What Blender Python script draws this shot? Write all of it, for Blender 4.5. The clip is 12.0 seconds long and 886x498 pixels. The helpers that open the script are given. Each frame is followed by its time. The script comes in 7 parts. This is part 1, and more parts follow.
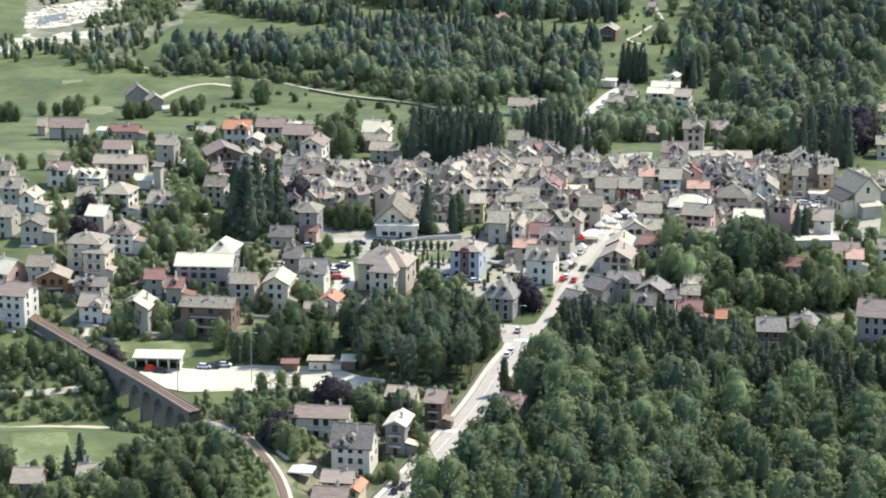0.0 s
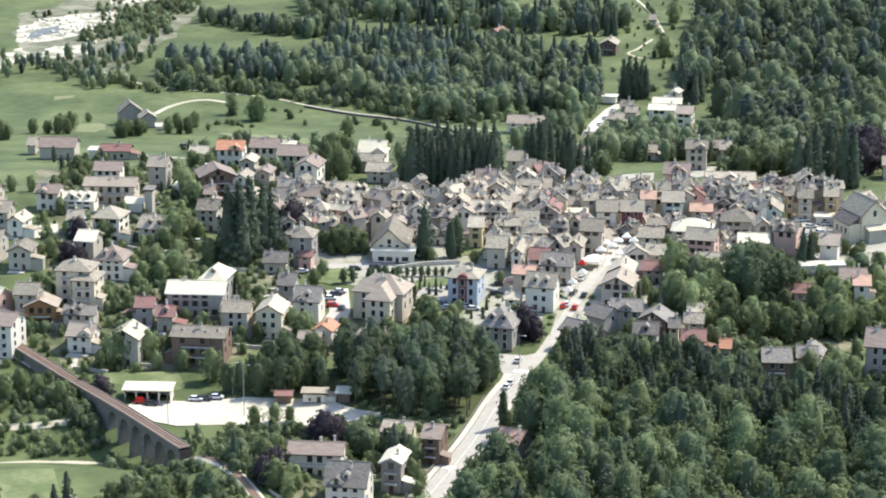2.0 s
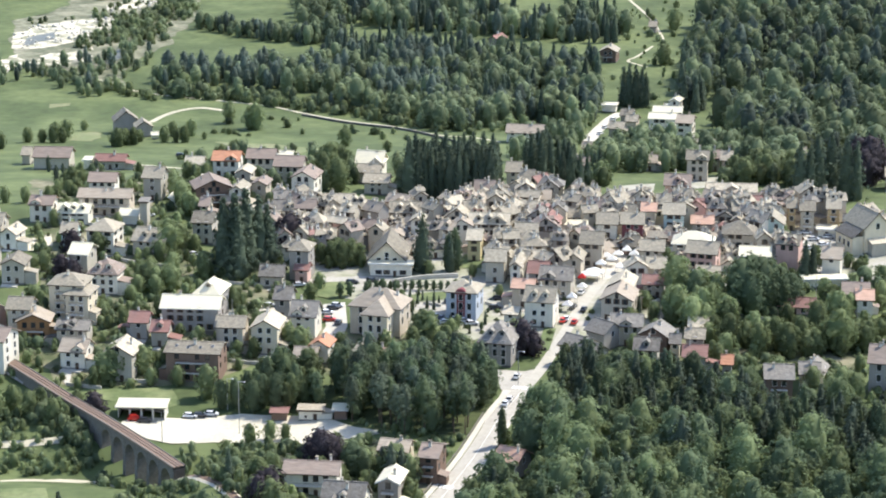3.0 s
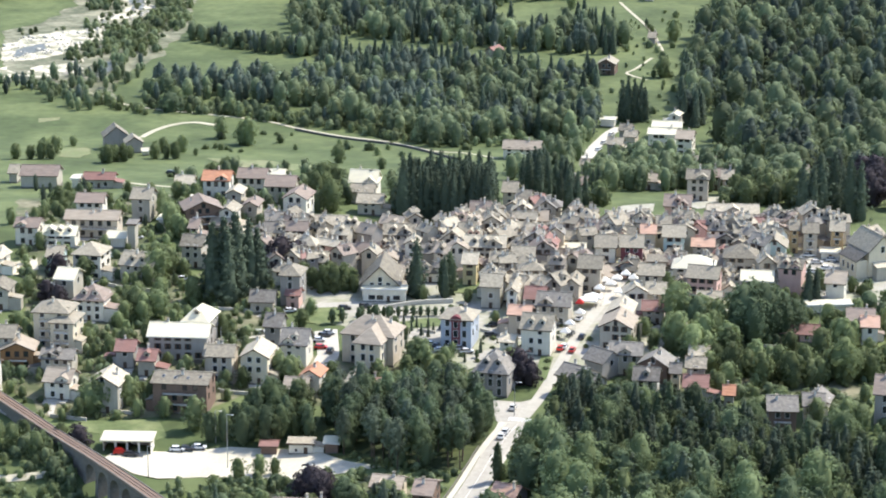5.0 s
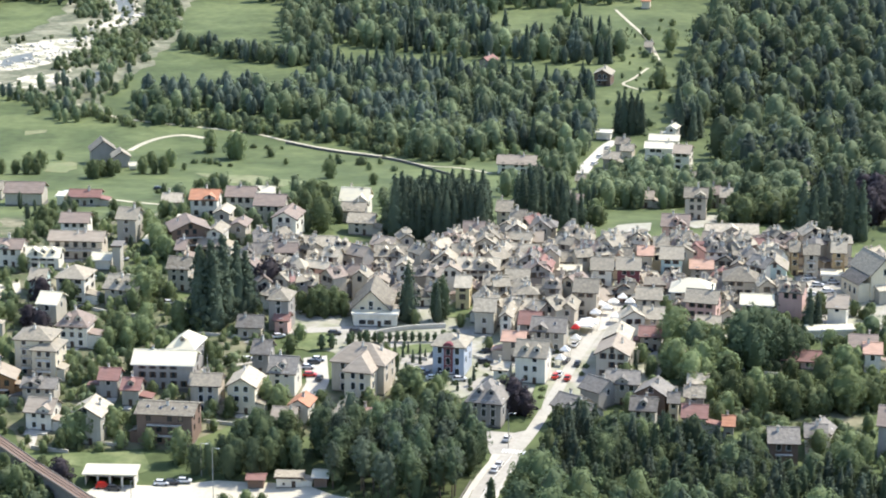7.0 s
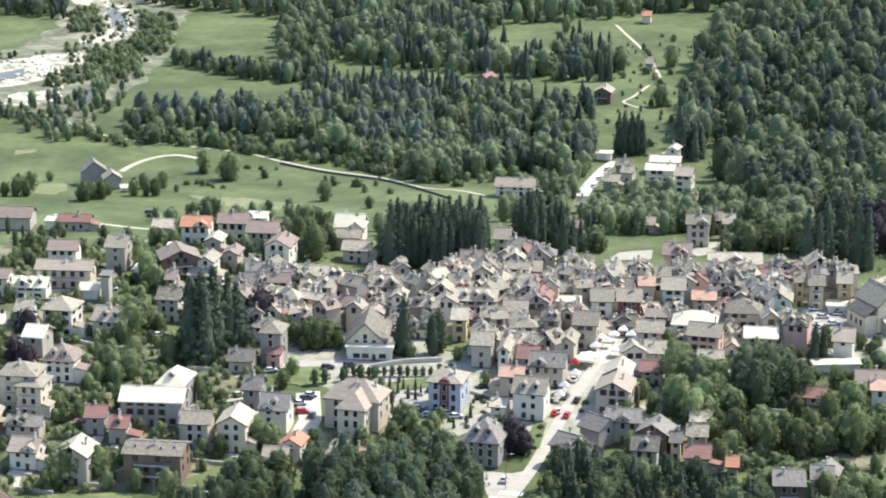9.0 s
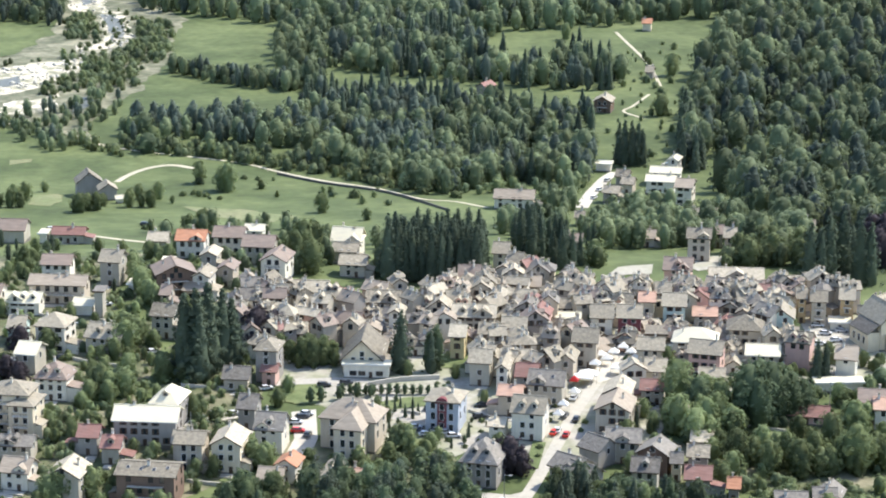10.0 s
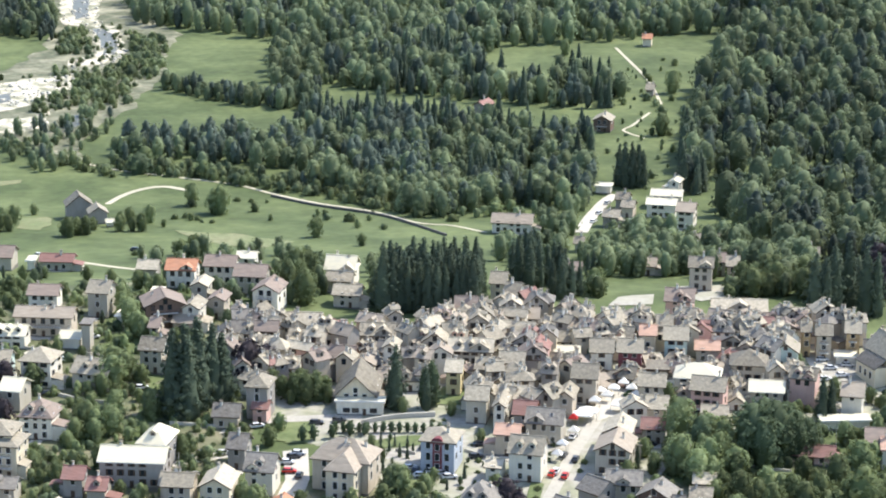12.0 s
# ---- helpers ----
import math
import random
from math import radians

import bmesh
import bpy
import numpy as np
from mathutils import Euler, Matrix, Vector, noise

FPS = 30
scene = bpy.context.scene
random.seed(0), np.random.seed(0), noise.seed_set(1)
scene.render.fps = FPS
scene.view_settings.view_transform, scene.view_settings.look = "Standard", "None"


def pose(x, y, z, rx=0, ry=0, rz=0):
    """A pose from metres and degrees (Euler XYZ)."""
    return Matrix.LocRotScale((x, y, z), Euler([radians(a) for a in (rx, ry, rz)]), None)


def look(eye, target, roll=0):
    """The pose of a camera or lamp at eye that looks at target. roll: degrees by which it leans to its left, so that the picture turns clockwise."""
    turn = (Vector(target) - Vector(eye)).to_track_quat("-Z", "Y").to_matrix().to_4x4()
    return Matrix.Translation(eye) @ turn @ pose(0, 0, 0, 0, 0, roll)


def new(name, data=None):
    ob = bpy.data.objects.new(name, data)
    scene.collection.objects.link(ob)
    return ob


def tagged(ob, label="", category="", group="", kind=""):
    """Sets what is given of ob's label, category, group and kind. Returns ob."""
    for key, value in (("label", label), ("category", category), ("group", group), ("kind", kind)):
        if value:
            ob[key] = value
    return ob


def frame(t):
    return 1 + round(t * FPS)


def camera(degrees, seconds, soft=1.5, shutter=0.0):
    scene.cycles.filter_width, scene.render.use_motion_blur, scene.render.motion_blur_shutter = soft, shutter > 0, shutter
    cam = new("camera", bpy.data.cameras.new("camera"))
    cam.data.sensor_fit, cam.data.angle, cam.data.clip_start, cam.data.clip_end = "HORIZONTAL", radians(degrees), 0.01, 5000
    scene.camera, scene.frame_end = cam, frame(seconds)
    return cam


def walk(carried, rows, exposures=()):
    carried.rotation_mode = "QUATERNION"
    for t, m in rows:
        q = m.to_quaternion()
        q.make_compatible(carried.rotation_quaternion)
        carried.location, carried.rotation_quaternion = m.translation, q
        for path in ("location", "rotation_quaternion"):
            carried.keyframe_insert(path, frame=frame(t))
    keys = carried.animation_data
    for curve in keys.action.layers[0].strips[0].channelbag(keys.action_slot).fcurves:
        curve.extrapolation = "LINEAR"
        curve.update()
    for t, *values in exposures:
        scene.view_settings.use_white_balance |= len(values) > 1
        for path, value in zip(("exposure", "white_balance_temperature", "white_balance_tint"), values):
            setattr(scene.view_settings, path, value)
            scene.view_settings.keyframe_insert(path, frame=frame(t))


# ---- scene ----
cam = camera(20.0, 12.0, soft=2.0)
PATH = [
    (0, 0.00, 0.00, 234.00, 74.5000, -0.0000, -0.0000),
    (0.5, -0.00, 4.84, 234.62, 74.5146, 0.0087, -0.0130),
    (1, 0.07, 10.37, 235.19, 74.5283, 0.0035, -0.0186),
    (1.5, 0.00, 15.41, 235.81, 74.5394, -0.0017, -0.0372),
    (2, 0.38, 20.72, 236.59, 74.5417, 0.0205, -0.0368),
    (2.5, 0.42, 25.71, 237.40, 74.5438, 0.0047, -0.0482),
    (3, 0.69, 31.27, 238.08, 74.5535, -0.0251, -0.0470),
    (5, 1.85, 52.45, 241.07, 74.5199, -0.0374, -0.0865),
    (5.5, 2.03, 57.33, 242.05, 74.4032, -0.0325, -0.1749),
    (6, 2.22, 62.86, 242.81, 74.4012, -0.0591, -0.1878),
    (6.5, 2.59, 68.02, 243.60, 74.4072, -0.0591, -0.1837),
    (7, 2.75, 73.63, 244.47, 74.4197, -0.0754, -0.1929),
    (9, 3.71, 95.20, 248.24, 74.4525, -0.1604, -0.1893),
    (9.5, 3.97, 100.43, 249.17, 74.4572, -0.1887, -0.1862),
    (10, 4.24, 105.92, 250.43, 74.4528, -0.2201, -0.1850),
    (10.5, 4.62, 111.48, 251.18, 74.4659, -0.2381, -0.1791),
    (11, 4.69, 116.99, 252.22, 74.4803, -0.2526, -0.1954),
    (11.5, 4.96, 121.92, 253.52, 74.4719, -0.2764, -0.1927),
    (12, 5.18, 127.69, 254.57, 74.4737, -0.2911, -0.1935),
]
walk(cam, [(t, pose(x, y, z, rx, ry, rz)) for t, x, y, z, rx, ry, rz in PATH], [(0.0, 1.04, 6440, 11), (2.0, 1.13, 6440, 11), (6.0, 1.18, 6440, 11), (12.0, 1.17, 6440, 11)])

# ---- world, sun and exposure ----
SUN_AZIMUTH, SUN_HEIGHT = radians(62), radians(52)
to_sun = Vector((math.sin(SUN_AZIMUTH) * math.cos(SUN_HEIGHT), math.cos(SUN_AZIMUTH) * math.cos(SUN_HEIGHT), math.sin(SUN_HEIGHT)))
world = bpy.data.worlds.new("world")
scene.world = world
world.use_nodes = True
sky = world.node_tree.nodes.new("ShaderNodeTexSky")
sky.sky_type, sky.sun_disc = "NISHITA", False
sky.sun_elevation, sky.sun_rotation = SUN_HEIGHT, SUN_AZIMUTH
sky.air_density, sky.dust_density, sky.altitude = 1.0, 1.5, 800
world.node_tree.links.new(sky.outputs[0], world.node_tree.nodes["Background"].inputs[0])
world.node_tree.nodes["Background"].inputs[1].default_value = 0.15
sun = new("sun", bpy.data.lights.new("sun", "SUN"))
sun.data.energy, sun.data.angle, sun.data.color = 3.1, radians(0.6), (1.0, 0.957, 0.86)
sun.matrix_world = look(to_sun * 900 + Vector((0, 900, 0)), (0, 900, 0))

# ---- lie of the land ----
PROFILE_Y = [400, 560, 600, 640, 668, 728, 760, 800, 850, 900, 960, 1000, 1050, 1110, 1165, 1330, 1500, 1700, 2500, 5000]
PROFILE_Z = [-12, -9, -7, -5, -3.5, -1.5, 0, 3.5, 6, 7.5, 7, 2, -5, -11, -15.5, -15, -14, -12, -8, 0]
_gy = np.arange(400, 5000, 4.0)
_gz = np.convolve(np.pad(np.interp(_gy, PROFILE_Y, PROFILE_Z), 8, mode="edge"), np.hanning(17) / np.hanning(17).sum(), "valid")


def step(a, b, v):
    u = np.clip((np.asarray(v, float) - a) / (b - a), 0, 1)
    return u * u * (3 - 2 * u)


def ground_z(x, y):
    """Height of the land: a terrace that carries the town, a lower river plain beyond it and a ravine under the viaduct."""
    x, y = np.asarray(x, float), np.asarray(y, float)
    z = np.interp(y, _gy, _gz)
    z = z + 4.0 * step(-45, -95, x) * step(740, 790, y) * step(960, 900, y)
    z = z + 6.0 * np.exp(-((x + 80) / 38) ** 2 - ((y - 945) / 34) ** 2)
    z = z - 2.5 * step(75, 115, x) * step(720, 780, y) * step(900, 840, y)
    z = z + 8.0 * np.exp(-((x + 57) / 19) ** 4 - ((y - 634) / 37) ** 4)
    z = z - 6.5 * np.exp(-(((y - 684) + 0.12 * (x + 80)) / 15) ** 2) * step(-52, -68, x)
    z = z - 3.0 * np.exp(-((x + 55) / 30) ** 2 - ((y - 712) / 18) ** 2)
    z = z + 0.5 * np.sin(x / 31.0 + 1) * np.cos(y / 43.0) * step(980, 1040, y)
    return z


# ---- materials ----
MATS = {}


def material(name, colour, rough=0.85, vary=0.25, grain=1.5, patch=0.12, bump=0.15, metal=0.0, tint=None, by_object=0.25, leaf=0.0, streak=False, spec=0.3, by_island=0.0):
    """A procedural surface: base colour broken by fine grain and broad patches, and by chance from object to object."""
    m = bpy.data.materials.new(name)
    m.use_nodes = True
    t = m.node_tree
    n, k = t.nodes, t.links.new
    b = n["Principled BSDF"]
    b.inputs["Roughness"].default_value, b.inputs["Metallic"].default_value = rough, metal
    b.inputs["Specular IOR Level"].default_value = spec
    co = n.new("ShaderNodeTexCoord")
    fine, broad = n.new("ShaderNodeTexNoise"), n.new("ShaderNodeTexNoise")
    fine.inputs["Scale"].default_value, fine.inputs["Detail"].default_value = grain, 6
    broad.inputs["Scale"].default_value, broad.inputs["Detail"].default_value = patch, 3
    where = co.outputs["Object"]
    if streak:
        mapping = n.new("ShaderNodeMapping")
        mapping.inputs["Scale"].default_value = (1, 1, 0.18) if streak == "down" else (0.35, 1, 1)
        k(where, mapping.inputs[0])
        k(mapping.outputs[0], fine.inputs["Vector"])
    else:
        k(where, fine.inputs["Vector"])
    k(where, broad.inputs["Vector"])
    info = n.new("ShaderNodeObjectInfo")

    def sums(parts):
        last = None
        for socket, weight in parts:
            a = n.new("ShaderNodeMath")
            a.operation = "MULTIPLY_ADD"
            k(socket, a.inputs[0])
            a.inputs[1].default_value = weight
            if last:
                k(last, a.inputs[2])
            else:
                a.inputs[2].default_value = 1 - 0.5 * sum(w for q, w in parts if q.name != "Fac" or q.node.type != "ATTRIBUTE")
            last = a.outputs[0]
        return last

    parts = [(fine.outputs["Fac"], vary * 2), (broad.outputs["Fac"], vary * 2), (info.outputs["Random"], by_object)]
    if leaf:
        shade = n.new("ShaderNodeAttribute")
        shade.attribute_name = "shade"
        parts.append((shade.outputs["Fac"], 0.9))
    if by_island:
        geo = n.new("ShaderNodeNewGeometry")
        parts.append((geo.outputs["Random Per Island"], by_island))
    level = sums(parts)
    mix = n.new("ShaderNodeMix")
    mix.data_type = "RGBA"
    mix.inputs[6].default_value = (*colour, 1)
    mix.inputs[7].default_value = (*(tint or [c * 0.8 for c in colour]), 1)
    edge = n.new("ShaderNodeMapRange")
    edge.inputs[1].default_value, edge.inputs[2].default_value = 0.4, 0.62
    k(broad.outputs["Fac"], edge.inputs[0])
    k(edge.outputs[0], mix.inputs[0])
    scale = n.new("ShaderNodeVectorMath")
    scale.operation = "SCALE"
    k(mix.outputs[2], scale.inputs[0])
    k(level, scale.inputs["Scale"])
    k(scale.outputs[0], b.inputs["Base Color"])
    if bump:
        bu = n.new("ShaderNodeBump")
        bu.inputs["Strength"].default_value, bu.inputs["Distance"].default_value = 0.8, bump
        k(fine.outputs["Fac"], bu.inputs["Height"])
        k(bu.outputs[0], b.inputs["Normal"])
    if leaf:
        tr, mx = n.new("ShaderNodeBsdfTranslucent"), n.new("ShaderNodeMixShader")
        mx.inputs[0].default_value = leaf
        k(scale.outputs[0], tr.inputs[0])
        k(b.outputs[0], mx.inputs[1])
        k(tr.outputs[0], mx.inputs[2])
        k(mx.outputs[0], n["Material Output"].inputs[0])
    MATS[name] = m
    return m


material("grass", (0.079, 0.106, 0.038), 0.9, 0.42, 0.2, 0.035, 0.2, tint=(0.108, 0.133, 0.051), by_object=0)
material("meadow", (0.125, 0.158, 0.062), 0.9, 0.4, 0.5, 0.08, 0.1, tint=(0.17, 0.19, 0.085), by_object=0)
material("hay", (0.22, 0.225, 0.115), 0.9, 0.4, 0.4, 0.06, 0.08, tint=(0.14, 0.165, 0.072), by_object=0)
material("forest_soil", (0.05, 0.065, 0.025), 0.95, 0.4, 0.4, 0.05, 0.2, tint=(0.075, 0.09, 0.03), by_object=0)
material("scrub", (0.13, 0.14, 0.085), 0.95, 0.6, 0.3, 0.07, 0.3, tint=(0.23, 0.22, 0.15), by_object=0)
material("garden", (0.1, 0.118, 0.055), 0.95, 0.6, 0.4, 0.07, 0.3, tint=(0.19, 0.175, 0.11), by_object=0)
material("yard", (0.42, 0.39, 0.33), 0.9, 0.4, 0.4, 0.09, 0.05, tint=(0.25, 0.25, 0.17), by_object=0)
material("asphalt", (0.43, 0.4, 0.34), 0.8, 0.25, 0.8, 0.09, 0.02, tint=(0.35, 0.326, 0.28), by_object=0)
material("kerb_stone", (0.55, 0.51, 0.43), 0.8, 0.18, 1.2, 0.1, 0.02, by_object=0.05)
material("pale_road", (0.46, 0.43, 0.36), 0.8, 0.22, 0.9, 0.12, 0.02, tint=(0.37, 0.345, 0.29), by_object=0)
material("gravel", (0.58, 0.53, 0.42), 0.95, 0.25, 0.9, 0.05, 0.06, tint=(0.5, 0.45, 0.34), by_object=0)
material("gravel_path", (0.4, 0.375, 0.31), 0.95, 0.3, 0.7, 0.12, 0.05, tint=(0.3, 0.29, 0.22), by_object=0)
material("river_gravel", (0.7, 0.63, 0.49), 0.95, 0.6, 0.35, 0.12, 0.5, tint=(0.2, 0.2, 0.13), by_object=0)
material("boulder_stone", (0.55, 0.52, 0.44), 0.9, 0.3, 1.0, 0.2, 0.1, by_object=0)
material("water", (0.16, 0.17, 0.15), 0.5, 0.25, 0.3, 0.1, 0.06, by_object=0, spec=0.25)
material("ballast", (0.24, 0.165, 0.12), 0.95, 0.3, 2.0, 0.2, 0.1, by_object=0)
material("rail_steel", (0.3, 0.24, 0.2), 0.4, 0.2, 3, 0.5, 0, metal=0.8)
material("rubble_stone", (0.17, 0.158, 0.138), 0.9, 0.4, 1.2, 0.2, 0.15)
material("path_dust", (0.52, 0.475, 0.35), 0.95, 0.2, 0.8, 0.1, 0.04, by_object=0)
material("white_paint_line", (0.8, 0.8, 0.76), 0.7, 0.1, 2, 0.3, 0, by_object=0)
# walls
for name, colour in (("white", (0.74, 0.69, 0.575)), ("cream", (0.68, 0.59, 0.43)), ("grey", (0.45, 0.41, 0.33)), ("beige", (0.52, 0.45, 0.35)), ("yellow", (0.72, 0.6, 0.34)),
                     ("pink", (0.6, 0.4, 0.33)), ("brick_red", (0.2, 0.065, 0.07)), ("blue", (0.42, 0.46, 0.51)), ("brown", (0.2, 0.135, 0.1)), ("stone", (0.33, 0.305, 0.27)),
                     ("mint", (0.52, 0.62, 0.56)), ("ochre", (0.55, 0.4, 0.22))):
    material("wall_" + name, colour, 0.9, 0.2, 0.9, 0.15, 0.02, streak="down", by_object=0.16)
material("timber_wall", (0.3, 0.165, 0.075), 0.8, 0.3, 2.5, 0.3, 0.05, streak="along")
# roofs
for name, colour, tint in (("slab", (0.305, 0.266, 0.196), (0.208, 0.184, 0.14)), ("pale_slab", (0.42, 0.367, 0.272), (0.302, 0.266, 0.2)), ("dark_slab", (0.2, 0.18, 0.15), (0.15, 0.138, 0.12)),
                           ("brown_tile", (0.27, 0.208, 0.165), (0.215, 0.172, 0.14)), ("red_tile", (0.26, 0.135, 0.108), (0.21, 0.12, 0.1)), ("orange_tile", (0.48, 0.225, 0.125), (0.38, 0.19, 0.115)),
                           ("salmon_tile", (0.5, 0.31, 0.22), (0.42, 0.27, 0.2)), ("sheet", (0.66, 0.6, 0.43), (0.58, 0.53, 0.4)), ("beige_tile", (0.35, 0.29, 0.22), (0.285, 0.24, 0.185))):
    material("roof_" + name, colour, 0.75 if name != "sheet" else 0.5, 0.62 if "slab" in name else 0.35 if name != "sheet" else 0.1, 1.1, 0.3, 0.25 if name != "sheet" else 0.03, tint=tint, streak="" if "slab" in name else "along", by_object=0.6 if "slab" in name else 0.15, spec=0.35)
material("chimney_plaster", (0.66, 0.63, 0.56), 0.9, 0.25, 1.5, 0.4, 0.03)
material("trim_wood", (0.085, 0.058, 0.04), 0.7, 0.3, 3, 0.5, 0.02)
material("trim_white", (0.75, 0.74, 0.7), 0.6, 0.08, 3, 0.5, 0)
material("glass", (0.025, 0.03, 0.035), 0.06, 0.1, 2, 0.4, 0, spec=0.6)
material("bark", (0.12, 0.09, 0.065), 0.95, 0.3, 3, 0.4, 0.05)
material("car_red", (0.6, 0.03, 0.02), 0.3, 0.05, 2, 0.5, 0, spec=0.5)
material("car_white", (0.75, 0.75, 0.75), 0.3, 0.05, 2, 0.5, 0, spec=0.5)
material("car_dark", (0.05, 0.055, 0.065), 0.3, 0.05, 2, 0.5, 0, spec=0.5)
material("tyre", (0.02, 0.02, 0.02), 0.9, 0.1, 4, 0.5, 0)
material("canvas", (0.85, 0.83, 0.76), 0.8, 0.06, 1, 0.3, 0.02)
material("galvanised", (0.45, 0.45, 0.44), 0.5, 0.1, 3, 0.5, 0, metal=0.6)
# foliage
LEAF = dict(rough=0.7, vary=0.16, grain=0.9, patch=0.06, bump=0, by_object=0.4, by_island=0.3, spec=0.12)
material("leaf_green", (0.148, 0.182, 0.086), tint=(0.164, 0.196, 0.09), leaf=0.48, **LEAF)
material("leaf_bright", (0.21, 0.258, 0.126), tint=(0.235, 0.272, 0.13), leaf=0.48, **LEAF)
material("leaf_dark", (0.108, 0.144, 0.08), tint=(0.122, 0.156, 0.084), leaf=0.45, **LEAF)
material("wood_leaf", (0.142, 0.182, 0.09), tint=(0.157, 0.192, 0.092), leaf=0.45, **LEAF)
# distance haze is put into these three colours: bluer than the near leaves
material("hazed_leaf", (0.152, 0.192, 0.108), tint=(0.166, 0.204, 0.112), leaf=0.4, **LEAF)
material("hazed_pale_leaf", (0.19, 0.23, 0.124), tint=(0.204, 0.242, 0.128), leaf=0.4, **LEAF)
material("hazed_needle", (0.108, 0.138, 0.108), tint=(0.118, 0.148, 0.112), leaf=0.42, **LEAF)
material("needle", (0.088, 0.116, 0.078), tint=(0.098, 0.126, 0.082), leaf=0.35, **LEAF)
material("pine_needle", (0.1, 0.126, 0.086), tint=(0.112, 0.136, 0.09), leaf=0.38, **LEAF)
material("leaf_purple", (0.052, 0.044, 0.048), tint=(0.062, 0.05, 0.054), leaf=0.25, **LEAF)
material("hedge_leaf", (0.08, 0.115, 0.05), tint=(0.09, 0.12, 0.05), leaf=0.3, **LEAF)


# ---- mesh helpers ----
def mesh_from(name, verts, faces, mats, slots=None, smooth=False):
    me = bpy.data.meshes.new(name)
    me.from_pydata([tuple(v) for v in verts], [], faces)
    for m in mats:
        me.materials.append(MATS[m])
    if slots is not None:
        me.polygons.foreach_set("material_index", np.asarray(slots, np.int32))
    if smooth:
        me.polygons.foreach_set("use_smooth", np.ones(len(me.polygons), bool))
    me.update()
    return me


def tri_mesh(name, verts, tris, mats, slots=None):
    """A mesh of triangles from arrays."""
    me = bpy.data.meshes.new(name)
    verts, tris = np.asarray(verts, np.float32), np.asarray(tris, np.int32)
    me.vertices.add(len(verts))
    me.vertices.foreach_set("co", verts.ravel())
    me.loops.add(3 * len(tris))
    me.loops.foreach_set("vertex_index", tris.ravel())
    me.polygons.add(len(tris))
    me.polygons.foreach_set("loop_start", np.arange(0, 3 * len(tris), 3, dtype=np.int32))
    for m in mats:
        me.materials.append(MATS[m])
    if slots is not None:
        me.polygons.foreach_set("material_index", np.asarray(slots, np.int32))
    me.update(calc_edges=True)
    return me


def child(name, me, parent, m=None, label=""):
    ob = new(name, me)
    ob.parent = parent
    if m is not None:
        ob.matrix_local = m
    return tagged(ob, label) if label else ob


class Shape:
    """Collects boxes and faces into one mesh."""

    def __init__(self):
        self.v, self.f, self.s = [], [], []

    def face(self, pts, slot=0):
        n = len(self.v)
        self.v += [tuple(p) for p in pts]
        self.f.append(tuple(range(n, n + len(pts))))
        self.s.append(slot)
        return self

    def box(self, x0, x1, y0, y1, z0, z1, slot=0, m=None):
        n = len(self.v)
        pts = [Vector((x, y, z)) for z in (z0, z1) for x, y in ((x0, y0), (x1, y0), (x1, y1), (x0, y1))]
        self.v += [tuple(m @ p if m else p) for p in pts]
        for q in ((3, 2, 1, 0), (4, 5, 6, 7), (0, 1, 5, 4), (1, 2, 6, 5), (2, 3, 7, 6), (3, 0, 4, 7)):
            self.f.append(tuple(n + i for i in q))
            self.s.append(slot)
        return self

    def slab(self, top, thick, slot=0):
        """A sheet of that thickness under the polygon top."""
        n, k = len(self.v), len(top)
        self.v += [tuple(p) for p in top] + [(p[0], p[1], p[2] - thick) for p in top]
        self.f.append(tuple(range(n, n + k)))
        self.f.append(tuple(range(n + 2 * k - 1, n + k - 1, -1)))
        for i in range(k):
            j = (i + 1) % k
            self.f.append((n + i, n + k + i, n + k + j, n + j))
        self.s += [slot] * (k + 2)
        return self

    def mesh(self, name, *mats):
        return mesh_from(name, self.v, self.f, mats, self.s)


# ---- ground, roads and patches ----
def drape(name, me_name, pts, mat, lift, cell, label="", category="", kind="structure", ragged=0.0):
    """A sheet laid on the land inside a polygon, with a slightly uneven edge."""
    pts = np.array(pts, float)
    dense = []
    for a, b in zip(pts, np.roll(pts, -1, 0)):
        n = max(1, int(np.hypot(*(b - a)) / cell))
        dense += [a + (b - a) * i / n for i in range(n)]
    dense = np.array(dense)
    if ragged:
        dense = dense + np.random.normal(0, ragged, dense.shape)
    bm = bmesh.new()
    ring = [bm.verts.new((p[0], p[1], 0)) for p in dense]
    bm.faces.new(ring)
    bmesh.ops.triangulate(bm, faces=bm.faces[:])
    lo, hi = dense.min(0), dense.max(0)
    for axis in (0, 1):
        no = (1, 0, 0) if axis == 0 else (0, 1, 0)
        for c in np.arange(lo[axis] + cell, hi[axis], cell * 2):
            co = (c, 0, 0) if axis == 0 else (0, c, 0)
            bmesh.ops.bisect_plane(bm, geom=bm.verts[:] + bm.edges[:] + bm.faces[:], plane_co=co, plane_no=no)
    for v in bm.verts:
        v.co.z = float(ground_z(v.co.x, v.co.y)) + lift
    me = bpy.data.meshes.new(me_name)
    bm.normal_update()
    if sum(f.normal.z for f in bm.faces) < 0:
        bmesh.ops.reverse_faces(bm, faces=bm.faces[:])
    bm.to_mesh(me)
    bm.free()
    me.materials.append(MATS[mat])
    return tagged(new(name, me), label, category, kind=kind)


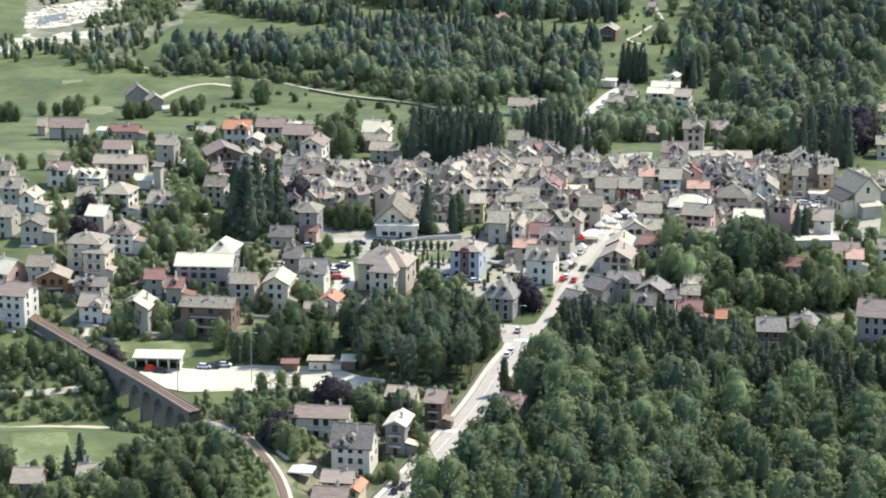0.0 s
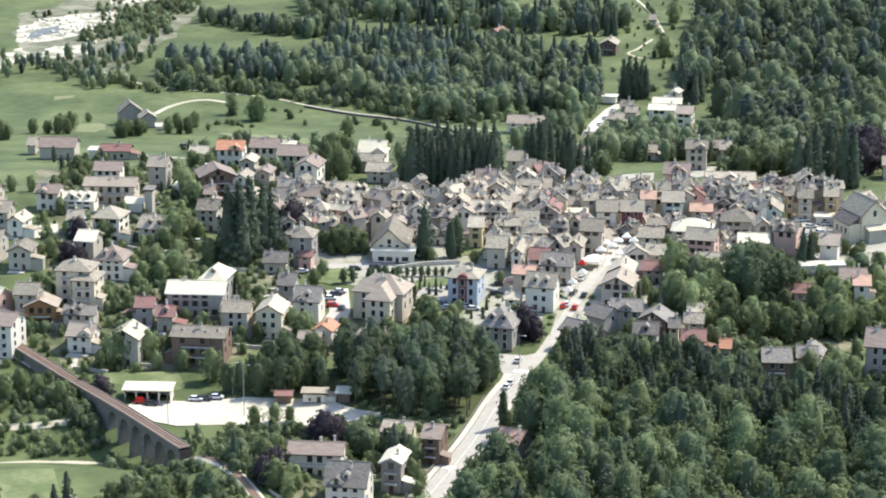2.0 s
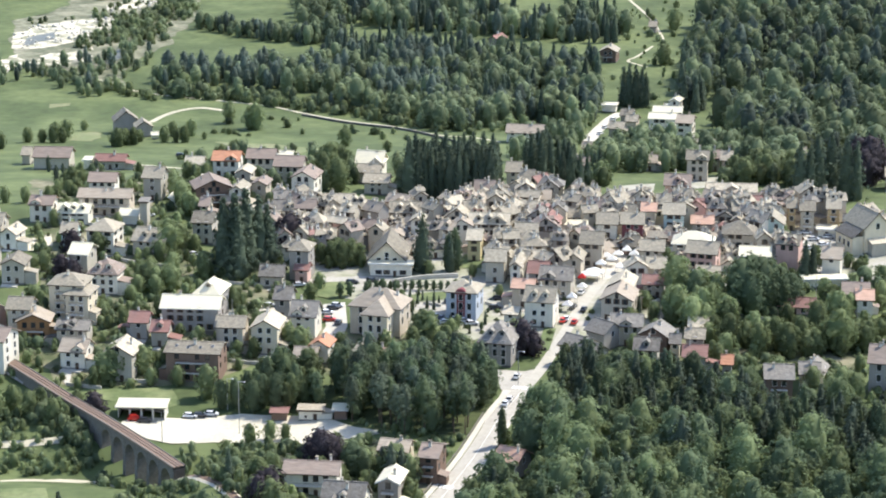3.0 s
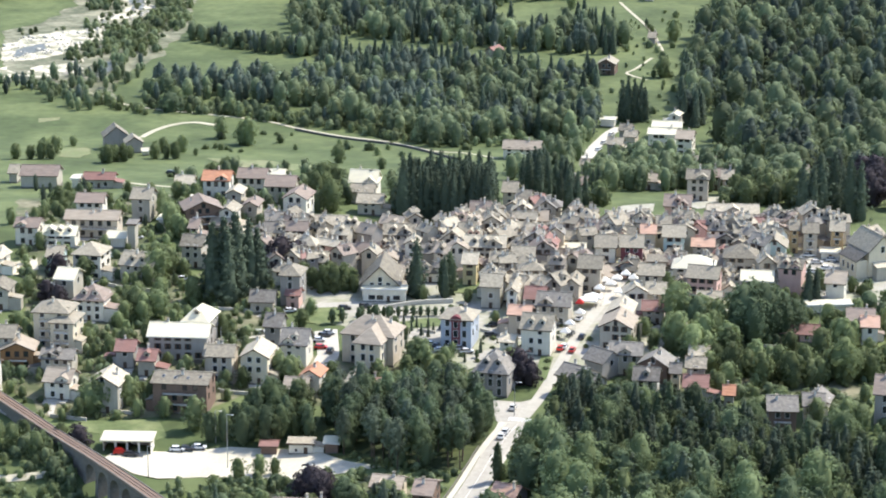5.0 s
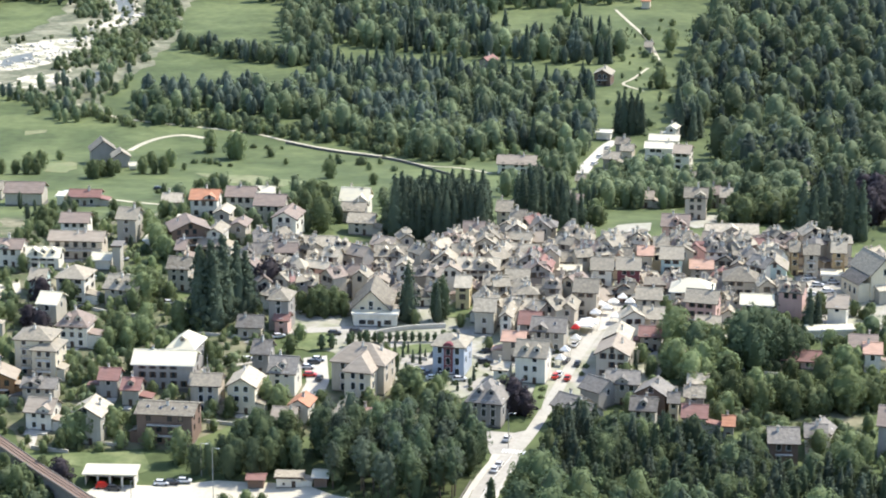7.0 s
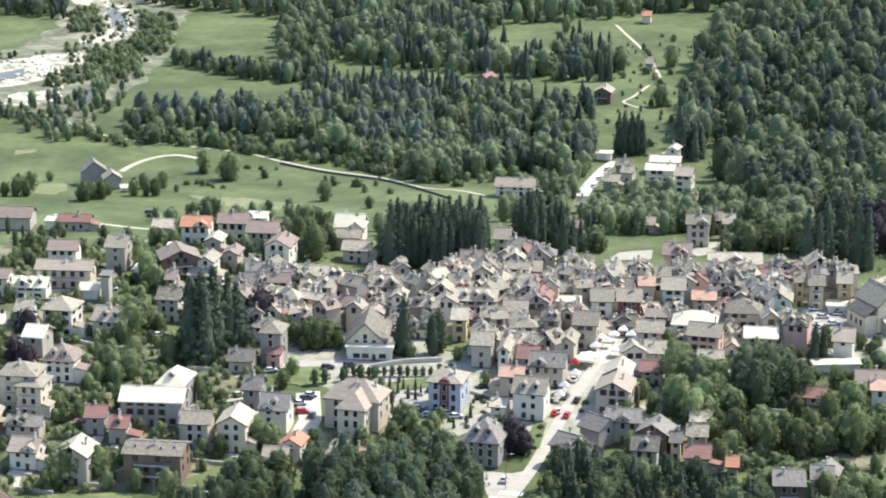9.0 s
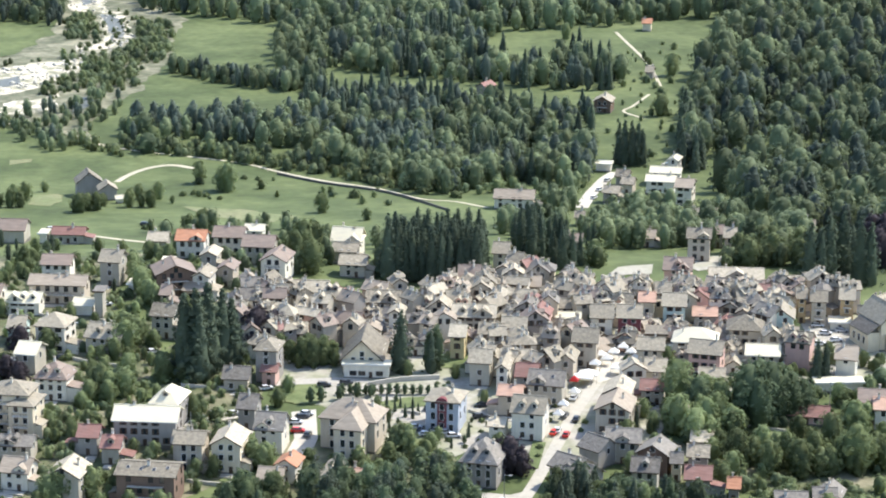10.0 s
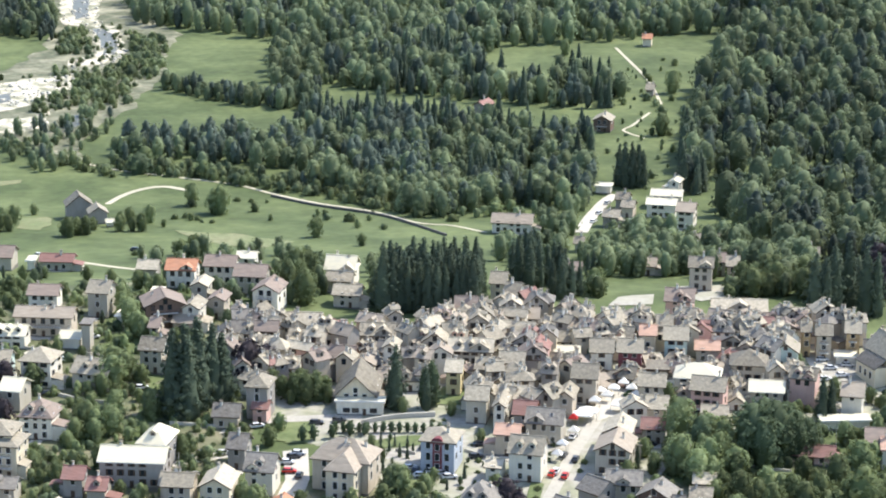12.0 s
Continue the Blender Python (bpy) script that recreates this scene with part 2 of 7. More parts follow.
def smooth_line(pts, gap=3.0):
    """Points every few metres along a rounded line through pts."""
    pts = [Vector(p) for p in pts]
    pts = [2 * pts[0] - pts[1]] + pts + [2 * pts[-1] - pts[-2]]
    out = []
    for a, b, c, d in zip(pts, pts[1:], pts[2:], pts[3:]):
        n = max(1, int((c - b).length / gap))
        for i in range(n):
            u = i / n
            out.append(0.5 * (2 * b + (c - a) * u + (2 * a - 5 * b + 4 * c - d) * u * u + (3 * b - a - 3 * c + d) * u ** 3))
    return out + [pts[-2]]


def sides(line):
    for i, p in enumerate(line):
        d = line[min(i + 1, len(line) - 1)] - line[max(i - 1, 0)]
        d = Vector((d.x, d.y)).normalized()
        yield p, Vector((d.y, -d.x)), d


def strip(name, pts, width, mat, lift=0.12, offset=0.0, label="", category="road", height=None, thick=0.0):
    """A band along a line, on the land or at the given height; with a thickness it stands up as a kerb or wall."""
    line = smooth_line([Vector((p[0], p[1])) for p in pts])
    v, f = [], []
    for p, side, _ in sides(line):
        for s in (-0.5, 0, 0.5):
            q = p + side * (offset + s * width)
            v.append((q.x, q.y, (float(ground_z(q.x, q.y)) if height is None else height) + lift))
    n = len(line)
    for i in range(n - 1):
        for j in (0, 1):
            a = 3 * i + j
            f.append((a, a + 1, a + 4, a + 3))
    if thick:
        base = len(v)
        v += [(x, y, z - thick) for x, y, z in v]
        for i in range(n - 1):
            a = 3 * i
            f += [(a, a + 3, base + a + 3, base + a), (a + 5, a + 2, base + a + 2, base + a + 5)]
        f += [(0, base, base + 2, 2), (3 * n - 1, base + 3 * n - 1, base + 3 * n - 3, 3 * n - 3)]
    return tagged(new(name, mesh_from(name, v, f, [mat])), label, category, kind="structure")


# ---- houses ----
def window_mesh(name, w, h, frame):
    """A framed window as one connected body: outer rim, face of the frame, reveal and pane."""
    e = 0.08
    rings = [(w / 2, 0.0, h, 0.02), (w / 2, 0.0, h, -0.07), (w / 2 - e, e, h - e, -0.07), (w / 2 - e, e, h - e, -0.015)]
    v = [p for x, z0, z1, y in rings for p in ((-x, y, z0), (x, y, z0), (x, y, z1), (-x, y, z1))]
    f = [(4 * r + i, 4 * r + (i + 1) % 4, 4 * r + 4 + (i + 1) % 4, 4 * r + 4 + i) for r in range(3) for i in range(4)]
    return mesh_from(name, v, f + [(12, 13, 14, 15)], [frame, "glass"], [0] * 12 + [1])


def board_mesh(name, w, h, mat):
    return Shape().box(-w / 2, w / 2, -0.06, 0, 0, h).mesh(name, mat)


WINDOWS = {"plain": window_mesh("window", 1.45, 1.85, "trim_white"), "wood": window_mesh("window", 1.5, 1.85, "trim_wood"),
           "shutter": window_mesh("window", 1.15, 1.8, "trim_wood"), "tall": window_mesh("window", 1.45, 2.3, "trim_white"),
           "wide": window_mesh("window", 2.2, 1.5, "trim_wood"), "small": window_mesh("window", 0.7, 0.8, "trim_wood")}
SHUTTER = board_mesh("shutter", 0.5, 1.75, "trim_wood")
DOOR = Shape().box(-0.55, 0.55, -0.09, 0.02, 0, 2.15).mesh("door", "trim_wood")


def chimney_mesh():
    s = Shape().box(-0.3, 0.3, -0.27, 0.27, -1.4, 1.1, 0).box(-0.38, 0.38, -0.35, 0.35, 1.1, 1.2, 1)
    s.box(-0.28, -0.2, -0.25, 0.25, 1.2, 1.5, 0).box(0.2, 0.28, -0.25, 0.25, 1.2, 1.5, 0).box(-0.42, 0.42, -0.38, 0.38, 1.5, 1.6, 1)
    return s.mesh("chimney", "chimney_plaster", "roof_slab")


def dormer_mesh(roof, wall, w=1.7):
    s = Shape()
    s.box(-w / 2, w / 2, 0, 2.4, -0.3, 1.15, 0)
    s.face([(-w / 2, 0, 1.15), (w / 2, 0, 1.15), (0, 0, 1.85)], 0)
    for sx in (-1, 1):
        s.slab([(0, -0.35, 2.0), (sx * (w / 2 + 0.3), -0.35, 1.15), (sx * (w / 2 + 0.3), 3.0, 1.15), (0, 3.0, 2.0)][::sx], 0.14, 1)
    s.face([(-0.5, -0.02, 0.1), (0.5, -0.02, 0.1), (0.5, -0.02, 1.05), (-0.5, -0.02, 1.05)], 2)
    return s.mesh("dormer", wall, roof, "glass")


CHIMNEY = chimney_mesh()
DORMERS = {}
SKYLIGHT = Shape().box(-0.45, 0.45, -0.6, 0.6, -0.05, 0.1, 0).face([(-0.36, -0.5, 0.112), (0.36, -0.5, 0.112), (0.36, 0.5, 0.112), (-0.36, 0.5, 0.112)], 1).mesh("skylight", "galvanised", "glass")
HOUSES = []
WALL_WORDS = {"white": "white plastered", "cream": "cream plastered", "grey": "grey rendered", "beige": "beige plastered", "yellow": "yellow plastered", "pink": "pinkish plastered", "brick_red": "dark red painted",
              "blue": "pale blue painted", "brown": "brown brick", "stone": "bare stone", "mint": "pale green plastered", "ochre": "ochre plastered", "timber": "orange timber clad"}
ROOF_WORDS = {"slab": "grey stone slab roof", "pale_slab": "pale stone slab roof", "dark_slab": "dark slate roof", "brown_tile": "brown tiled roof", "red_tile": "dull red tiled roof", "orange_tile": "bright orange tiled roof",
              "salmon_tile": "faded salmon tiled roof", "sheet": "pale metal sheet roof", "beige_tile": "beige tiled roof"}


def house(x, y, w, d, h, rot=0.0, shape="side", pitch=33, walls="white", roof="slab", win="plain", eaves=0.8, chimneys=1, dormers=0, balconies=0, name="house", extra="", group="", lift=0.0, near=True, skylights=0, annex=0.35, upper=False):
    """A house with its front wall's middle at (x, y). shape: side (ridge along the front), gable (gable to the front), hip, flat or tower.
    w, d, h: width, depth and eaves height; rot turns it about its front's middle."""
    if name != "town_house":
        w, d, eaves = max(2.6, w - 1.5 * eaves), d - 0.6, eaves * 0.85
    turn = Matrix.Rotation(radians(rot), 4, "Z")
    corners = [turn @ Vector((a, b, 0)) for a in (-w / 2, w / 2) for b in (0, d)]
    base = min(float(ground_z(x + c.x, y + c.y)) for c in corners) - 0.3
    level = float(ground_z(x, y)) + lift
    root = new(name)
    root.matrix_world = Matrix.Translation((x, y, level)) @ turn
    root.empty_display_size = 0.5
    storeys = max(1, int(round(h / 2.9)))
    kind = {"side": "gabled", "gable": "gabled", "hip": "hipped", "flat": "flat roofed", "tower": "tall hipped"}[shape]
    tagged(root, f"{WALL_WORDS[walls]} {kind} {name.replace('_', ' ')} with {ROOF_WORDS[roof]}{extra}", name.replace("_", " "), group)
    lo = base - level
    hw, slope = w / 2, math.tan(radians(pitch))
    wall_mat, roof_mat = ("timber_wall" if walls == "timber" else "wall_" + walls), "roof_" + roof
    # walls, with their gables
    s = Shape()
    s.face([(-hw, 0, lo), (hw, 0, lo), (hw, 0, h), (-hw, 0, h)]).face([(hw, d, lo), (-hw, d, lo), (-hw, d, h), (hw, d, h)])
    s.face([(hw, 0, lo), (hw, d, lo), (hw, d, h), (hw, 0, h)]).face([(-hw, d, lo), (-hw, 0, lo), (-hw, 0, h), (-hw, d, h)])
    if shape == "gable":
        top = h + hw * slope
        s.face([(-hw, 0, h), (hw, 0, h), (0, 0, top)]).face([(hw, d, h), (-hw, d, h), (0, d, top)])
    elif shape == "side":
        top = h + d / 2 * slope
        s.face([(hw, 0, h), (hw, d, h), (hw, d / 2, top)]).face([(-hw, d, h), (-hw, 0, h), (-hw, d / 2, top)])
    else:
        top = h + min(hw, d / 2) * slope
    # plinth band
    s.box(-hw - 0.04, hw + 0.04, -0.04, d + 0.04, lo, min(0.5, h / 4), 1)
    child("wall", s.mesh("wall", wall_mat, "rubble_stone"), root)
    # roof
    r, o, th = Shape(), eaves, 0.24
    ez = h - o * slope + 0.1
    if shape == "gable":
        for sx in (-1, 1):
            pts = [(0, -o, top + 0.1), (0, d + o, top + 0.1), (sx * (hw + o), d + o, ez), (sx * (hw + o), -o, ez)]
            r.slab(pts[::-1] if sx > 0 else pts, th)
        r.box(-0.18, 0.18, -o - 0.05, d + o + 0.05, top - 0.02, top + 0.2)
        for sx in (-1, 1):
            r.slab([(0, -o - 0.05, top + 0.02), (sx * (hw + o), -o - 0.05, ez - 0.08), (sx * (hw + o), -o + 0.08, ez - 0.08), (0, -o + 0.08, top + 0.02)][::sx], 0.3, 1)
    elif shape == "side":
        for y0, y1 in ((-o, d / 2), (d + o, d / 2)):
            pts = [(-hw - o, y0, ez), (hw + o, y0, ez), (hw + o, y1, top + 0.1), (-hw - o, y1, top + 0.1)]
            r.slab(pts if y0 < y1 else pts[::-1], th)
        r.box(-hw - o - 0.05, hw + o + 0.05, d / 2 - 0.18, d / 2 + 0.18, top - 0.02, top + 0.2)
        r.box(-hw - o, hw + o, -o - 0.1, -o + 0.02, ez - 0.28, ez - 0.1, 1)
    elif shape in ("hip", "tower"):
        k = min(hw, d / 2)
        if hw >= d / 2:
            a, b = Vector((-hw + k, d / 2, top + 0.1)), Vector((hw - k, d / 2, top + 0.1))
        else:
            a, b = Vector((0, k, top + 0.1)), Vector((0, d - k, top + 0.1))
        c = [Vector((-hw - o, -o, ez)), Vector((hw + o, -o, ez)), Vector((hw + o, d + o, ez)), Vector((-hw - o, d + o, ez))]
        if hw >= d / 2:
            fs = ([c[0], c[1], b, a], [c[1], c[2], b], [c[2], c[3], a, b], [c[3], c[0], a])
        else:
            fs = ([c[0], c[1], a], [c[1], c[2], b, a], [c[2], c[3], b], [c[3], c[0], a, b])
        for q in fs:
            r.slab(q, th)
        r.box(-hw - o, hw + o, -o - 0.1, -o + 0.02, ez - 0.28, ez - 0.1, 1)
    else:
        slope = 0.06
        r.slab([(-hw - o, -o, h + 0.25), (hw + o, -o, h + 0.25), (hw + o, d + o, h + 0.45), (-hw - o, d + o, h + 0.45)], 0.4)
        r.box(-hw - o, hw + o, -o - 0.08, -o + 0.1, h - 0.1, h + 0.4, 1)
        top = h + 0.3
    child("roof", r.mesh("roof", roof_mat, "trim_wood" if roof != "sheet" else "trim_white"), root)

    def roof_z(px, py):
        if shape == "gable":
            return top - abs(px) * slope
        if shape == "side":
            return top - abs(py - d / 2) * slope
        if shape == "flat":
            return h + 0.3
        return h + min(hw - abs(px), d / 2 - abs(py - d / 2)) * slope

    rnd = random.Random(int(x * 37 + y * 91 + w * 13))
    for i in range(chimneys):
        px, py = rnd.uniform(-0.35, 0.35) * w, d * rnd.uniform(0.35, 0.7)
        child("chimney", CHIMNEY, root, pose(px, py, roof_z(px, py) + 0.3, rz=rnd.choice((0, 90))) @ Matrix.Diagonal((rnd.uniform(0.8, 1.4), 1, rnd.uniform(0.7, 1.25), 1)))
    key = (roof_mat, wall_mat)
    if dormers and key not in DORMERS:
        DORMERS[key] = dormer_mesh(roof_mat, wall_mat)
    for i in range(dormers):
        px = (i - (dormers - 1) / 2) * min(3.6, w / (dormers + 0.3))
        if shape == "gable":
            child("dormer", DORMERS[key], root, pose(hw * 0.75, d * (i + 1) / (dormers + 1), roof_z(hw * 0.75, 0), rz=90))
        else:
            child("dormer", DORMERS[key], root, pose(px, d * 0.13, roof_z(px, d * 0.13)))
    if shape == "side" and near and w > 7.2 and name in ("house", "villa", "town_house", "row_house") and rnd.random() < 0.5:
        cw, cx = w * rnd.uniform(0.34, 0.46), rnd.choice((-0.22, 0.0, 0.22)) * w
        rise, back = cw / 2 * slope, min(d * 0.42, cw * 0.5 + 0.6)
        gable = Shape().face([(cx - cw / 2, -0.06, h - 0.5), (cx + cw / 2, -0.06, h - 0.5), (cx + cw / 2, -0.06, h + 0.7), (cx, -0.06, h + 0.7 + rise), (cx - cw / 2, -0.06, h + 0.7)])
        for sx in (-1, 1):
            gable.face([(cx + sx * cw / 2, -0.06, h - 0.5), (cx + sx * cw / 2, back, h - 0.5), (cx + sx * cw / 2, back, h + 0.7), (cx + sx * cw / 2, -0.06, h + 0.7)])
        child("gable", gable.mesh("gable", wall_mat), root)
        pitched = Shape()
        for sx in (-1, 1):
            out = cw / 2 + 0.35
            pts = [(cx, -0.55, h + 0.85 + rise), (cx + sx * out, -0.55, h + 0.85 + rise - out * slope), (cx + sx * out, back, h + 0.85 + rise - out * slope), (cx, d * 0.5, h + 0.85 + rise)]
            pitched.slab(pts[::sx], 0.2)
        child("gable_roof", pitched.mesh("gable_roof", roof_mat), root)
        child("window", WINDOWS["small" if cw < 3.4 else "shutter"], root, pose(cx, -0.07, h - 0.2))
    for i in range(skylights):
        px = (i - (skylights - 1) / 2) * w / (skylights + 0.5) + rnd.uniform(-0.4, 0.4)
        if shape in ("side", "hip"):
            py = d * rnd.uniform(0.16, 0.3)
            child("skylight", SKYLIGHT, root, pose(px, py, roof_z(px, py) + 0.16, rx=pitch))
    def opening(m):
        ob = child("window", WINDOWS[win], root, m)
        if win == "shutter":
            for sx in (-0.78, 0.78):
                child("shutter", SHUTTER, ob, pose(sx, 0, 0))

    # windows by storey, on the front and the two ends
    if near:
        gap = 2.7 if w < 16 else 3.1
        for st in range(storeys):
            z = st * (h / storeys) + (0.95 if win != "tall" else 0.6)
            if z + 1.6 > h + 0.1 or (upper and st < storeys - 1):
                continue
            n = max(1, int((w - 1.2) / gap))
            for i in range(n):
                if st == 0 and i == n // 2:
                    child("door", DOOR, root, pose((i - (n - 1) / 2) * gap, 0, 0.1))
                    continue
                if rnd.random() < 0.07:
                    continue
                opening(pose((i - (n - 1) / 2) * gap, 0, z))
            if st and not upper:
                for k2 in range(max(1, int((d - 1.5) / 4))):
                    py = d * (k2 + 0.5) / max(1, int((d - 1.5) / 4))
                    opening(pose(hw, py, z, rz=90))
        if shape == "gable" and hw * slope > 2.4:
            child("window", WINDOWS["plain" if win == "tall" else win], root, pose(0, 0, h + 0.2))
        if not upper and name != "church" and rnd.random() < 0.5:
            tw = w * rnd.uniform(0.35, 0.8)
            tx = rnd.uniform(-0.5, 0.5) * (w - tw)
            child("terrace", Shape().box(tx - tw / 2, tx + tw / 2, -rnd.uniform(2.0, 3.6), 0.0, lo - 0.6, 0.14).mesh("terrace", "kerb_stone"), root)
        if rnd.random() < annex:
            sx, aw, ad, ah = rnd.choice((-1, 1, 1)), rnd.uniform(2.2, 4.2), rnd.uniform(3, d * 0.7), rnd.uniform(2.4, min(4.5, h * 0.6))
            x0 = hw if sx > 0 else -hw - aw
            a = Shape().box(x0, x0 + aw, 0.6, 0.6 + ad, lo, ah)
            child("annex_wall", a.mesh("annex_wall", wall_mat), root)
            hi_, lo_ = (ah + 0.9, ah + 0.1) if sx > 0 else (ah + 0.1, ah + 0.9)
            top4 = [(x0 - 0.3 * (sx < 0), 0.3, hi_), (x0 + aw + 0.3 * (sx > 0), 0.3, lo_), (x0 + aw + 0.3 * (sx > 0), 0.9 + ad, lo_), (x0 - 0.3 * (sx < 0), 0.9 + ad, hi_)]
            child("annex_roof", Shape().slab(top4, 0.18).mesh("annex_roof", roof_mat), root)
        for i in range(balconies):
            z = (i + 1) * h / storeys
            bw = w * 0.62
            b = Shape().box(-bw / 2, bw / 2, -1.25, 0, z - 0.16, z, 0)
            b.box(-bw / 2, bw / 2, -1.25, -1.19, z + 0.92, z + 1.0, 1)
            for j in range(int(bw / 0.45) + 1):
                px = -bw / 2 + 0.03 + j * (bw - 0.06) / int(bw / 0.45)
                b.box(px - 0.025, px + 0.025, -1.24, -1.2, z, z + 0.92, 1)
            child("balcony", b.mesh("balcony", "chimney_plaster", "trim_wood"), root)
    mid = turn @ Vector((0, d / 2, 0))
    HOUSES.append((x + mid.x, y + mid.y, max(w, d) / 2))
    return root


def blue_villa_bay(root):
    """The dark red middle bay of the blue villa, with its arched gable."""
    s = Shape().box(-1.35, 1.35, -0.3, 0.1, 0.3, 9.6)
    child("bay", s.mesh("bay", "wall_brick_red"), root, label="dark red painted middle bay")
    n, v = 12, []
    for y in (-0.5, 3.5):
        v += [(2.0 * math.cos(math.pi * i / n), y, 9.0 + 1.9 * math.sin(math.pi * i / n)) for i in range(n + 1)]
    f = [(i, i + 1, n + 2 + i, n + 1 + i) for i in range(n)] + [tuple(range(n + 1))]
    child("arched_gable", mesh_from("arched_gable", v, f, ["wall_brick_red"]), root, label="dark red arched gable")
    for z in (1.0, 4.0, 7.0):
        child("window", WINDOWS["tall"], root, pose(0, -0.36, z))


# ---- trees ----
def unit(v):
    return v / (np.linalg.norm(v, axis=-1, keepdims=True) + 1e-9)


def cards(rng, at, out, size, jitter=0.8):
    """Small leafy triangles round the points at, facing roughly along out."""
    n = len(at)
    nrm = unit(out + rng.normal(0, jitter, (n, 3)))
    a = unit(np.cross(nrm, rng.normal(0, 1, (n, 3))))
    b = np.cross(nrm, a)
    v = np.empty((n, 3, 3))
    for i, ang in enumerate((0.0, 2.1, 4.2)):
        th = ang + rng.uniform(-0.5, 0.5, n)
        v[:, i] = at + (a * np.cos(th)[:, None] + b * np.sin(th)[:, None]) * (size * rng.uniform(0.6, 1.25, n))[:, None]
    return v.reshape(-1, 3), np.arange(3 * n).reshape(-1, 3)


def lumps(rng, rx, ry, rz, cz, rows=6, cols=9, noise_size=0.16):
    """A closed uneven body inside a crown."""
    v = [(0, 0, cz - rz)]
    for i in range(1, rows):
        a = math.pi * i / rows
        for j in range(cols):
            b = 2 * math.pi * (j + 0.5 * (i % 2)) / cols
            k = 1 + rng.normal(0, noise_size)
            v.append((rx * k * math.sin(a) * math.cos(b), ry * k * math.sin(a) * math.sin(b), cz - rz * k * math.cos(a)))
    v.append((0, 0, cz + rz))
    t = []
    for j in range(cols):
        k = (j + 1) % cols
        t.append((0, 1 + k, 1 + j))
        for i in range(rows - 2):
            a, b = 1 + i * cols, 1 + (i + 1) * cols
            t += [(a + j, a + k, b + k), (a + j, b + k, b + j)]
        e = 1 + (rows - 2) * cols
        t.append((e + j, e + k, len(v) - 1))
    return np.array(v), np.array(t)


def stack(parts):
    v, t, n = [], [], 0
    for a, b in parts:
        v.append(a)
        t.append(b + n)
        n += len(a)
    return np.concatenate(v), np.concatenate(t)


def trunk_arrays(rng, h, r, limbs, reach, facets=6):
    def tube(p, q, r0, r1, sides_=facets):
        p, q = np.array(p, float), np.array(q, float)
        d = unit(q - p)
        a = unit(np.cross(d, [0.3, 0.9, 0.2]))
        b = np.cross(d, a)
        v = [p + (a * math.cos(2 * math.pi * i / sides_) + b * math.sin(2 * math.pi * i / sides_)) * r0 for i in range(sides_)]
        v += [q + (a * math.cos(2 * math.pi * i / sides_) + b * math.sin(2 * math.pi * i / sides_)) * r1 for i in range(sides_)]
        t = []
        for i in range(sides_):
            j = (i + 1) % sides_
            t += [(i, j, sides_ + j), (i, sides_ + j, sides_ + i)]
        return np.array(v), np.array(t)

    parts = [tube((0, 0, -0.4), (0.1, 0.05, h * 0.45), r, r * 0.7), tube((0.1, 0.05, h * 0.45), (0, 0, h), r * 0.7, r * 0.15)]
    for i in range(limbs):
        a, z = rng.uniform(0, 6.28), h * rng.uniform(0.35, 0.8)
        parts.append(tube((0.05, 0, z), (reach * math.cos(a), reach * math.sin(a), z + reach * rng.uniform(0.3, 0.9)), r * 0.35, r * 0.08, min(4, facets)))
    return stack(parts)


def outline(u, wide, power, blunt=1.0):
    """Half width of a crown at the height u, from 0 at its foot to 1 at its tip; widest at the height wide."""
    u = np.asarray(u, float)
    return np.minimum(1, (u + 0.06) / wide) ** 0.5 * (1 - 0.96 * np.clip((u - wide) / (1 - wide), 0, 1) ** blunt) ** power


def core(rng, h, r, base, wide, power, rows=6, cols=7, blunt=1.0):
    """The shaded inside of a crown: an uneven closed body that follows its outline."""
    v, t = lumps(rng, 1, 1, 1, 0, rows, cols, 0.1)
    u = np.clip((v[:, 2] + 1) / 2, 0, 1)
    body = v.copy()
    body[:, :2] = unit(v[:, :2]) * (np.minimum(1, np.hypot(v[:, 0], v[:, 1]) * 3) * r * outline(u, wide, power, blunt))[:, None]
    body[:, 2] = h * (base + (0.97 - base) * u)
    return body, t


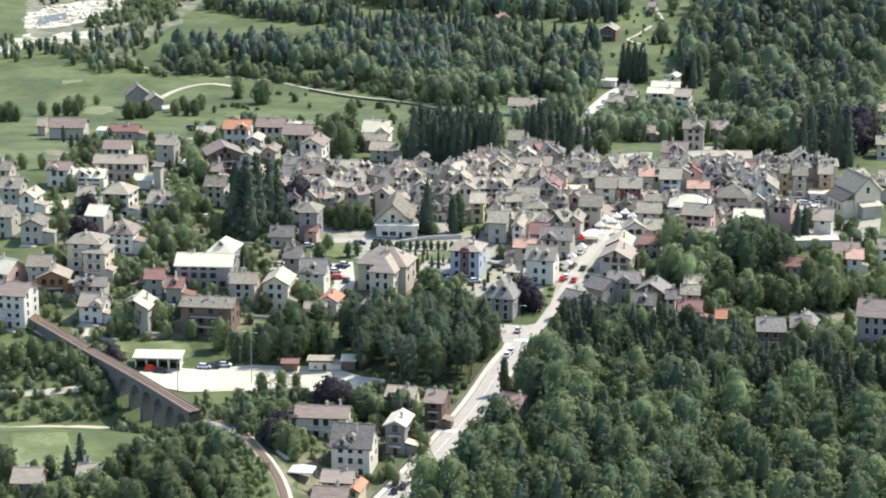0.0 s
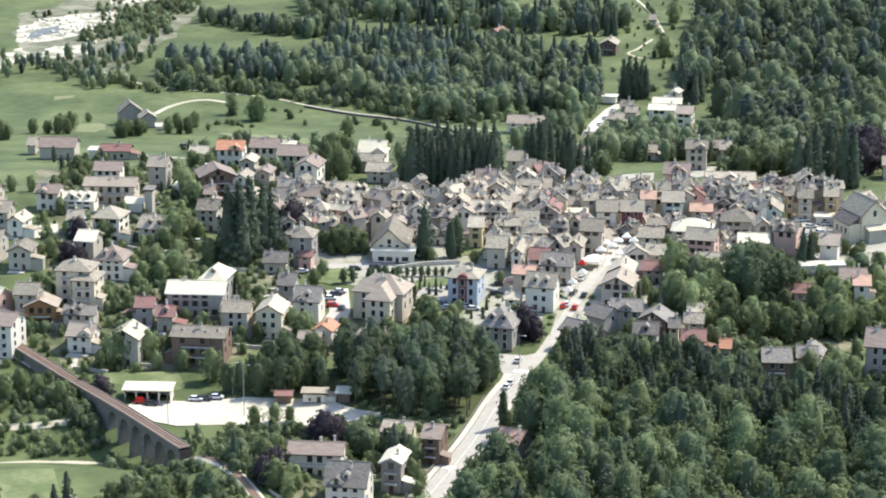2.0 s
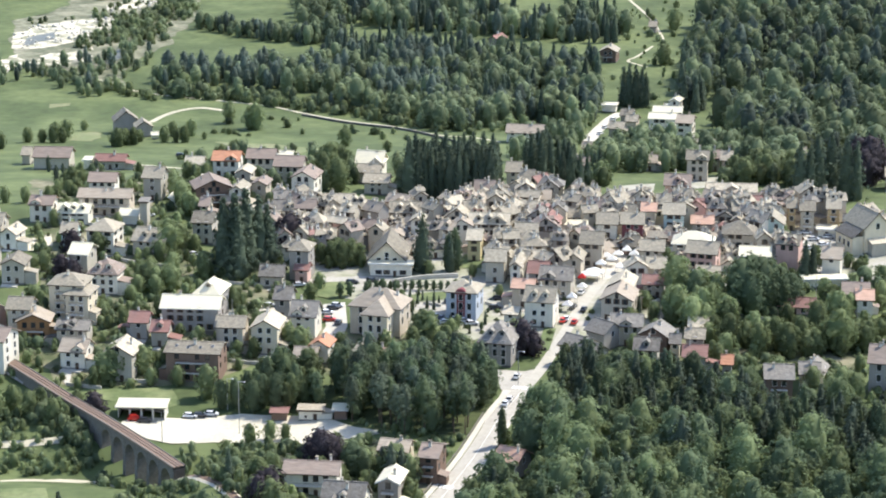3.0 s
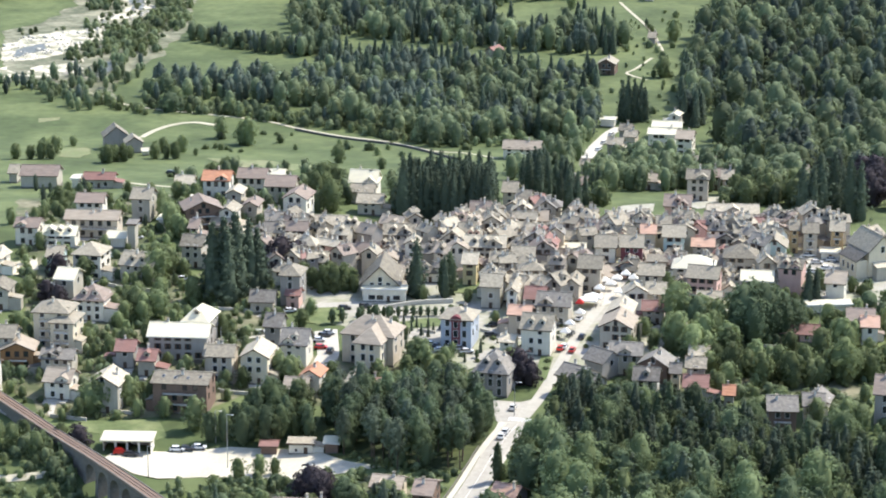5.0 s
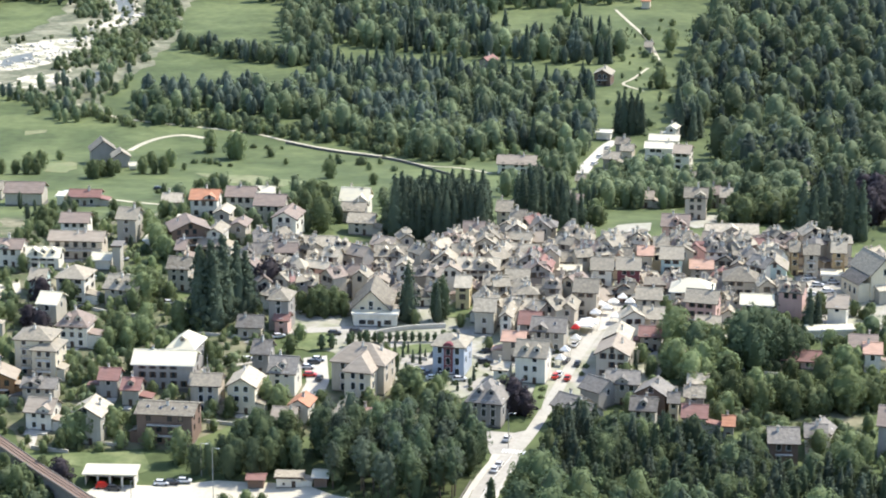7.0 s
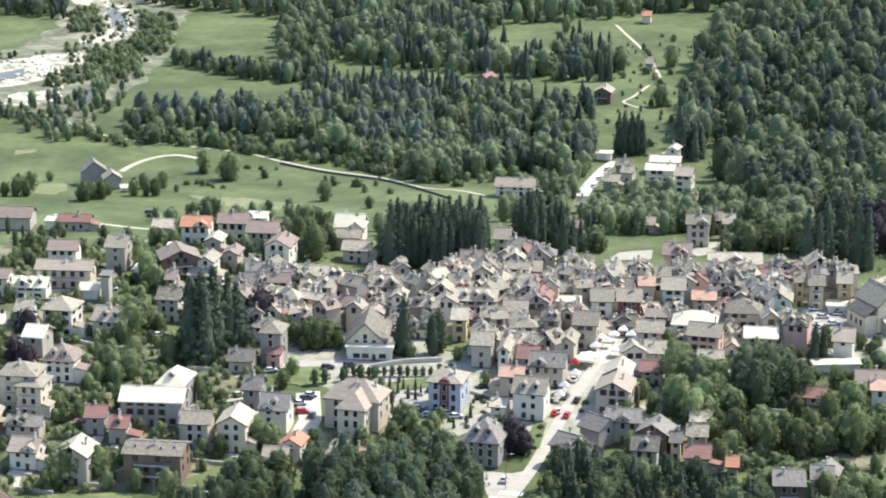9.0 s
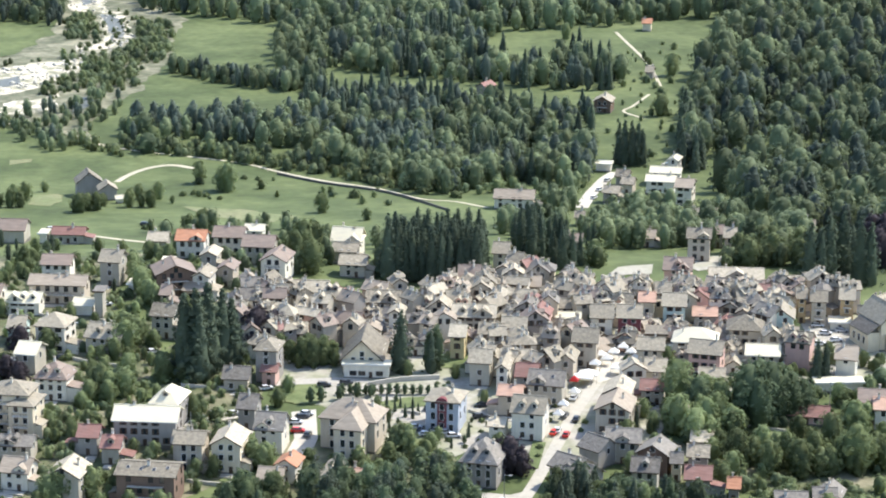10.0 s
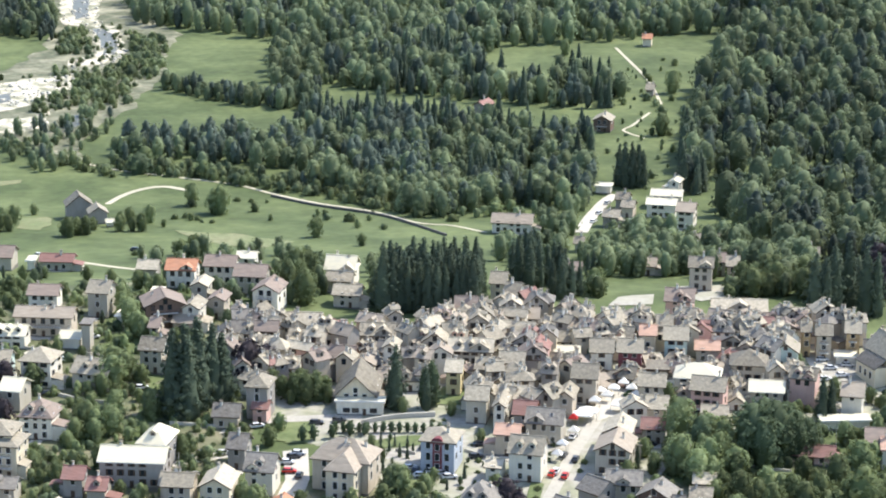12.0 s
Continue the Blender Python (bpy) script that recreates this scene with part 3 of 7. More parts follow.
def leafy(seed, h, r, clumps, leaves, size, base=0.03, wide=0.42, power=0.5, lump=0.26, ragged=0.3, inside_=0.62, flat=0.8, limbs=3, facets=4, blunt=2.2):
    """A crown of leafy clumps that spiral up round the stem inside an uneven outline, and its trunk."""
    rng = np.random.default_rng(seed)
    k = np.arange(clumps)
    u = np.clip((k + rng.uniform(0, 1, clumps)) / clumps, 0.01, 0.99) ** 0.85
    a = k * 2.39996 + rng.normal(0, 0.35, clumps)
    p, q = rng.uniform(0, 6.28, 2)
    lobe = 1 + 0.16 * np.sin(2 * a + p + 2 * u) + 0.12 * np.sin(3 * a + q - 3 * u)
    reach = outline(u, wide, power, blunt) * rng.uniform(1 - ragged, 1, clumps) * lobe
    cr = lump * r * rng.uniform(0.7, 1.3, clumps) * (0.55 + 0.45 * outline(u, wide, power, blunt))
    side = np.stack([np.cos(a), np.sin(a), np.zeros(clumps)], 1)
    centre = side * np.maximum(0, reach * r - 0.5 * cr)[:, None]
    centre[:, 2] = h * base + (h - h * base - cr * 0.6) * u
    pick = rng.choice(clumps, leaves, p=cr ** 2 / np.sum(cr ** 2))
    o = unit(rng.normal(0, 1, (leaves, 3)) + side[pick] * 0.8 + [0, 0, 0.45])
    at = centre[pick] + o * (cr[pick] * rng.uniform(0.7, 1.08, leaves))[:, None] * [1, 1, flat]
    out = unit((at - [0, 0, h * 0.38]) / [r, r, h * 0.55])
    parts = [cards(rng, at, o * 0.75 + out * 0.7, np.full(leaves, size), 0.38), core(rng, h, r * inside_, base, wide, power, blunt=blunt)]
    return stack(parts), trunk_arrays(rng, h * 0.75, 0.014 * h + 0.08, limbs, r * 0.5, facets)


def conifer(seed, h, r, tiers, per, size, droop=0.35, base=0.03, wide=0.07, power=0.85):
    """A crown of whorls of drooping branches, shorter towards the tip, and its trunk."""
    rng = np.random.default_rng(seed)
    at, out, sz = [], [], []
    for i in range(tiers):
        u = float(np.clip((i + rng.uniform(-0.3, 0.3)) / tiers, 0, 0.99))
        z = h * (base + (1 - base) * u)
        reach = r * float(outline(u, wide, power))
        n = max(3, int(per * (0.3 + 0.7 * reach / r)))
        for j in range(n):
            a = 2 * math.pi * (j + rng.uniform(-0.45, 0.45)) / n
            far = reach * rng.uniform(0.68, 1.15)
            for s in (0.62, 1.0):
                at.append((far * s * math.cos(a), far * s * math.sin(a), z - droop * far * s + rng.normal(0, 0.14)))
                out.append((math.cos(a) * 0.9, math.sin(a) * 0.9, 0.6))
                sz.append(size * (0.65 + 0.5 * (1 - u)))
    parts = [cards(rng, np.array(at), np.array(out), np.array(sz), 0.42), core(rng, h, r * 0.7, base - 0.05, wide, power + 0.05, 7, 7)]
    return stack(parts), trunk_arrays(rng, h * 0.9, 0.012 * h + 0.06, 0, 1, 4)


# name: (arrays, material, everyday words)
TREES = {}
GREENS, PINES = ("leaf_green", "leaf_bright", "leaf_green", "leaf_dark", "leaf_green"), ("pine_needle", "leaf_dark", "pine_needle", "pine_needle", "leaf_dark")
for i in range(4):
    TREES[f"broad{i}"] = (leafy(10 + i, 11 + i, 4.0 + 0.35 * i, 46, 950, 0.42, wide=0.45, power=0.48), GREENS[i], "broadleaf tree")
    TREES[f"spruce{i}"] = (leafy(30 + i, 17 + 2 * i, 3.3 + 0.35 * i, 80, 1050, 0.4, 0.0, 0.16, 0.82, 0.25, 0.4, 0.6, 0.7, 0, 4, 1.25), "needle", "spruce tree")
    TREES[f"pine{i}"] = (leafy(50 + i, 15 + i, 2.9 + 0.2 * i, 44, 850, 0.4, wide=0.35, power=0.7, ragged=0.45), PINES[i], "pine tree")
TREES["cedar"] = (leafy(75, 20, 4.5, 90, 2200, 0.4, 0.0, 0.16, 0.85, 0.2, 0.45, 0.6, 0.7, 0, 4, 1.1), "needle", "cedar tree")
TREES["purple"] = (leafy(70, 10, 3.9, 44, 1100, 0.38, wide=0.45, power=0.48), "leaf_purple", "copper beech tree")
TREES["pollard"] = (leafy(71, 4.6, 1.15, 16, 300, 0.22, 0.28, wide=0.4, power=0.5), "leaf_dark", "pollarded tree")
TREES["bush"] = (leafy(72, 3.0, 1.9, 18, 420, 0.28, 0.02, wide=0.4, power=0.45), "leaf_green", "shrub")
TREES["cypress"] = (conifer(73, 8, 1.1, 22, 10, 0.3, 0.1, 0.04, 0.2, 0.6), "needle", "columnar cypress tree")
for i in range(5):
    # far broadleaf and pine crowns take the leaf colours with haze painted in
    TREES[f"far_broad{i}"] = (leafy(110 + i, 8.0 + 1.0 * i, 3.0 + 0.35 * i, 20, 210, 0.55, -0.05, 0.45, 0.5, 0.34, 0.3, 0.62, 0.9, 0, 3, 3.0), ("hazed_leaf", "hazed_pale_leaf", "hazed_leaf", "hazed_pale_leaf", "hazed_leaf")[i], "")
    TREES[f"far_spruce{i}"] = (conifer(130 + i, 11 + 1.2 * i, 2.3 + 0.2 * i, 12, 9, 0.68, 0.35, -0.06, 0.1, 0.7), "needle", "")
    TREES[f"far_pine{i}"] = (leafy(150 + i, 9.0 + 1.0 * i, 2.5 + 0.25 * i, 20, 200, 0.52, 0.0, 0.38, 0.6, 0.34, 0.45, 0.62, 0.9, 0, 3, 2.6), "hazed_needle", "")
    TREES[f"shrub{i}"] = (leafy(310 + i, 9 + i, 6.0 + 1.1 * (i % 3), 16, 130, 1.2, -0.2, 0.4, 0.42, 0.34, 0.3, 0.6, 0.9, 0, 3), ("leaf_green", "hazed_pale_leaf", "leaf_dark", "leaf_bright", "leaf_green")[i], "")
    TREES[f"park{i}"] = (leafy(330 + i, 12 + i, 4.9 + 0.3 * i, 40, 900, 0.5, -0.03, 0.45, 0.48), ("leaf_bright", "leaf_green", "leaf_bright", "leaf_bright", "leaf_green")[i], "")
    TREES[f"wood_broad{i}"] = (leafy(210 + i, 14 + 1.2 * i, 4.0 + 0.35 * i, 60, 1250, 0.42, 0.0, 0.4, 0.52, 0.24, 0.35, 0.6, blunt=2.8), ("leaf_green", "leaf_dark", "leaf_green", "leaf_dark", "wood_leaf")[i], "")
    TREES[f"dark_broad{i}"] = (TREES[f"wood_broad{i}"][0], "leaf_dark", "")
    TREES[f"wood_pine{i}"] = (leafy(250 + i, 15 + 1.1 * i, 2.5 + 0.2 * i, 40, 620, 0.4, 0.05, 0.3, 0.75, 0.3, 0.45, 0.55), PINES[i], "")
    TREES[f"tall_pine{i}"] = (leafy(270 + i, 17 + i, 3.3 + 0.2 * i, 40, 900, 0.4, 0.34, 0.4, 0.55, 0.28, 0.4, 0.5), PINES[i], "")
PROTO = {}
TREE_SPOTS = []


def tree(kind, x, y, scale=1.0, words="", group="", turn=None):
    """One tree with trunk and crown, standing on the land."""
    (crown, trunk), mat, plain = TREES[kind]
    if kind not in PROTO:
        PROTO[kind] = tri_mesh("crown", *crown, [mat]), tri_mesh("trunk", *trunk, ["bark"])
    root = new(plain.replace(" ", "_"))
    root.empty_display_size = 0.3
    a = random.uniform(0, 360) if turn is None else turn
    root.matrix_world = pose(x, y, float(ground_z(x, y)) - 1.0 * scale, rz=a) @ Matrix.Diagonal((scale * random.uniform(0.9, 1.1), scale * random.uniform(0.9, 1.1), scale, 1))
    tagged(root, words or {"broadleaf tree": "leafy green broadleaf tree with a rounded crown", "spruce tree": "tall dark green spruce with drooping branches", "pine tree": "dark grey-green pine with a bare lower trunk",
                           "copper beech tree": "dark purple-leaved copper beech with a full crown", "pollarded tree": "small pollarded street tree on a short trunk", "cedar tree": "broad dark cedar with dense branches down to the ground", "shrub": "low green garden shrub with dense leaves",
                           "columnar cypress tree": "slim dark columnar cypress in a garden"}[plain], plain if plain != "shrub" else "shrub", group)
    child("crown", PROTO[kind][0], root)
    child("trunk", PROTO[kind][1], root)
    TREE_SPOTS.append((x, y))
    return root


def inside(pts, xs, ys):
    pts = np.asarray(pts, float)
    hit = np.zeros(len(xs), bool)
    for (x0, y0), (x1, y1) in zip(pts, np.roll(pts, -1, 0)):
        cross = (y0 > ys) != (y1 > ys)
        hit ^= cross & (xs < (x1 - x0) * (ys - y0) / ((y1 - y0) if y1 != y0 else 1e-9) + x0)
    return hit


def wood(name, polygons, kinds, gap, seed, label, scale=(0.75, 1.2), keep_off=(), margin=1.5):
    """A wood as one body: trees of several kinds scattered in the polygons, standing clear of houses, with groups of like kinds."""
    rng = np.random.default_rng(seed)
    vs, ts, ss, hue, n = [], [], [], [], 0
    mats = []
    street = np.array([(p.x, p.y) for p in smooth_line([Vector(p) for p in MAIN], 2.0)])
    for pts in polygons:
        lo, hi = np.min(pts, 0), np.max(pts, 0)
        gx, gy = np.meshgrid(np.arange(lo[0], hi[0], gap), np.arange(lo[1], hi[1], gap))
        gx = gx.ravel() + rng.uniform(-0.48, 0.48, gx.size) * gap
        gy = gy.ravel() + rng.uniform(-0.48, 0.48, gy.size) * gap
        ok = inside(pts, gx, gy)
        for x, y in zip(gx[ok], gy[ok]):
            if any((x - a) ** 2 + (y - b) ** 2 < (c + margin) ** 2 for a, b, c in HOUSES) or any((x - a) ** 2 + (y - b) ** 2 < c * c for a, b, c in keep_off):
                continue
            if np.min(np.hypot(street[:, 0] - x, street[:, 1] - y)) < 6.5:
                continue
            pick = noise.noise(Vector((x / 26, y / 34, seed))) * 0.9 + 0.5 + rng.normal(0, 0.22)
            group = kinds[int(np.clip(pick, 0, 0.999) * len(kinds))]
            (crown, trunk), mat, _ = TREES[group + str(rng.integers(0, 5))]
            a, k = rng.uniform(0, 6.283), rng.uniform(*scale)
            c, s = math.cos(a), math.sin(a)
            turn = np.array([[c, s, 0], [-s, c, 0], [0, 0, 1]]) * k * np.array([rng.uniform(0.85, 1.15), rng.uniform(0.85, 1.15), 1])
            at = np.array([x, y, float(ground_z(x, y))])
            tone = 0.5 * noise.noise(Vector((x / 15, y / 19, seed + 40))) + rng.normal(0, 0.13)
            for (v, t), m in ((crown, mat), (trunk, "bark")):
                if m not in mats:
                    mats.append(m)
                vs.append(v @ turn + at)
                ts.append(t + n)
                ss.append(np.full(len(t), mats.index(m)))
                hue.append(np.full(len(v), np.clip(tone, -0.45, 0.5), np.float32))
                n += len(v)
    me = tri_mesh(name, np.concatenate(vs), np.concatenate(ts), mats, np.concatenate(ss))
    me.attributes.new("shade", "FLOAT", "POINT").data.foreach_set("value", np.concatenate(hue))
    return tagged(new(name, me), label, "trees", kind="stuff")


# ---- viaduct, vehicles, posts ----
def viaduct(line, deck_z, first, bay, bays, pier=2.0, wide=4.4):
    """A stone railway viaduct: piers, round arches, deck and two parapets; the bays start that far along the line."""
    pts = smooth_line([Vector(p) for p in line], 1.0)
    run = [0.0]
    for a, b in zip(pts, pts[1:]):
        run.append(run[-1] + (b - a).length)

    def at(s_, off=0.0):
        x, y = np.interp(s_, run, [p.x for p in pts]), np.interp(s_, run, [p.y for p in pts])
        x1, y1 = np.interp(s_ + 0.5, run, [p.x for p in pts]), np.interp(s_ + 0.5, run, [p.y for p in pts])
        x0, y0 = np.interp(s_ - 0.5, run, [p.x for p in pts]), np.interp(s_ - 0.5, run, [p.y for p in pts])
        d = Vector((x1 - x0, y1 - y0)).normalized()
        return float(x + d.y * off), float(y - d.x * off)

    root = new("viaduct")
    tagged(root, "long dark stone railway viaduct with tall round arches", "viaduct")
    half, spring = wide / 2, deck_z - 0.9 - (bay - pier) / 2 - 0.6
    for b in range(bays):
        s0 = first + b * bay
        x, y = at(s0)
        s = Shape()
        lo = min(float(ground_z(*at(s0 + e, o))) for e in (-pier / 2, pier / 2) for o in (-half, half)) - 0.6
        grow = 1.18
        bottom = [(*at(s0 + e * pier / 2 * grow, o * half * grow), lo) for e, o in ((-1, -1), (1, -1), (1, 1), (-1, 1))]
        top = [(*at(s0 + e * pier / 2, o * half), spring) for e, o in ((-1, -1), (1, -1), (1, 1), (-1, 1))]
        n = bottom + top
        for q in ((0, 1, 5, 4), (1, 2, 6, 5), (2, 3, 7, 6), (3, 0, 4, 7), (4, 5, 6, 7)):
            s.face([n[i] for i in q])
        child("pier", s.mesh("pier", "rubble_stone"), root)
        arch, k, r = Shape(), 12, (bay - pier) / 2
        mid = s0 + bay / 2
        steps = [mid - bay / 2] + [mid - r * math.cos(math.pi * i / k) for i in range(k + 1)] + [mid + bay / 2]
        under = [spring] + [spring + r * math.sin(math.pi * i / k) for i in range(k + 1)] + [spring]
        for i in range(k + 2):
            (ua, za), (ub, zb) = (steps[i], under[i]), (steps[i + 1], under[i + 1])
            for o in (-half, half):
                arch.face([(*at(ua, o), za), (*at(ub, o), zb), (*at(ub, o), deck_z - 0.5), (*at(ua, o), deck_z - 0.5)])
            arch.face([(*at(ua, -half), za), (*at(ua, half), za), (*at(ub, half), zb), (*at(ub, -half), zb)])
        child("arch", arch.mesh("arch", "rubble_stone"), root)
    end = run[-1]
    for part_name, off, w, z0, z1, mat in (("deck", 0.0, wide + 0.3, -0.5, 0.0, "rubble_stone"), ("parapet", -half - 0.05, 0.3, 0.0, 0.5, "rubble_stone"), ("parapet", half + 0.05, 0.3, 0.0, 0.5, "rubble_stone"),
                                           ("track_bed", 0.0, 4.0, 0.0, 0.3, "ballast"), ("rail", -0.5, 0.1, 0.3, 0.48, "rail_steel"), ("rail", 0.5, 0.1, 0.3, 0.48, "rail_steel")):
        s = Shape()
        m = int(end / 3)
        for i in range(m):
            a, c = end * i / m, end * (i + 1) / m
            l0, l1, r0, r1 = at(a, off - w / 2), at(c, off - w / 2), at(a, off + w / 2), at(c, off + w / 2)
            lo, hi = deck_z + z0, deck_z + z1
            s.face([(*l0, hi), (*l1, hi), (*r1, hi), (*r0, hi)][::-1])
            s.face([(*l0, lo), (*l1, lo), (*l1, hi), (*l0, hi)]).face([(*r0, lo), (*r1, lo), (*r1, hi), (*r0, hi)][::-1])
            if part_name == "deck":
                s.face([(*l0, lo), (*l1, lo), (*r1, lo), (*r0, lo)])
        child(part_name, s.mesh(part_name, mat), root)
    # solid walls from the last arch to the ends
    for a0, a1 in ((0.0, first + pier / 4), (first + bays * bay - pier / 2, end)):
        s = Shape()
        for i in range(max(1, int((a1 - a0) / 4))):
            k = max(1, int((a1 - a0) / 4))
            a, c = a0 + (a1 - a0) * i / k, a0 + (a1 - a0) * (i + 1) / k
            for o in (-half, half):
                p, q = at(a, o), at(c, o)
                s.face([(*p, float(ground_z(*p)) - 0.8), (*q, float(ground_z(*q)) - 0.8), (*q, deck_z - 0.45), (*p, deck_z - 0.45)])
        child("abutment", s.mesh("abutment", "rubble_stone"), root)
    return root


def railway(line, lift=0.35):
    """Single track on a ballast bed along the land."""
    pts = list(sides(smooth_line([Vector(p) for p in line], 2.0)))
    root = new("railway_track")
    tagged(root, "rusty single railway track on pale gravel ballast", "railway")
    for part_name, offs, z0, mat in (("track_bed", (-2.3, -1.3, 1.3, 2.3), (-0.6, 0.0, 0.0, -0.6), "gravel"), ("ballast", (-1.1, 1.1), (0.08, 0.08), "ballast"), ("rail", (-0.58, -0.44), (0.3, 0.3), "rail_steel"), ("rail", (0.44, 0.58), (0.3, 0.3), "rail_steel")):
        s = Shape()
        for (p, sd, _), (q, se, _) in zip(pts, pts[1:]):
            hp, hq = float(ground_z(p.x, p.y)) + lift, float(ground_z(q.x, q.y)) + lift
            for i in range(len(offs) - 1):
                a, b = p + sd * offs[i], p + sd * offs[i + 1]
                c, d = q + se * offs[i], q + se * offs[i + 1]
                s.face([(a.x, a.y, hp + z0[i]), (b.x, b.y, hp + z0[i + 1]), (d.x, d.y, hq + z0[i + 1]), (c.x, c.y, hq + z0[i])])
        child(part_name, s.mesh(part_name, mat), root)
    return root


WHEEL = None


def wheel_mesh():
    v, f, n = [], [], 12
    for x, r in ((-0.1, 0.3), (0.1, 0.3)):
        v += [(x, r * math.cos(2 * math.pi * i / n), r * math.sin(2 * math.pi * i / n)) for i in range(n)]
    f = [(i, (i + 1) % n, n + (i + 1) % n, n + i) for i in range(n)] + [tuple(range(n))[::-1], tuple(range(n, 2 * n))]
    return mesh_from("wheel", v, f, ["tyre"])


CAR_BODIES = {}


def car(x, y, rot, colour="white", van=False):
    """A parked car: body shell with bonnet, glazed cabin and four wheels."""
    key = (colour, van)
    if key not in CAR_BODIES:
        k = 1.25 if van else 1.0
        side = [(-2.1, 0.35), (2.1, 0.35), (2.15, 0.75), (1.3, 0.95), (-1.9, 1.0), (-2.12, 0.8)]
        cab = [(1.25, 0.93), (0.45, 1.45 * k), (-1.35, 1.5 * k), (-1.95, 0.96)]
        s = Shape()
        for pts, w0, w1, slot in ((side, 0.86, 0.86, 0), (cab, 0.8, 0.66, 1)):
            tops = [w0 if z < 1.2 else w1 for _, z in pts]
            s.face([(p[0], -w, p[1]) for p, w in zip(pts, tops)], slot).face([(p[0], w, p[1]) for p, w in zip(pts, tops)][::-1], slot)
            for i in range(len(pts)):
                j = (i + 1) % len(pts)
                roof = slot == 1 and i == 1
                s.face([(pts[i][0], -tops[i], pts[i][1]), (pts[i][0], tops[i], pts[i][1]), (pts[j][0], tops[j], pts[j][1]), (pts[j][0], -tops[j], pts[j][1])], 0 if roof else slot)
        CAR_BODIES[key] = s.mesh("body", "car_" + colour, "car_" + colour if van else "glass")
    global WHEEL
    WHEEL = WHEEL or wheel_mesh()
    root = new("van" if van else "car")
    root.matrix_world = pose(x, y, float(ground_z(x, y)) + 0.22, rz=rot)
    words = {"red": "bright red", "white": "plain white", "dark": "dark painted"}[colour]
    tagged(root, f"{words} {'van' if van else 'car'} parked on sunlit paving", "car", "parked cars")
    child("body", CAR_BODIES[key], root)
    for wx in (-1.3, 1.3):
        for wy in (-0.8, 0.8):
            child("wheel", WHEEL, root, pose(wx, wy, 0.3, rz=90))
    return root


def post(x, y, h, name="street_lamp"):
    """A slim pole; a street lamp has an arm and a lantern."""
    root = new(name)
    root.matrix_world = pose(x, y, float(ground_z(x, y)))
    tagged(root, "tall slim grey metal " + ("street lamp with a short arm" if name == "street_lamp" else "pole carrying wires"), name.replace("_", " "))
    v, t = [], []
    n = 8
    for z, r in ((-0.3, 0.14), (h, 0.08)):
        v += [(r * math.cos(2 * math.pi * i / n), r * math.sin(2 * math.pi * i / n), z) for i in range(n)]
    f = [(i, (i + 1) % n, n + (i + 1) % n, n + i) for i in range(n)] + [tuple(range(n, 2 * n))]
    child("pole", mesh_from("pole", v, f, ["galvanised"]), root)
    if name == "street_lamp":
        child("arm", Shape().box(0, 1.6, -0.05, 0.05, h - 0.15, h - 0.05).mesh("arm", "galvanised"), root)
        child("lantern", Shape().box(1.2, 2.0, -0.16, 0.16, h - 0.25, h - 0.1).mesh("lantern", "trim_white"), root)
    return root


def tent(x, y, w, d, h, rot=0.0, colour="canvas", words="white canvas market tent with a peaked roof"):
    root = new("market_tent")
    root.matrix_world = pose(x, y, float(ground_z(x, y)) + 0.2, rz=rot)
    tagged(root, words, "tent")
    a, b = w / 2, d / 2
    s = Shape()
    c = [(-a, -b, h), (a, -b, h), (a, b, h), (-a, b, h)]
    for i in range(4):
        s.face([c[i], c[(i + 1) % 4], (0, 0, h + 1.4)])
        p, q = c[i], c[(i + 1) % 4]
        s.face([(p[0], p[1], h - 0.35), (q[0], q[1], h - 0.35), q, p])
    child("canopy", s.mesh("canopy", colour), root)
    for p in c:
        child("leg", Shape().box(p[0] - 0.05, p[0] + 0.05, p[1] - 0.05, p[1] + 0.05, 0, h).mesh("leg", "galvanised"), root)
    return root


def open_shed(x, y, w, d, h, rot=0.0, bays=4):
    """A long open-fronted shed: back and end walls, posts and a flat roof."""
    root = new("shed")
    root.matrix_world = pose(x, y, float(ground_z(x, y)), rz=rot)
    tagged(root, "long pale open-fronted shed with dark bays and a flat roof", "shed")
    a = w / 2
    child("back_wall", Shape().box(-a, a, d - 0.25, d, -0.4, h).mesh("back_wall", "wall_beige"), root)
    for sx in (-1, 1):
        child("end_wall", Shape().box(sx * a - 0.12, sx * a + 0.12, 0, d - 0.25, -0.4, h).mesh("end_wall", "wall_white"), root)
    for i in range(1, bays):
        px = -a + w * i / bays
        child("post", Shape().box(px - 0.28, px + 0.28, 0, 0.5, -0.4, h).mesh("post", "wall_white"), root)
    child("partition", Shape().box(-0.1, 0.1, 0.6, d - 0.3, 0, h).mesh("partition", "wall_brown"), root)
    child("roof", Shape().slab([(-a - 0.8, -1.0, h + 0.35), (a + 0.8, -1.0, h + 0.35), (a + 0.8, d + 0.4, h + 0.7), (-a - 0.8, d + 0.4, h + 0.7)], 0.4).mesh("roof", "roof_sheet"), root)
    HOUSES.append((x, y, w / 2))
    return root


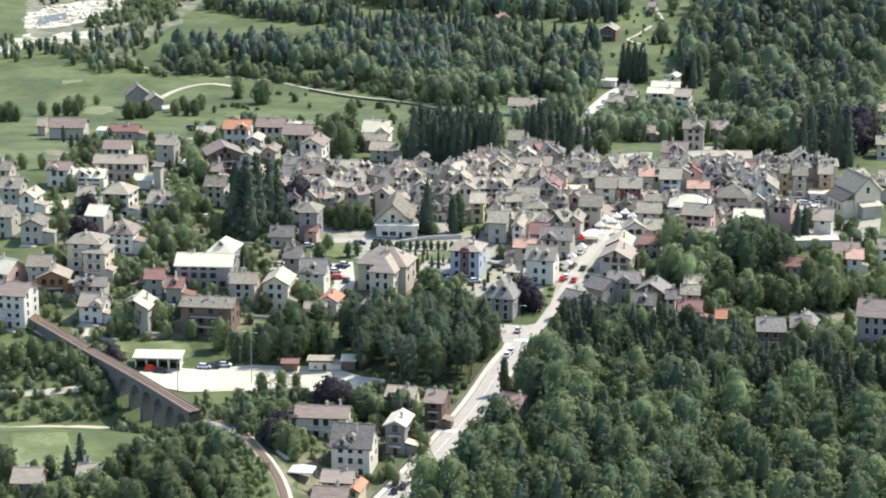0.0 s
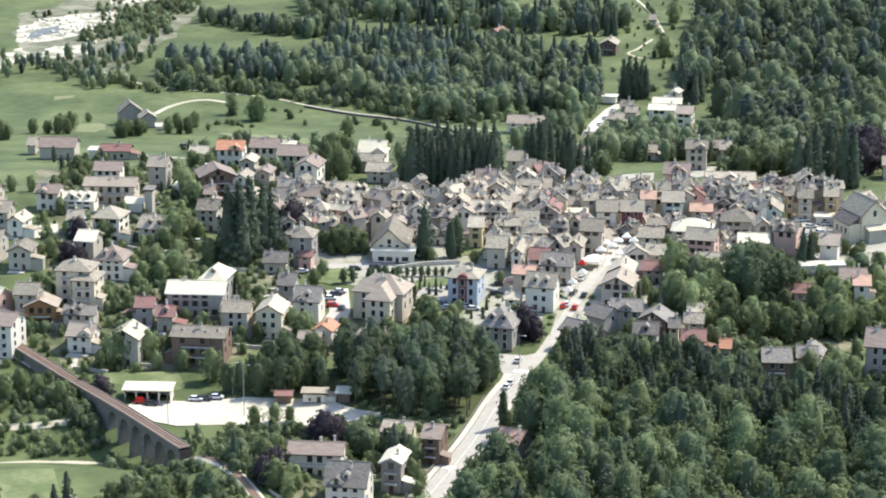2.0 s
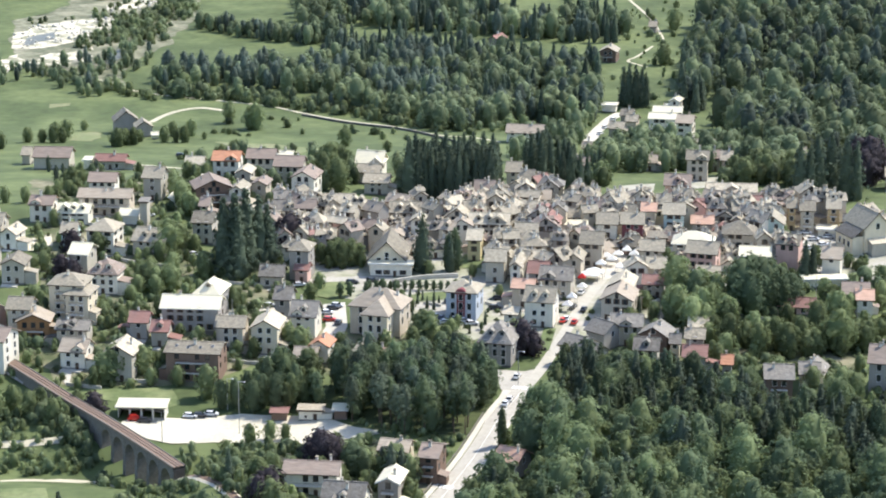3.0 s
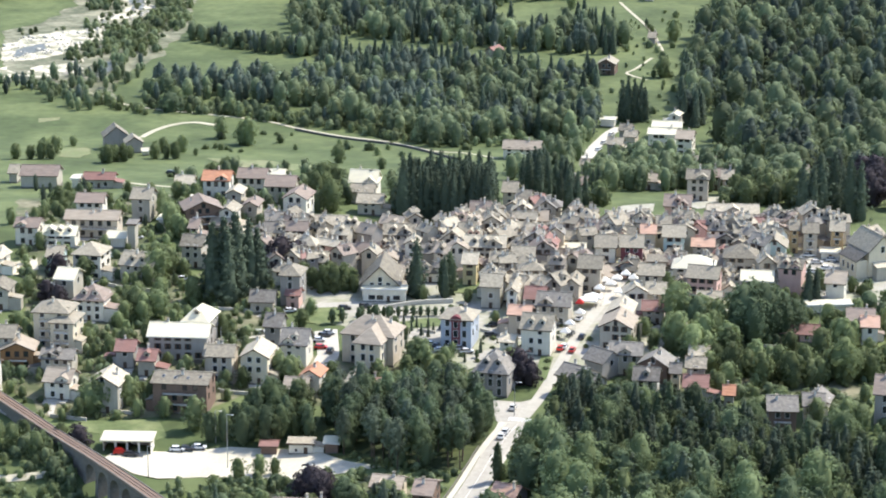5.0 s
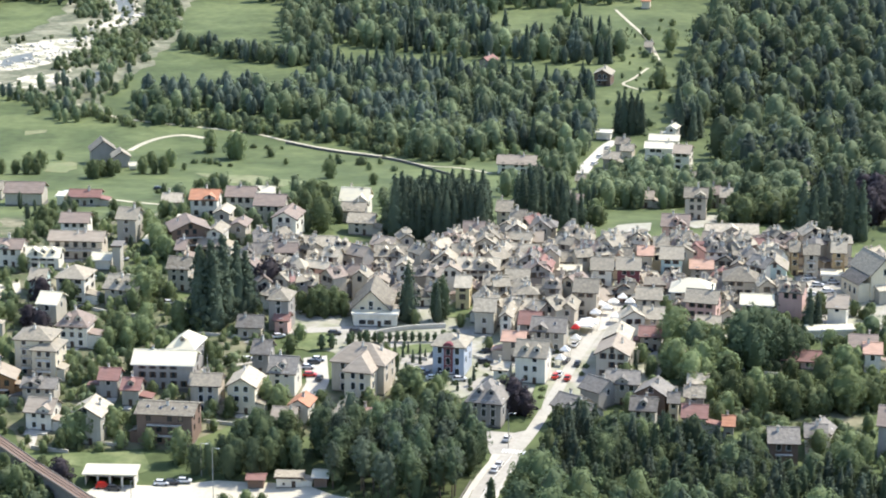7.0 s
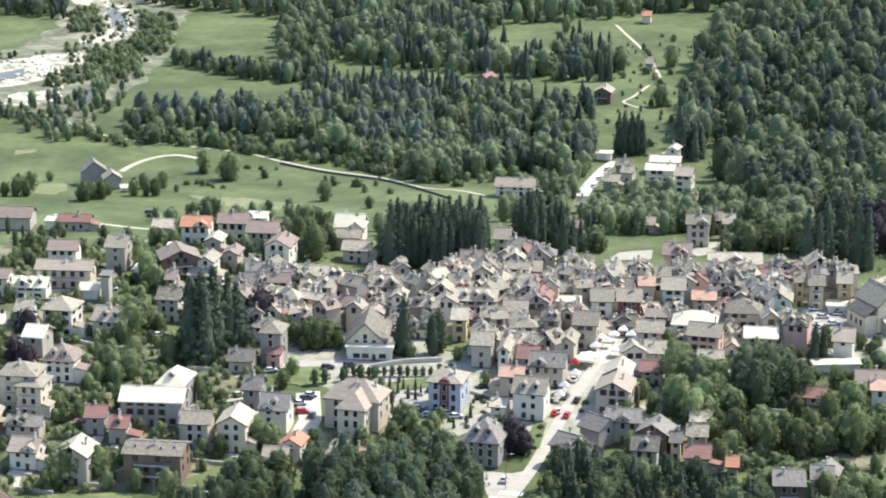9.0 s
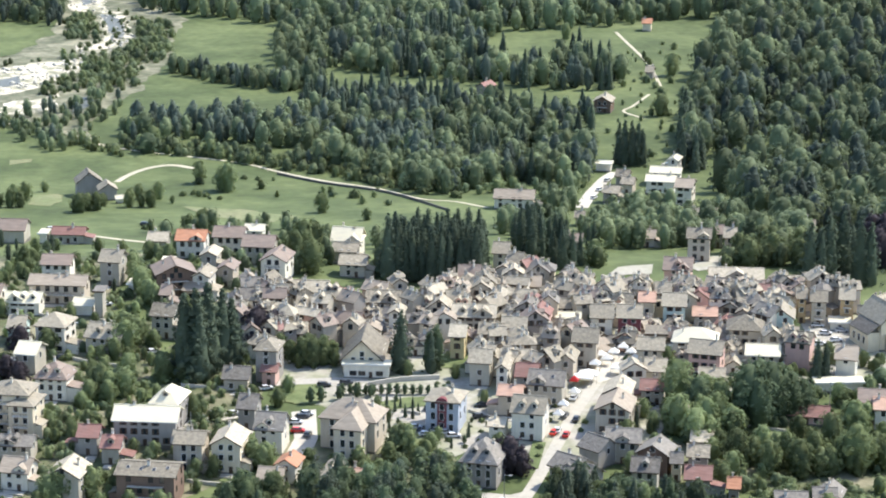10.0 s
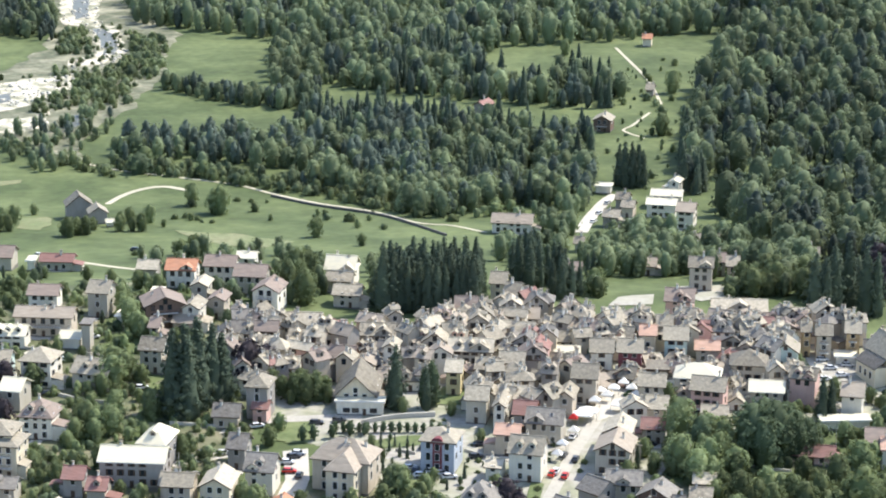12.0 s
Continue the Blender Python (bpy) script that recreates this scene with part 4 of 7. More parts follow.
def boulders(pts, count, seed, size=(0.4, 1.6)):
    """Rounded river boulders strewn over a bank, as one body."""
    rng = np.random.default_rng(seed)
    lo, hi = np.min(pts, 0), np.max(pts, 0)
    parts = []
    while len(parts) < count:
        x, y = rng.uniform(lo[0], hi[0]), rng.uniform(lo[1], hi[1])
        if inside(pts, np.array([x]), np.array([y]))[0]:
            r = rng.uniform(*size) * rng.uniform(0.5, 1.2)
            v, t = lumps(rng, r, r * rng.uniform(0.6, 1.2), r * 0.6, 0.2 * r, 4, 6, 0.15)
            parts.append((v + [x, y, float(ground_z(x, y)) + 0.2], t))
    v, t = stack(parts)
    return tagged(new("boulders", tri_mesh("boulders", v, t, ["boulder_stone"])), "pale rounded boulders strewn over the river bank", "boulders", kind="stuff")


def garden_trees(pts, count, kinds, seed, scale=(0.45, 0.95), clear=1.2):
    """Single trees scattered through gardens, clear of houses and of one another."""
    rng = random.Random(seed)
    lo, hi = np.min(pts, 0), np.max(pts, 0)
    made = tries = 0
    while made < count and tries < count * 40:
        tries += 1
        x, y = rng.uniform(lo[0], hi[0]), rng.uniform(lo[1], hi[1])
        if not inside(pts, np.array([x]), np.array([y]))[0]:
            continue
        if any((x - a) ** 2 + (y - b) ** 2 < (c + clear) ** 2 for a, b, c in HOUSES) or any((x - a) ** 2 + (y - b) ** 2 < 9 for a, b in TREE_SPOTS):
            continue
        if any((x - p[0]) ** 2 + (y - p[1]) ** 2 < 8 ** 2 for p in MAIN):
            continue
        tree(rng.choice(kinds), x, y, rng.uniform(*scale))
        made += 1


# ---- the land itself ----
def land():
    xs = np.concatenate([[-2500, -1200, -700, -420], np.arange(-330, 331, 5.0), [420, 700, 1200, 2500]])
    ys = np.concatenate([[-900, -300, 100, 300, 420, 480], np.arange(520, 1480, 5.0), np.arange(1480, 2000, 25.0), [2200, 2600, 3200, 4000, 4900]])
    gx, gy = np.meshgrid(xs, ys)
    gz = ground_z(gx, np.maximum(gy, 402)) + 0.06 * np.sin(gx * 0.9) * np.sin(gy * 0.7)
    v = np.stack([gx, gy, gz], -1).reshape(-1, 3)
    nx = len(xs)
    i, j = np.meshgrid(np.arange(nx - 1), np.arange(len(ys) - 1))
    a = (j * nx + i).ravel()
    t = np.concatenate([np.stack([a, a + 1, a + nx + 1], 1), np.stack([a, a + nx + 1, a + nx], 1)])
    me = tri_mesh("ground", v, t, ["grass"])
    me.polygons.foreach_set("use_smooth", np.ones(len(t), bool))
    return tagged(new("ground", me), "gently rolling green valley floor with mown meadows", "ground", kind="structure")


land()


# ---- roads, square, yards ----
MAIN = [(-17, 609.9), (-10.8, 625.8), (0.9, 658.1), (9.9, 686.5), (18, 717.7), (24.5, 737), (31.3, 756.6), (39.8, 786), (46.6, 810.9), (53.2, 831.9), (59.7, 852.6)]
strip("road", MAIN[:6], 6.2, "asphalt", 0.16, label="sunlit grey asphalt main road leading into town")
strip("road", MAIN[5:], 3.7, "pale_road", 0.15, label="narrow sunlit cream-paved street into the old town")
strip("pavement", MAIN[:6], 1.5, "kerb_stone", 0.3, -4.1, "pale stone pavement beside the main road", "pavement", thick=0.4)
strip("pavement", MAIN[:5], 1.0, "kerb_stone", 0.3, 3.7, "pale stone pavement beside the main road", "pavement", thick=0.4)
drape("junction", "junction", [(17.8, 755.6), (25.9, 754.1), (32.4, 757.6), (29.2, 746.6), (25.2, 731.5), (20.9, 733.5), (18.2, 740.5)], "asphalt", 0.13, 4, "pale paved road junction beside the grove", "road")
strip("kerb", MAIN[:6], 0.5, "kerb_stone", 0.3, 3.3, "pale stone kerb along the main road", "kerb", thick=0.35)
strip("side_road", [(21.1, 738.5), (18.7, 727.5), (16.3, 717.7), (14.1, 707)], 4.0, "kerb_stone", 0.15, label="pale paved lay-by beside the main road")
drape("square", "square", [(57.8, 860.4), (65.9, 869.5), (65.6, 855.6), (61.5, 839.3), (55.3, 834.8), (52.2, 839.2)], "kerb_stone", 0.2, 6, "sunlit pale stone paved town square", "square")
drape("town_yards", "town_yards", [(-61.9, 865.8), (-60, 888), (-52, 918), (-38, 922), (-11.8, 913.0), (2.8, 923.2), (21.3, 927.1), (34.5, 933.6), (41.8, 930.6), (56.2, 921.0), (76.1, 916.8), (92.8, 919.3), (107.8, 921.7), (122.1, 918.6), (136.3, 915.3), (151.0, 899.8), (165.7, 912.0), (149.8, 835.2), (112.6, 834.8), (76.7, 811.5), (66.4, 784.6), (36, 773.7), (17.6, 787.8), (-4.9, 810.7), (-27.9, 814.6), (-48, 845)], "yard", 0.1, 8, "grey and earthy yards and lanes between the houses", "yard")
drape("gravel_lot", "gravel_lot", [(-91.9, 713.6), (-88.8, 718.9), (-73.9, 720.2), (-57.2, 724.4), (-40.8, 722.4), (-31.3, 719.2), (-24.3, 712.1), (-14.1, 706.3), (-24.0, 702.7), (-37.1, 699.2), (-50.7, 702.9), (-64.2, 704.7), (-75.7, 703.1), (-82.6, 705.2)], "gravel", 0.18, 5, "bright pale gravel parking ground", "parking lot")
drape("promenade", "promenade", [(-41.5, 835.2), (-29.1, 839.8), (-15.6, 841.7), (4.8, 844.7), (14.1, 840.2), (12.3, 831.2), (-5.1, 822.4), (-14.9, 817.2), (-28, 815.4), (-40.5, 819.5)], "yard", 0.16, 5, "pale gravelled promenade under rows of street trees", "promenade")
drape("school_yard", "school_yard", [(-37.5, 810.4), (-30.3, 812.5), (-28.8, 791.1), (-30.3, 780.2), (-37.4, 780.2), (-35.6, 791)], "kerb_stone", 0.2, 5, "sunlit pale paved yard beside the school", "yard")
drape("car_park", "car_park", [(-14.9, 818.1), (-5.1, 823.3), (11.5, 834.3), (19.8, 827.8), (21.5, 810.9), (19.1, 787.8), (11.2, 779.2), (-6, 779), (-10.9, 787.6), (-12.1, 802.6)], "yard", 0.2, 6, "pale paved car park by the tree row", "parking lot")
drape("terrace", "terrace", [(92.3, 978.5), (110.8, 982.6), (110.2, 961.2), (97.7, 953.4), (92.7, 961.8)], "gravel_path", 0.2, 5, "sunlit pale gravel forecourt", "yard")
drape("terrace", "terrace", [(124.4, 895.1), (139.1, 896.9), (140.2, 880.7), (125.5, 877.4)], "kerb_stone", 0.2, 5, "sunlit pale paved forecourt below the church", "yard")
drape("terrace", "terrace", [(-115.7, 754.4), (-110.5, 755.2), (-110.3, 744.3), (-111.4, 743.4)], "kerb_stone", 0.25, 4, "sunlit pale concrete terrace", "yard")
drape("terrace", "terrace", [(65.2, 946.5), (80.8, 948.8), (82.6, 963.6), (75.0, 961.7), (69.9, 959.0)], "gravel_path", 0.22, 4, "sunlit pale walled yard behind the last roofs", "yard")
strip("lane", [(-134.2, 703.7), (-120.7, 702.9), (-109.1, 704), (-101, 705.5)], 3.0, "path_dust", 0.15, label="pale narrow lane along the ravine")
strip("lane", [(-128.9, 673.3), (-117.9, 683.9), (-101.7, 684.8), (-89.8, 680.4), (-79.2, 665.9)], 3.0, "path_dust", 0.15, label="pale narrow lane beside a mown field")
strip("lane", [(65.6, 1108.3), (71.7, 1144), (79.1, 1173.3), (85.4, 1188.1)], 5.5, "kerb_stone", 0.15, label="broad sunlit pale road out of town")
strip("lane", [(108.2, 1515.5), (112.2, 1483.7), (119, 1433.3), (120.7, 1400), (121.3, 1374.2)], 1.8, "path_dust", 0.15, label="pale farm track climbing a meadow")
strip("lane", [(114, 1355), (103.4, 1326.7), (98, 1313.9), (106.6, 1298)], 1.6, "path_dust", 0.15, label="pale farm track climbing a meadow")
strip("footpath", [(-133.4, 1168), (-129.1, 1182.5), (-121.9, 1194.1), (-112.5, 1198.8), (-101.9, 1192.6)], 3.0, "path_dust", 0.15, label="pale footpath curving up to the stone chapel")
strip("lane", [(-190.9, 1269.4), (-167.9, 1255.8), (-138.9, 1231.9), (-106.6, 1214.8), (-80.4, 1201.4), (-64.6, 1187.1), (-44.2, 1171.2), (-19.6, 1155), (-0.3, 1128.1), (13.6, 1121.3), (27.1, 1105.2)], 1.9, "path_dust", 0.15, label="pale lane along the edge of the wood")
strip("boundary_wall", [(-64.3, 1182.3), (-44, 1165.8), (-19.4, 1148.5), (-5, 1128.1), (11.1, 1096.4)], 0.6, "rubble_stone", 1.0, label="low dry stone boundary wall by the lane", category="wall", thick=1.4)
strip("retaining_wall", [(-15.3, 831), (-5.3, 835.5), (6.5, 837.4)], 0.6, "kerb_stone", 1.6, label="pale plastered garden wall beside the tree row", category="wall", thick=2.0)
strip("lane", [(-131.3, 1036), (-124.2, 1030.5), (-112.4, 1020.3), (-102.1, 1012.6)], 3.0, "path_dust", 0.15, label="pale lane at the edge of the meadow")
strip("lane", [(-70.3, 796.7), (-62.8, 801.5), (-53.6, 807.5), (-47.3, 810.3)], 4.5, "kerb_stone", 0.2, label="pale paved lane between houses")
strip("lane", [(-43.9, 833.8), (-32.2, 835.2), (-15.5, 837.2)], 5.0, "asphalt", 0.18, label="pale asphalt lane by the tree row")
drape("garden_ground", "garden_ground", [(-158.4, 976), (-95.2, 963), (-59.6, 931.8), (-46, 894.9), (-40.4, 859.4), (-48.9, 810.1), (-47.7, 771.3), (-120.8, 766.2)], "garden", 0.07, 8, "rough garden ground of grass, earth and low plants", "garden", ragged=1.0)
drape("garden_ground", "garden_ground", [(-55.7, 681.6), (-46.5, 689.7), (-37, 696.4), (-20.6, 699.8), (-7.3, 698.8), (-2.5, 667.2), (-12.7, 631.7), (-18.4, 617), (-26.7, 602.9), (-38.1, 599.7), (-41.4, 620.1), (-46.2, 637.5)], "garden", 0.07, 6, "rough garden ground of grass, earth and low plants", "garden", ragged=1.0)
drape("garden_ground", "garden_ground", [(-154.2, 800.5), (-112.7, 797.7), (-57.4, 807.4), (-54.5, 762.2), (-70.7, 742.8), (-103.8, 741.5), (-111, 742.5), (-123.9, 759.1), (-151.1, 782.6)], "garden", 0.08, 6, "rough garden ground of grass, earth and low plants", "garden", ragged=1.0)
drape("garden_ground", "garden_ground", [(52.1, 787.9), (74.9, 811.4), (108.4, 822.8), (130.6, 803.2), (136.7, 776.4), (123.5, 757.5), (82.1, 759.8), (59.2, 766.3)], "garden", 0.08, 6, "rough garden ground of grass, earth and low plants", "garden", ragged=1.0)

# ---- river ----
drape("scrub_land", "scrub_land", [(-215.8, 1291.3), (-173.9, 1297.4), (-153.4, 1327.5), (-144.7, 1372.7), (-137.8, 1443.6), (-145.8, 1552.3), (-176, 1677.2), (-187, 1742.3), (-248.2, 1736.3), (-218.6, 1584.3), (-209.9, 1503.6), (-224.7, 1441.4), (-240.1, 1426.4)], "scrub", 0.12, 9, "rough scrubby ground along the river", "scrub", ragged=1.5)
drape("scrub_land", "scrub_land", [(-196.7, 1272.6), (-153.9, 1248.7), (-160.9, 1281.0), (-152.5, 1331.4), (-141.9, 1360.1), (-149.3, 1399.9), (-134.1, 1436.6), (-144.9, 1482.1), (-139.0, 1549.5), (-160.0, 1593.4), (-188.7, 1609.9), (-192.8, 1551.7), (-200.5, 1481.5), (-180.0, 1443.7), (-194.9, 1364.6), (-209.9, 1352.1)], "scrub", 0.16, 9, "rough grey-green scrub with bare stony patches", "scrub", ragged=1.5)
boulders([(-233.9, 1392.3), (-220.4, 1415.7), (-204.6, 1427.7), (-185.5, 1440.4), (-178.9, 1413.5), (-188.9, 1381.8), (-199.1, 1355.3), (-224.6, 1339.9)], 160, 5)
boulders([(-234.4, 1716.5), (-205.9, 1718.9), (-192.5, 1592.2), (-174.3, 1559.7), (-162.3, 1493.2), (-170.3, 1462.3), (-189.4, 1446.4), (-195.2, 1470.7), (-183, 1489.9), (-191.1, 1551.4), (-210, 1570.6)], 160, 6)
drape("gravel_bank", "gravel_bank", [(-233.9, 1392.3), (-220.4, 1415.7), (-204.6, 1427.7), (-185.5, 1440.4), (-178.9, 1413.5), (-188.9, 1381.8), (-199.1, 1355.3), (-224.6, 1339.9)], "river_gravel", 0.25, 6, "bright white river gravel bank with boulders", "river bank", ragged=1.6)
drape("gravel_bank", "gravel_bank", [(-213.1, 1306.5), (-203.5, 1330.3), (-190.4, 1335), (-183.3, 1347.4), (-181.6, 1313.4), (-195.4, 1297.1)], "river_gravel", 0.25, 6, "bright white river gravel bank with boulders", "river bank", ragged=1.6)
drape("gravel_bank", "gravel_bank", [(-233, 1716.6), (-205.9, 1718.9), (-191.8, 1587.2), (-173.7, 1554.9), (-164.5, 1496.3), (-172.6, 1471.5), (-190.7, 1455.5), (-194.3, 1470.7), (-181.9, 1493), (-189.5, 1551.4), (-193.6, 1570.6), (-211, 1577.3)], "river_gravel", 0.25, 6, "bright white river gravel bank with boulders", "river bank", ragged=1.6)
drape("water", "water", [(-191.1, 1564.2), (-182.3, 1564.3), (-174.7, 1536.2), (-169.5, 1496.3), (-176, 1493.2), (-182.3, 1528.3)], "water", 0.45, 6, "slow grey-blue river water between gravel banks", "water", ragged=0.6)
drape("water", "water", [(-225.5, 1717.2), (-213.1, 1718.3), (-199.3, 1601), (-205.6, 1590.8)], "water", 0.45, 6, "slow grey-blue river water between gravel banks", "water", ragged=0.6)
drape("water", "water", [(-176.1, 1336.3), (-166.1, 1340.3), (-165.9, 1318.5), (-171.3, 1302)], "water", 0.45, 6, "slow grey-blue river water between gravel banks", "water", ragged=0.6)
drape("water", "water", [(-224.6, 1372), (-210.7, 1391.8), (-207.9, 1371.3), (-220.9, 1351.1)], "water", 0.45, 6, "slow grey-blue river water between gravel banks", "water", ragged=0.6)

# ---- viaduct and railway ----
RAIL = [(-132.9, 760.2), (-119.1, 739.3), (-106, 719.4), (-93.6, 701.5), (-81.7, 683.4), (-69.3, 663.8)]
BEND = [(-69.4, 665.5), (-62.2, 655.1), (-55.2, 645.5), (-49.7, 633.3), (-45, 622.6), (-41.8, 613.3), (-40.1, 603.8)]
viaduct(RAIL, 2.6, 70.0, 7.4, 9, 1.5, 3.4)
railway(BEND)

# ---- houses near the viaduct and along the main road ----
house(-33.8, 657, 15.4, 9, 7, -6, walls='white', roof='brown_tile', win='wood', pitch=24, balconies=1, name='row_house', chimneys=2)
house(-24.8, 633.2, 11.6, 12, 9, -10, walls='white', roof='dark_slab', win='plain', pitch=38, dormers=1, chimneys=2)
house(-13.1, 648.2, 6.6, 10, 9, -12, shape='gable', walls='stone', roof='sheet', win='wood', pitch=26, balconies=2)
house(-2.7, 667.3, 6, 12, 8, -13, walls='brown', roof='brown_tile', win='wood', pitch=18, balconies=2)
house(-12.4, 677, 8.9, 9, 6, -13, walls='cream', roof='beige_tile', win='wood', pitch=22)
house(-27.9, 616.9, 8.8, 8, 6, -8, walls='beige', roof='beige_tile', pitch=25)
house(-29.5, 607.6, 9.6, 9, 5, -8, walls='pink', roof='brown_tile', pitch=25)
house(-23.3, 611.2, 3.8, 8, 6, -14, shape='gable', walls='cream', roof='orange_tile', pitch=30)
house(18.2, 671.2, 8, 9, 5.5, -30, shape='side', walls='stone', roof='salmon_tile', pitch=28, annex=0, balconies=1)
house(-108.8, 614.3, 8, 9, 7, -4, walls='stone', roof='beige_tile', pitch=30)
house(-92.9, 623, 8.4, 8, 5, -4, walls='grey', roof='pale_slab', pitch=30, chimneys=2)
house(-135.4, 750.5, 11.4, 12, 11, -14, walls='white', roof='brown_tile', pitch=24, balconies=2, name='apartment_house')
house(-125, 771.9, 11, 9, 6.5, 0, shape='gable', walls='timber', roof='beige_tile', pitch=24, win='wood', balconies=1, name='chalet')
house(-130, 775.3, 8.1, 9, 9, -6, walls='grey', roof='slab', pitch=30)
house(-112.6, 767.9, 10.6, 8, 6, -6, walls='grey', roof='dark_slab', pitch=25, dormers=1)
house(-110.5, 753.9, 8.9, 9, 6, -12, walls='white', roof='beige_tile', pitch=32)
house(-95.9, 745.2, 10.2, 11, 9, -10, shape='gable', walls='grey', roof='pale_slab', pitch=30)
house(-73.5, 745.1, 17.2, 12, 9.5, -8, walls='brown', roof='slab', pitch=16, win='wood', name='apartment_house', skylights=4, balconies=2)
house(-63.7, 766.3, 8.7, 10, 9, -6, walls='beige', roof='slab', pitch=22, win='tall')
house(-53.4, 767.1, 9.3, 12, 9, -8, shape='gable', walls='cream', roof='pale_slab', pitch=30)
house(-40.4, 753.1, 7.5, 8, 5, -8, walls='beige', roof='beige_tile', pitch=30)
house(-36.4, 760.5, 6.8, 8, 6, -14, shape='gable', walls='white', roof='orange_tile', pitch=30)
house(-23.7, 759.2, 5, 8, 5, -10, shape='gable', walls='grey', roof='pale_slab', pitch=32)
open_shed(-85.8, 718.2, 13.4, 6, 3.6, -3)
house(-46.1, 719.6, 5.5, 5, 3, -3, shape='side', walls='brown', roof='red_tile', near=False, chimneys=0, pitch=15, name='hut')
house(-37, 718.8, 7.9, 5, 3.2, -3, shape='flat', walls='white', roof='pale_slab', win='small', chimneys=0, name='hut')
house(-28.3, 717.8, 4.8, 6, 3.5, -5, shape='side', walls='brown', roof='sheet', near=False, chimneys=0, pitch=14, name='kiosk')
house(17.1, 758.6, 11.3, 13, 8, -16, shape='hip', walls='stone', roof='dark_slab', pitch=42, dormers=2, win='tall', extra=' and tall dormers')
house(100, 731, 9.1, 10, 7, -4, walls='brown', roof='dark_slab', pitch=30, balconies=1, name='chalet')
house(132.8, 736.2, 12.5, 13, 10, -14, walls='stone', roof='brown_tile', pitch=30, name='apartment_house', win='tall', chimneys=2)
house(136.8, 803.5, 6.1, 9, 7, -8, walls='white', roof='salmon_tile', pitch=26)
house(77.4, 754.2, 7.8, 9, 5, -8, walls='stone', roof='red_tile', pitch=28)
house(86.8, 750.1, 3.9, 7, 4.5, -8, walls='stone', roof='orange_tile', pitch=28)
house(78.9, 769.4, 6.5, 8, 5, -8, walls='stone', roof='pale_slab', pitch=28)
house(62.7, 754.7, 8.1, 9, 7, -10, walls='grey', roof='dark_slab', pitch=30, dormers=1)
house(43.1, 751.1, 8.7, 9, 7, -40, walls='stone', roof='dark_slab', pitch=32)
house(110.1, 738.5, 6.8, 9, 6, -6, walls='white', roof='dark_slab', pitch=28)

# ---- school, hotel, villas below the old town ----
house(-19.8, 776.3, 9.3, 20, 10, -16, shape='hip', walls='cream', roof='beige_tile', pitch=39, win='tall', chimneys=1, name='school_wing', annex=0)
house(-19.9, 782.9, 17.5, 12, 10, -16, shape='hip', walls='beige', roof='beige_tile', pitch=37, win='tall', chimneys=2, name='school', annex=0)
villa = house(7.1, 795.5, 10.9, 11, 10, -14, shape='hip', walls='blue', roof='slab', pitch=26, win='tall', chimneys=2, dormers=0, name='villa')
blue_villa_bay(villa)
house(-17.4, 841.4, 13.5, 18, 5.5, -4, shape='gable', walls='cream', roof='slab', pitch=44, eaves=1.1, win='tall', chimneys=0, name='assembly_hall')
house(-16, 838, 15, 4, 4.5, -4, shape='flat', walls='white', roof='sheet', win='wide', chimneys=0, name='porch_building')
house(-46.4, 833.7, 7.6, 10, 11, -10, shape='hip', walls='stone', roof='slab', pitch=32, win='tall', name='villa')
house(-45.5, 831.5, 5.3, 6, 5, -10, shape='side', walls='pink', roof='red_tile', pitch=30, chimneys=0)
house(12, 854.6, 5.6, 9, 8, -8, walls='yellow', roof='pale_slab', pitch=30, win='shutter')
house(25.2, 826.4, 4.4, 11, 8, -10, shape='gable', walls='white', roof='slab', pitch=36)
house(18.6, 831.6, 7.3, 9, 8, -10, walls='grey', roof='pale_slab', pitch=34)
house(32.5, 825.3, 7.2, 9, 6, -10, walls='stone', roof='red_tile', pitch=32)
house(37.9, 815.9, 11.4, 10, 7, -12, walls='grey', roof='dark_slab', pitch=32, skylights=2)
house(27, 807.5, 7.7, 8, 7, -10, walls='beige', roof='salmon_tile', pitch=26)
house(31.6, 790, 10.3, 10, 9, -14, walls='white', roof='slab', pitch=36, dormers=2, win='plain')
house(22.6, 789.4, 5.2, 8, 5, -14, walls='white', roof='pale_slab', pitch=18)
house(45, 836.3, 5.9, 10, 7, -12, shape='gable', walls='beige', roof='pale_slab', pitch=36)
house(56.4, 793.9, 10.9, 13, 8, -12, shape='gable', walls='grey', roof='beige_tile', pitch=28, win='shutter')
house(58.5, 806.6, 8.5, 12, 8, -12, shape='gable', walls='grey', roof='pale_slab', pitch=28)
house(58.1, 774.5, 10.5, 9, 7, -8, walls='grey', roof='dark_slab', pitch=30)
house(48.4, 772.3, 8.4, 9, 6, -45, walls='stone', roof='dark_slab', pitch=32)
house(51.4, 847, 8.4, 10, 9, -10, walls='beige', roof='slab', pitch=32, win='shutter')
house(71.7, 845.8, 8.7, 9, 7, -8, walls='grey', roof='slab', pitch=30)
house(71.9, 830.1, 7, 9, 6, -8, walls='cream', roof='pale_slab', pitch=30)
house(70, 816.9, 7.9, 8, 5, -8, walls='grey', roof='red_tile', pitch=28)
house(85.8, 851.1, 14.4, 11, 8, -10, shape='hip', walls='white', roof='sheet', pitch=30, win='shutter')
house(87.6, 838.6, 10.9, 10, 9, -16, walls='pink', roof='slab', pitch=30, win='shutter', balconies=1)
house(89.2, 831.3, 8.4, 8, 4, -8, walls='grey', roof='slab', pitch=28)
house(107, 849.6, 11.1, 9, 6, -8, walls='grey', roof='sheet', pitch=26)
